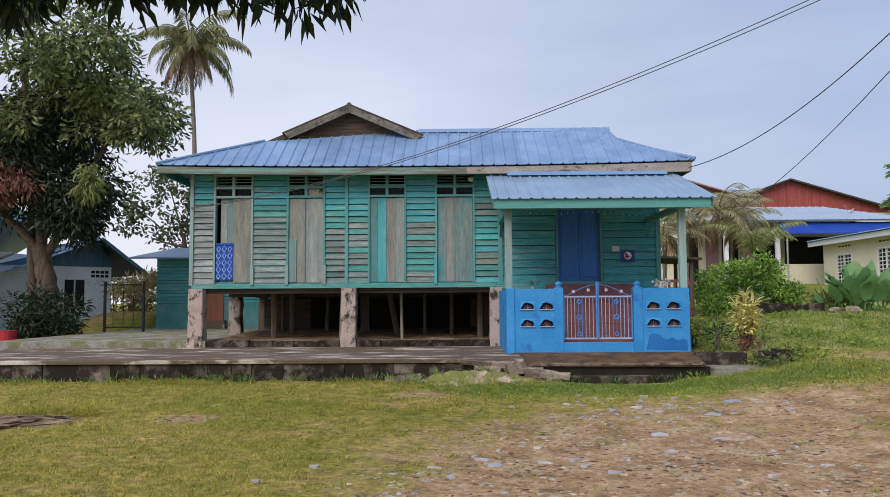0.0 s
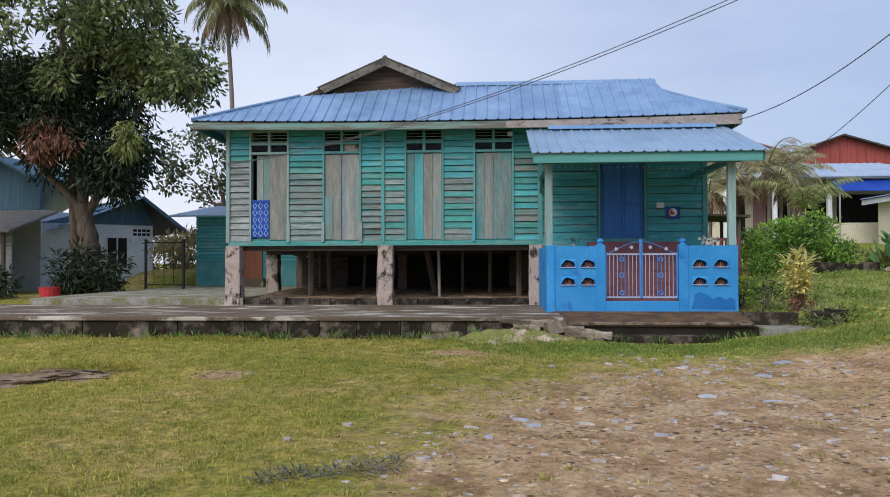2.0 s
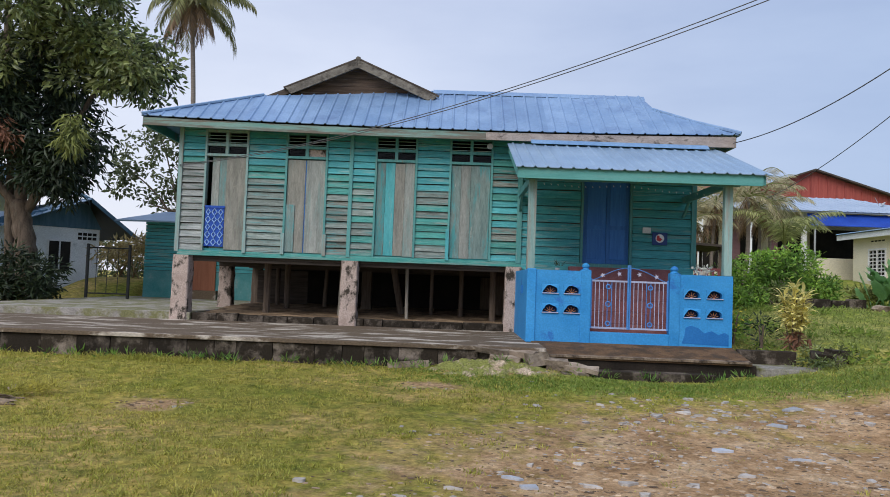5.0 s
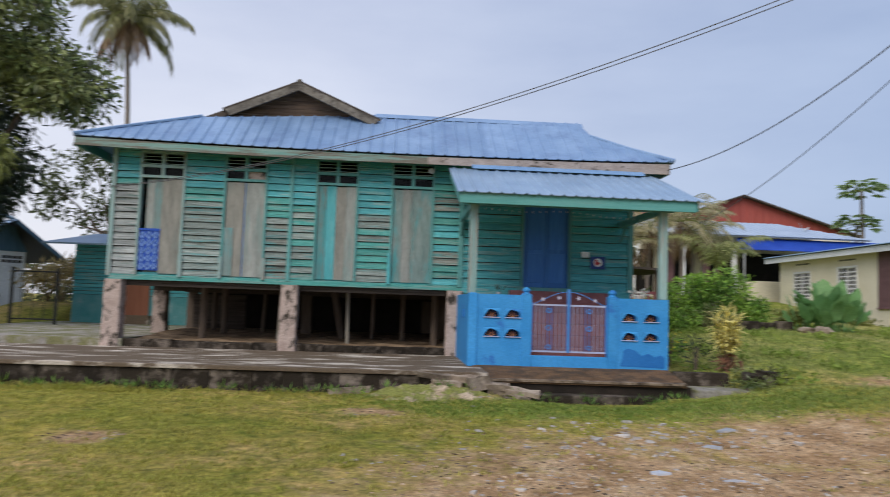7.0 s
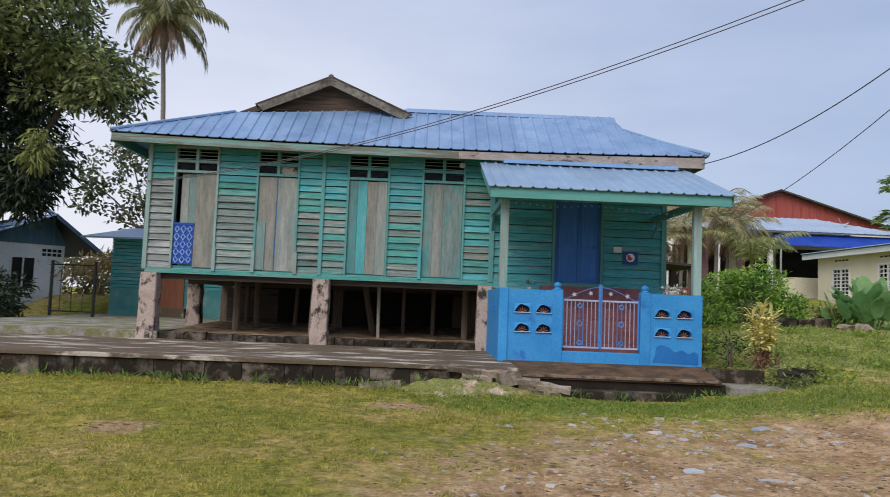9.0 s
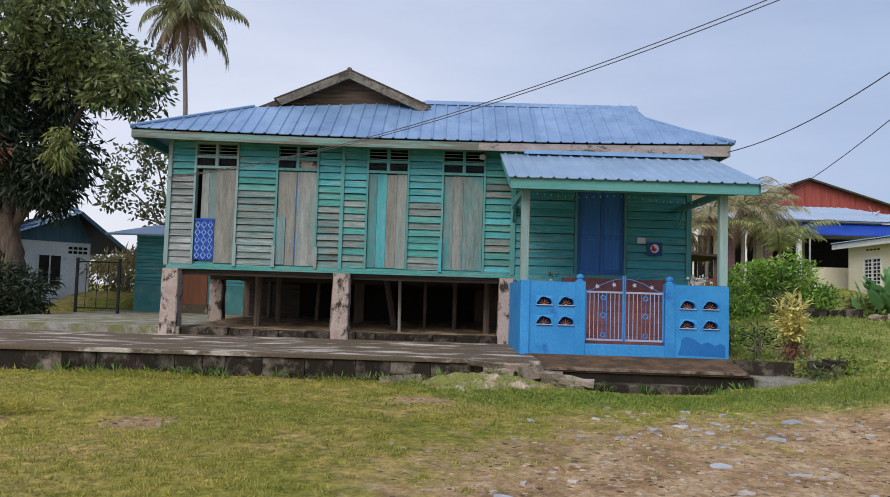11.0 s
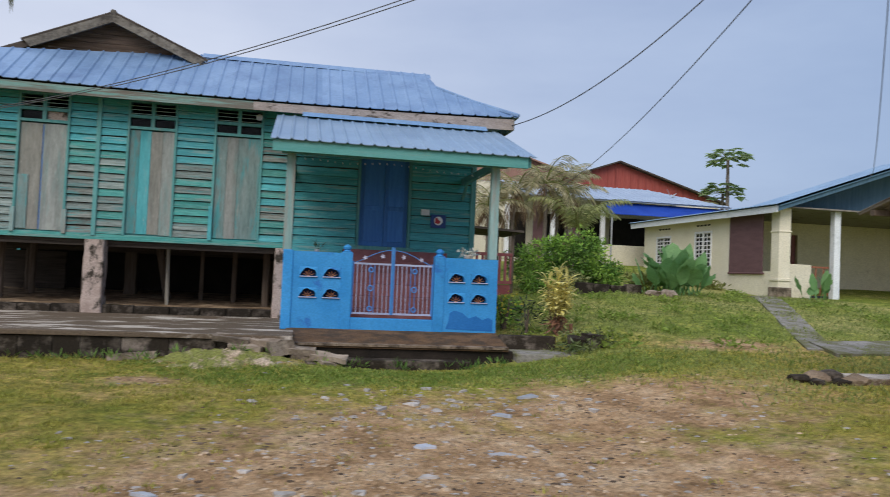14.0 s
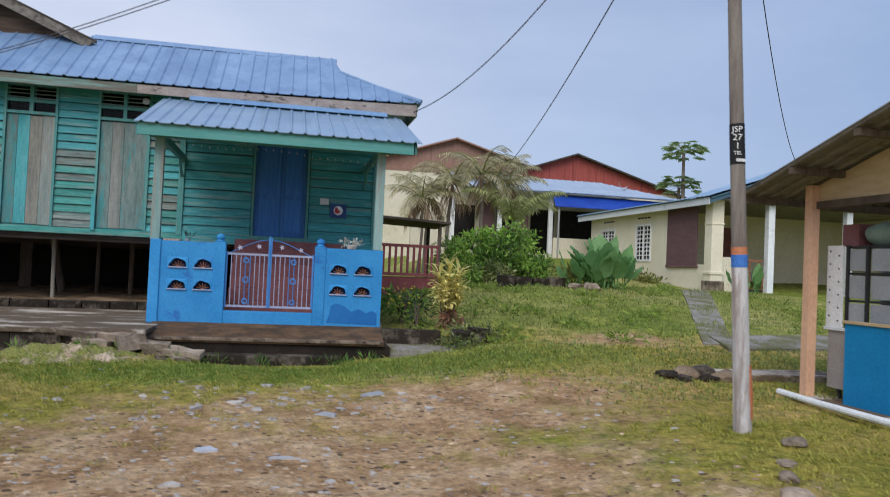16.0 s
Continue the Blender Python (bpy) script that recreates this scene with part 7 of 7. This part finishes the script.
# papaya trees behind the cream house
for i, (px, py, zt, lean_x) in enumerate(((21.1, 34.0, 7.9, 0.0), (21.15, 34.6, 6.35, 0.1))):
    pap = thing("papaya_tree", (px, py, 1.9), "papaya tree with a flat crown of lobed leaves", "tree")
    part("trunk", limb([(px, py, 1.5), (px + 0.05, py, 4), (px + lean_x, py, zt - 0.4)], 0.12, 0.07, 8, i), palm_bark, pap)
    rr = random.Random(60 + i)
    v, f = [], []
    stalks = bmesh.new()
    for k in range(26):
        az, u = k * 2.4, k / 26
        el = 1.0 - 1.35 * u + rr.uniform(-0.25, 0.25)
        r = (0.82 + rr.uniform(-0.25, 0.15)) * math.cos(el) + 0.06
        c = Vector((px + lean_x + r * math.cos(az), py + r * math.sin(az), zt - 0.35 + 0.55 * math.sin(el)))
        tube([(px + lean_x, py, zt - 0.35), tuple(c)], 0.012, 4, stalks)
        for q in range(7):
            a = az + (q - 3) * 0.62
            d = Vector((math.cos(a), math.sin(a), -0.1 - 0.5 * rr.random()))
            s = Vector((-math.sin(a), math.cos(a), 0)) * 0.15
            ln = 0.4 if q in (2, 3, 4) else 0.3
            b = len(v)
            v += [tuple(c), tuple(c + d * ln * 0.55 + s), tuple(c + d * ln), tuple(c + d * ln * 0.55 - s)]
            f.append((b, b + 1, b + 2, b + 3))
    quads("crown", v, f, papaya_leaf, pap)
    part("stalks", stalks, lime_leaf, pap)

# the mango bough that hangs into view overhead
bough = thing("mango_tree", (-5.6, 0.6, 0.0), "mango tree whose leafy bough hangs over the lawn", "tree")
part("trunk", limb([(-5.6, 0.6, -0.2), (-5.5, 0.7, 1.6), (-5.2, 1.2, 3.6), (-4.8, 2.2, 5.0)], 0.26, 0.15, 10, 71), bark, bough)
for i, pts in enumerate(([(-4.9, 2.0, 4.9), (-4.2, 4.2, 5.1), (-3.2, 5.6, 4.75), (-1.9, 6.0, 4.5)], [(-4.0, 4.6, 5.05), (-2.6, 6.2, 4.9), (-1.0, 6.6, 4.62), (-0.75, 6.6, 4.5)], [(-4.4, 3.8, 5.1), (-4.2, 5.6, 4.8), (-3.9, 6.4, 4.5)])):
    part("limb", limb(pts, 0.07, 0.012, 7, 72 + i), bark, bough)
rng = np.random.default_rng(77)
cl = [(-4.55 + 3.75 * u + rng.uniform(-0.12, 0.12), 6.2 + rng.uniform(-0.5, 0.5), 4.63 - 0.1 * math.sin(u * 9) + rng.uniform(-0.1, 0.2)) for u in np.linspace(0, 1, 64)]
cl += [(-4.7 + 2.6 * u + rng.uniform(-0.1, 0.1), 6.1 + rng.uniform(-0.4, 0.4), 4.7 + rng.uniform(-0.1, 0.25)) for u in np.linspace(0, 1, 60)]
v, f = leaf_cloud(rng, cl, 20, 0.22, 0.28, 0.078, 1.3)
# bough leaves seen from below, their shade put into the dark colour
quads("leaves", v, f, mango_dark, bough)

# ---- debris, stones, rubble ----
def rock(name, c, size, material, seed, label, category, group="", sub=2):
    bm = bmesh.new()
    bmesh.ops.create_icosphere(bm, subdivisions=sub, radius=1)
    o = Vector((seed * 3.7, seed * 1.3, 0))
    for v in bm.verts:
        k = 1 + 0.35 * noise.noise(v.co * 1.3 + o) + 0.15 * noise.noise(v.co * 3 + o)
        v.co = Vector((v.co.x * size[0] * k, v.co.y * size[1] * k, v.co.z * size[2] * k))
    bmesh.ops.rotate(bm, verts=bm.verts[:], cent=(0, 0, 0), matrix=Matrix.Rotation(seed * 1.7, 3, "Z"))
    bmesh.ops.translate(bm, verts=bm.verts[:], vec=c)
    return tagged(part(name, bm, material), label, category, group)


def broken(c, size, turn, tilt, seed, material):
    """A broken concrete block lying where it fell."""
    bm = box(-size[0] / 2, size[0] / 2, -size[1] / 2, size[1] / 2, -size[2] / 2, size[2] / 2)
    bmesh.ops.subdivide_edges(bm, edges=bm.edges[:], cuts=2, use_grid_fill=True)
    o = Vector((seed * 5.1, 0, 0))
    for v in bm.verts:
        v.co += Vector((noise.noise(v.co * 5 + o), noise.noise(v.co * 5 + o + Vector((9, 0, 0))), noise.noise(v.co * 5 + o + Vector((0, 9, 0))))) * 0.026
    m = pose(*c, tilt, tilt * 0.5, turn)
    bmesh.ops.transform(bm, matrix=m, verts=bm.verts[:])
    return tagged(part("broken_block", bm, material), "broken concrete block lying by the terrace", "rubble", "broken blocks by the terrace")


for i, (c, sz, t, e) in enumerate((((0.5, 12.42, 0.515), (0.5, 0.2, 0.085), -10, 10), ((0.92, 12.40, 0.48), (0.42, 0.2, 0.09), -14, 7), ((0.68, 12.34, 0.40), (0.46, 0.22, 0.1), -8, 5), ((1.12, 12.36, 0.40), (0.34, 0.26, 0.2), 22, -10),
                                   ((0.95, 12.26, 0.27), (0.4, 0.22, 0.12), -14, 8), ((1.43, 12.34, 0.385), (0.36, 0.2, 0.085), -6, 9), ((1.42, 12.36, 0.29), (0.3, 0.2, 0.1), 10, 2), ((1.8, 12.24, 0.31), (0.5, 0.2, 0.07), -14, 12), ((1.78, 12.16, 0.235), (0.22, 0.16, 0.07), 30, 14),
                                   ((1.55, 12.12, 0.225), (0.14, 0.12, 0.07), 20, 14), ((-0.75, 12.32, 0.26), (0.6, 0.12, 0.1), 6, -9),
                                   ((5.93, 13.05, 0.55), (0.26, 0.26, 0.22), 12, 3), ((5.7, 13.05, 0.56), (0.34, 0.2, 0.1), -15, 10), ((5.95, 12.82, 0.36), (0.3, 0.18, 0.13), 35, 12), ((5.62, 12.8, 0.36), (0.4, 0.22, 0.08), 8, 5), ((6.0, 12.6, 0.29), (0.22, 0.12, 0.06), -30, 8), ((5.45, 12.5, 0.28), (0.45, 0.14, 0.07), -6, 4))):
    broken(c, sz, t, e, i, block_mat if 11 <= i <= 13 else rubble_mat)
hb = bmesh.new()
bmesh.ops.create_grid(hb, x_segments=110, y_segments=50, size=1)
for v in hb.verts:
    x_, y_ = 0.42 + v.co.x * 1.05, 11.98 + v.co.y * 0.62
    r = min(1.0, math.hypot(v.co.x, v.co.y))
    hgt = 0.31 * (1 - r) ** 0.9 * (0.7 + 0.55 * noise.noise((x_ * 2.6, y_ * 2.6, 1))) * (0.65 + 0.5 * v.co.y) + 0.03 * noise.noise((x_ * 5.5, y_ * 5.5, 3))
    v.co = Vector((x_, y_, gz_at(x_, y_) - 0.16 * (r > 0.97) - 0.02 - 0.02 + hgt + 0.035 * noise.noise((x_ * 9, y_ * 9, 2)) + 0.02 * noise.noise((x_ * 23, y_ * 23, 2))))
tagged(part("mound", hb, mat("pale sandy soil", (0.3, 0.22, 0.145), (0.56, 0.45, 0.335), 5, 40, 0.95, 0.8, stain=(0.2, 0.21, 0.055), cover=0.54, edge=0.05, stain_scale=3.5, fine_mix=0.5)), "small heap of pale sandy soil against the apron", "heap")
for i, (px, py, s) in enumerate(((7.75, 10.2, 0.15), (8.0, 10.3, 0.16), (7.5, 10.2, 0.11), (8.25, 10.1, 0.14), (7.9, 9.98, 0.1), (7.62, 10.02, 0.09), (8.1, 10.02, 0.11), (6.3, 6.4, 0.07), (6.1, 6.05, 0.09), (6.5, 6.7, 0.06), (6.95, 7.2, 0.09), (10.0, 18.3, 0.2), (9.7, 18.5, 0.16))):
    rock("rock", (px, py, gz_at(px, py) + s * 0.25), (s * 1.25, s, s * 0.62), rubble_mat if i > 6 else block_mat if i % 3 else soil_mat, i + 3, "rough grey brown stone on the grass", "rock", "rough stones")
for k in range(4):
    part_w = part("planter_block", box(7.95 + k * 0.42, 8.34 + k * 0.42, 18.9 + 0.02 * (k % 2), 19.15, 0.8, 1.46 - 0.02 * (k % 3), 0.02), block_mat)
    tagged(part_w, "dark stone block of a low garden planter", "planter", "planter blocks")

bank = bmesh.new()
bmesh.ops.create_icosphere(bank, subdivisions=5, radius=1)
for v in bank.verts:
    k = 1 + 0.3 * noise.noise(v.co * 2.5 + Vector((4, 0, 0)))
    k += 0.12 * noise.noise(v.co * 7) + 0.07 * noise.noise(v.co * 17)
    v.co = Vector((-5.9 + v.co.x * 1.15 * k, 8.9 + v.co.y * 0.42 * k + 0.35 * v.co.x, 0.0 + v.co.z * 0.16 * k))
tagged(part("soil_bank", bank, soil_mat), "low bank of bare brown soil in the lawn", "soil bank")
for i, (px, py, s) in enumerate(((-5.6, 9.42, 0.08), (-5.15, 9.8, 0.07))):
    rock("rock", (px, py, gz_at(px, py) + s * 0.3), (s * 1.5, s, s * 0.7), rubble_mat, i + 30, "small grey stone on the soil bank", "rock", "stones on the bank")

# pale shards in the yard
SHARD = [(3.04, 7.97, 0.111, 1), (0.39, 7.07, 0.085, 1), (0.51, 6.82, 0.085, 1), (-0.08, 6.6, 0.076, 0), (0.99, 6.9, 0.076, 0), (1.29, 7.05, 0.076, 0), (1.33, 6.68, 0.06, 0), (1.57, 6.43, 0.076, 1), (2.33, 7.38, 0.076, 0), (2.47, 8.33, 0.102, 1), (3.5, 9.5, 0.119, 1), (4, 10.4, 0.17, 1), (4.3, 10.3, 0.102, 0), (2.2, 9.7, 0.111, 0), (2.6, 9.9, 0.085, 0), (0.1, 6.2, 0.051, 1), (3.3, 10.6, 0.085, 0), (2.9, 10.7, 0.076, 0), (1.7, 10.2, 0.085, 0), (2.2, 10.6, 0.068, 0), (4.5, 9.5, 0.085, 0), (1, 7.6, 0.051, 0), (0.6, 7.5, 0.051, 0), (2.9, 6.2, 0.068, 0), (-1.2, 6.7, 0.051, 0), (3.6, 6.7, 0.06, 0), (-0.4, 5.6, 0.06, 0), (0.9, 5.5, 0.06, 0), (2.1, 5.2, 0.068, 0), (-1.6, 6.1, 0.043, 0)]
rr = random.Random(8)
for i, (px, py, s, blue) in enumerate(SHARD):
    n = rr.choice((5, 6, 7))
    bm = bmesh.new()
    ang = sorted(rr.uniform(0, 2 * math.pi) for _ in range(n))
    ring = [(px + s * rr.uniform(0.75, 1.15) * math.cos(a), py + s * 0.8 * rr.uniform(0.75, 1.1) * math.sin(a)) for a in ang]
    z = gz_at(px, py) + 0.012 + noise.noise((px * 0.9, py * 0.9, 0)) * 0.035
    tl = rr.uniform(-0.12, 0.12)
    top = [bm.verts.new((x_, y_, z + 0.008 + (x_ - px) * tl)) for x_, y_ in ring]
    low_ = [bm.verts.new((x_, y_, z - 0.04 + (x_ - px) * tl)) for x_, y_ in ring]
    bm.faces.new(top)
    for k in range(n):
        bm.faces.new((top[(k + 1) % n], top[k], low_[k], low_[(k + 1) % n]))
    tagged(part("tile_shard" if blue else "stone_shard", bm, tile_blue if blue else stone_pale), "pale blue broken tile lying in the yard" if blue else "pale flat stone lying in the yard", "shard", "shards in the yard")


def scatter(name, n, seed, keep, size, material, label, category, flat=0.16):
    """Small stones as one mesh, where keep(x, y) allows."""
    rng = np.random.default_rng(seed)
    v, f = [], []
    made = 0
    while made < n:
        x, y = rng.uniform(-5, 8), 3.2 + 9 * rng.random() ** 1.3
        if rng.random() > keep(x, y):
            continue
        s = size * (0.4 + rng.random() ** 3 * 2.2)
        z = gz_at(x, y) + noise.noise((x * 0.9, y * 0.9, 0)) * 0.035 + noise.noise((x * 3.1, y * 3.1, 4)) * 0.014
        a0, b = rng.uniform(0, 6.28), len(v)
        k = 5
        for q in range(k):
            a = a0 + 2 * math.pi * q / k
            r = s * rng.uniform(0.55, 1.35)
            v.append((x + r * math.cos(a), y + r * math.sin(a) * 0.8, z - 0.006))
        for q in range(k):
            a = a0 + 2 * math.pi * (q + 0.3) / k
            r = s * rng.uniform(0.45, 1.0)
            v.append((x + r * math.cos(a), y + r * math.sin(a) * 0.8, z + s * flat * (0.7 + 0.6 * rng.random())))
        f.append(tuple(b + k + q for q in range(k)))
        for q in range(k):
            f.append((b + q, b + (q + 1) % k, b + k + (q + 1) % k, b + k + q))
        made += 1
    return tagged(quads(name, v, f, material), label, category, kind="stuff")


gravel_mat = mat("mixed gravel", (0.26, 0.18, 0.11), (0.47, 0.355, 0.245), 3, 60, 0.95, 0.2, rand=0.45, island=True)
scatter("gravel", 8500, 81, lambda x, y: float(np.clip(soil_at(x, y) * 2.0 + 0.02, 0, 1)), 0.016, gravel_mat, "loose brown gravel over the bare yard", "gravel")
scatter("pebbles", 1900, 82, lambda x, y: float(np.clip(soil_at(x, y) * 2.0 + 0.10, 0, 1)) * (0.25 + 1.5 * max(0.0, noise.noise((x * 0.7, y * 1.1, 6)) + 0.25)), 0.017, stone_pale, "scattered pale pebbles over the yard", "pebbles")

scatter("chips", 230, 84, lambda x, y: float(np.exp(-((x - 2.9) / 1.6) ** 2 - ((y - 9.9) / 0.8) ** 2) + 0.4 * np.exp(-((x - 2.4) / 0.9) ** 2 - ((y - 7.7) / 0.7) ** 2) + 0.08 * np.exp(-((x - 0.9) / 0.7) ** 2 - ((y - 6.8) / 0.4) ** 2)), 0.026, stone_pale, "pale broken chips over the yard", "chips", 0.3)

litter_mat = mat("brown leaf litter", (0.075, 0.05, 0.032), (0.2, 0.135, 0.085), 3, 60, 0.9, 0.1, rand=0.5, island=True)
scatter("leaf_litter", 4200, 83, lambda x, y: float(np.clip(soil_at(x, y) * 1.6 + 0.16, 0, 1)) * (0.2 + 1.6 * max(0.0, noise.noise((x * 0.9, y * 1.3, 9)) + 0.2)), 0.016, litter_mat, "dark dry leaf litter over the yard and lawn", "litter", 0.1)


def grass(name, n, seed, region, height, keep, material, label, wide=0.008, tuft=0, spread=0.03):
    """Blades of grass as one mesh; with tuft, that many blades stand in each clump."""
    rng = np.random.default_rng(seed)
    m0 = n // max(1, tuft)
    x = rng.uniform(region[0], region[1], m0 * 3)
    y = region[2] + (region[3] - region[2]) * rng.random(m0 * 3) ** 1.2
    k = keep(x, y) > rng.random(m0 * 3)
    x, y = x[k][:m0], y[k][:m0]
    tall = np.ones(len(x))
    if tuft:
        tall = np.repeat(rng.uniform(0.55, 1.45, len(x)), tuft)
        x, y = np.repeat(x, tuft), np.repeat(y, tuft)
        x, y = x + rng.normal(size=len(x)) * spread, y + rng.normal(size=len(x)) * spread * 0.7
    m = len(x)
    z = ground_z(x, y) + np.array([noise.noise((a * 0.9, b * 0.9, 0)) * 0.035 + noise.noise((a * 3.1, b * 3.1, 4)) * 0.014 for a, b in zip(x, y)]) - 0.006
    h = height * rng.uniform(0.35, 1.2, m) ** 1.3 * tall
    az, ln = rng.uniform(0, 6.283, m), rng.uniform(0.3, 1.3, m)
    w = wide * rng.uniform(0.7, 1.3, m)
    p = np.stack([x, y, z], 1)
    s = np.stack([np.cos(az), np.sin(az), 0 * az], 1) * w[:, None]
    t = np.stack([-np.sin(az) * h * ln, np.cos(az) * h * ln, h], 1)
    v = np.stack([p - s, p + s, p + t * 0.55 + s * 0.7 + np.stack([0 * h, 0 * h, h * 0.12], 1), p + t], 1).reshape(-1, 3)
    return tagged(quads(name, v.tolist(), np.arange(4 * m).reshape(-1, 4).tolist(), material), label, "grass", kind="stuff")


def lawn(x, y):
    patch = np.array([noise.noise((a * 0.8, b * 0.8, 7)) for a, b in zip(x, y)])
    tuft = np.array([noise.noise((a * 4.6, b * 4.6, 12)) for a, b in zip(x, y)])
    return np.clip(0.5 - soil_at(x, y) * 2.6 + patch * 1.2 + tuft * 1.5, 0.02, 1)


grass("grass", 90000, 91, (-9.5, 9.5, 3.0, 12.5), 0.024, lawn, grass_leaf, "short patchy green and yellow lawn grass", 0.006)
grass("grass_tufts", 150000, 98, (-9.5, 9.5, 3.2, 12.4), 0.034, lawn, grass_leaf, "small raised tufts of lawn grass", 0.006, 15, 0.04)
grass("green_strip", 26000, 99, (-1.6, 7.0, 10.6, 12.35), 0.034, lambda x, y: np.clip(0.75 - soil_at(x, y) * 2.4, 0, 1) * ease(10.5, 11.4, y) * ease(-1.6, 0.6, x) * (1 - ease(5.5, 7.0, x)) * (1 - 0.85 * ease(11.9, 12.15, y) * ease(1.7, 2.1, x) * (1 - ease(3.6, 4.0, x))), strip_leaf, "fresh green grass before the terrace", 0.007, 12, 0.06)
grass("tall_grass", 5000, 92, (-12, 4.6, 12.05, 12.42), 0.085, lambda x, y: np.clip(0.3 + 0.9 * np.sin(x * 1.7) * np.sin(x * 0.6 + 1), 0.05, 1) * np.where((x > -0.5) & (x < 3.9), 0.05, 1.0), grass_leaf, "tufts of taller grass along the apron", 0.006)
grass("slope_grass", 30000, 93, (4.7, 15, 9.0, 20), 0.06, lambda x, y: np.clip(0.7 - soil_at(x, y) * 2 - 1.0 * (((x > 8.4) & (y < 10)) | ((x > 8.2) & (x < 9.85) & (y > 9.9) & (y < 10.55)) | ((x > 9.5) & (y > 12.05 + (x - 9.55) * 0.11) & (y < 13.22 + (x - 9.55) * 0.12)) | ((y > 12.6) & (np.abs(x - 9.7 - (y - 12.6) * 0.521) < 0.36))), 0, 1), slope_leaf, "rough green grass on the slope", 0.01)
wr = np.random.default_rng(94)
wx, wy = wr.uniform(5.0, 14.0, 300), wr.uniform(12.6, 20.0, 300)
ok = (np.array([noise.noise((a * 0.7, b * 0.7, 3)) for a, b in zip(wx, wy)]) > 0.02) & ~((wx > 9.3) & (wy < 13.6 + (wx - 9.55) * 0.12)) & (np.abs(wx - 9.7 - (wy - 12.6) * 0.521) > 0.6)
wpts = np.stack([wx[ok], wy[ok], ground_z(wx[ok], wy[ok]) + 0.05], 1)
v, f = leaf_cloud(wr, wpts, 26, 0.2, 0.11, 0.045, -0.3, 0.35)
tagged(quads("weeds", v, f, strip_leaf), "low green weeds scattered over the slope", "weeds", kind="stuff")
tx, ty = wr.uniform(-9, 4.5, 60), wr.uniform(12.1, 12.5, 60)
v, f = leaf_cloud(wr, np.stack([tx, ty, ground_z(tx, ty) + 0.04], 1), 14, 0.1, 0.12, 0.02, -1.0, 0.4)
tagged(quads("edge_weeds", v, f, bush_leaf), "small weeds along the foot of the apron", "weeds", kind="stuff")
rx, ry = wr.uniform(5.3, 6.3, 26), wr.uniform(12.6, 13.6, 26)
v, f = leaf_cloud(wr, np.stack([rx, ry, ground_z(rx, ry) + wr.uniform(0.03, 0.18, 26)], 1), 22, 0.13, 0.09, 0.035, 0.0, 0.6)
tagged(quads("creeper", v, f, mango_leaf), "green creeper over the broken blocks", "creeper", kind="stuff")

# dry branches heaped beyond the iron gate
heap = thing("brush_heap", (-11.0, 26.5, 1.25), "heap of dry yellow branches beyond the gate", "brush heap")
crown("dry_leaves", 95, [((-10.9, 26.8, 2.15), (1.7, 0.6, 0.45), 40)], 30, 0.3, 0.28, 0.06, 0.2, straw_leaf, heap)
rr = random.Random(96)
for k in range(14):
    a = Vector((-12.2 + rr.random() * 2.6, 26.6 + rr.random() * 0.5, 1.2))
    part("branch", tube([tuple(a), tuple(a + Vector((rr.uniform(-0.6, 0.6), 0, rr.uniform(0.7, 1.3))))], 0.02, 5), dry_leaf, heap)

# dull twigs and tufts in the lawn
tw = np.random.default_rng(97)
tp = [(-1.45 + 0.9 * u, 4.9 + 0.45 * u + tw.uniform(-0.06, 0.06), gz_at(-1.1, 5.05) + 0.03) for u in np.linspace(0, 1, 16)]
v, f = leaf_cloud(tw, tp, 22, 0.07, 0.1, 0.012, -0.2, 0.4)
tagged(quads("twigs", v, f, mat("grey dry twigs", (0.12, 0.12, 0.09), (0.24, 0.22, 0.17), 6, 40, 0.9, 0.0, island=True, rand=0.3)), "patch of grey dry twigs in the lawn", "twigs", kind="stuff")
tp = [(-6.4 + 1.8 * u, 8.75 + 1.0 * u * u + tw.uniform(-0.08, 0.08), 0.13) for u in np.linspace(0, 1, 46)]
v, f = leaf_cloud(tw, tp, 34, 0.1, 0.12, 0.012, -0.6, 0.5)
tagged(quads("bank_grass", v, f, grass_leaf), "rough grass along the soil bank", "grass", kind="stuff")
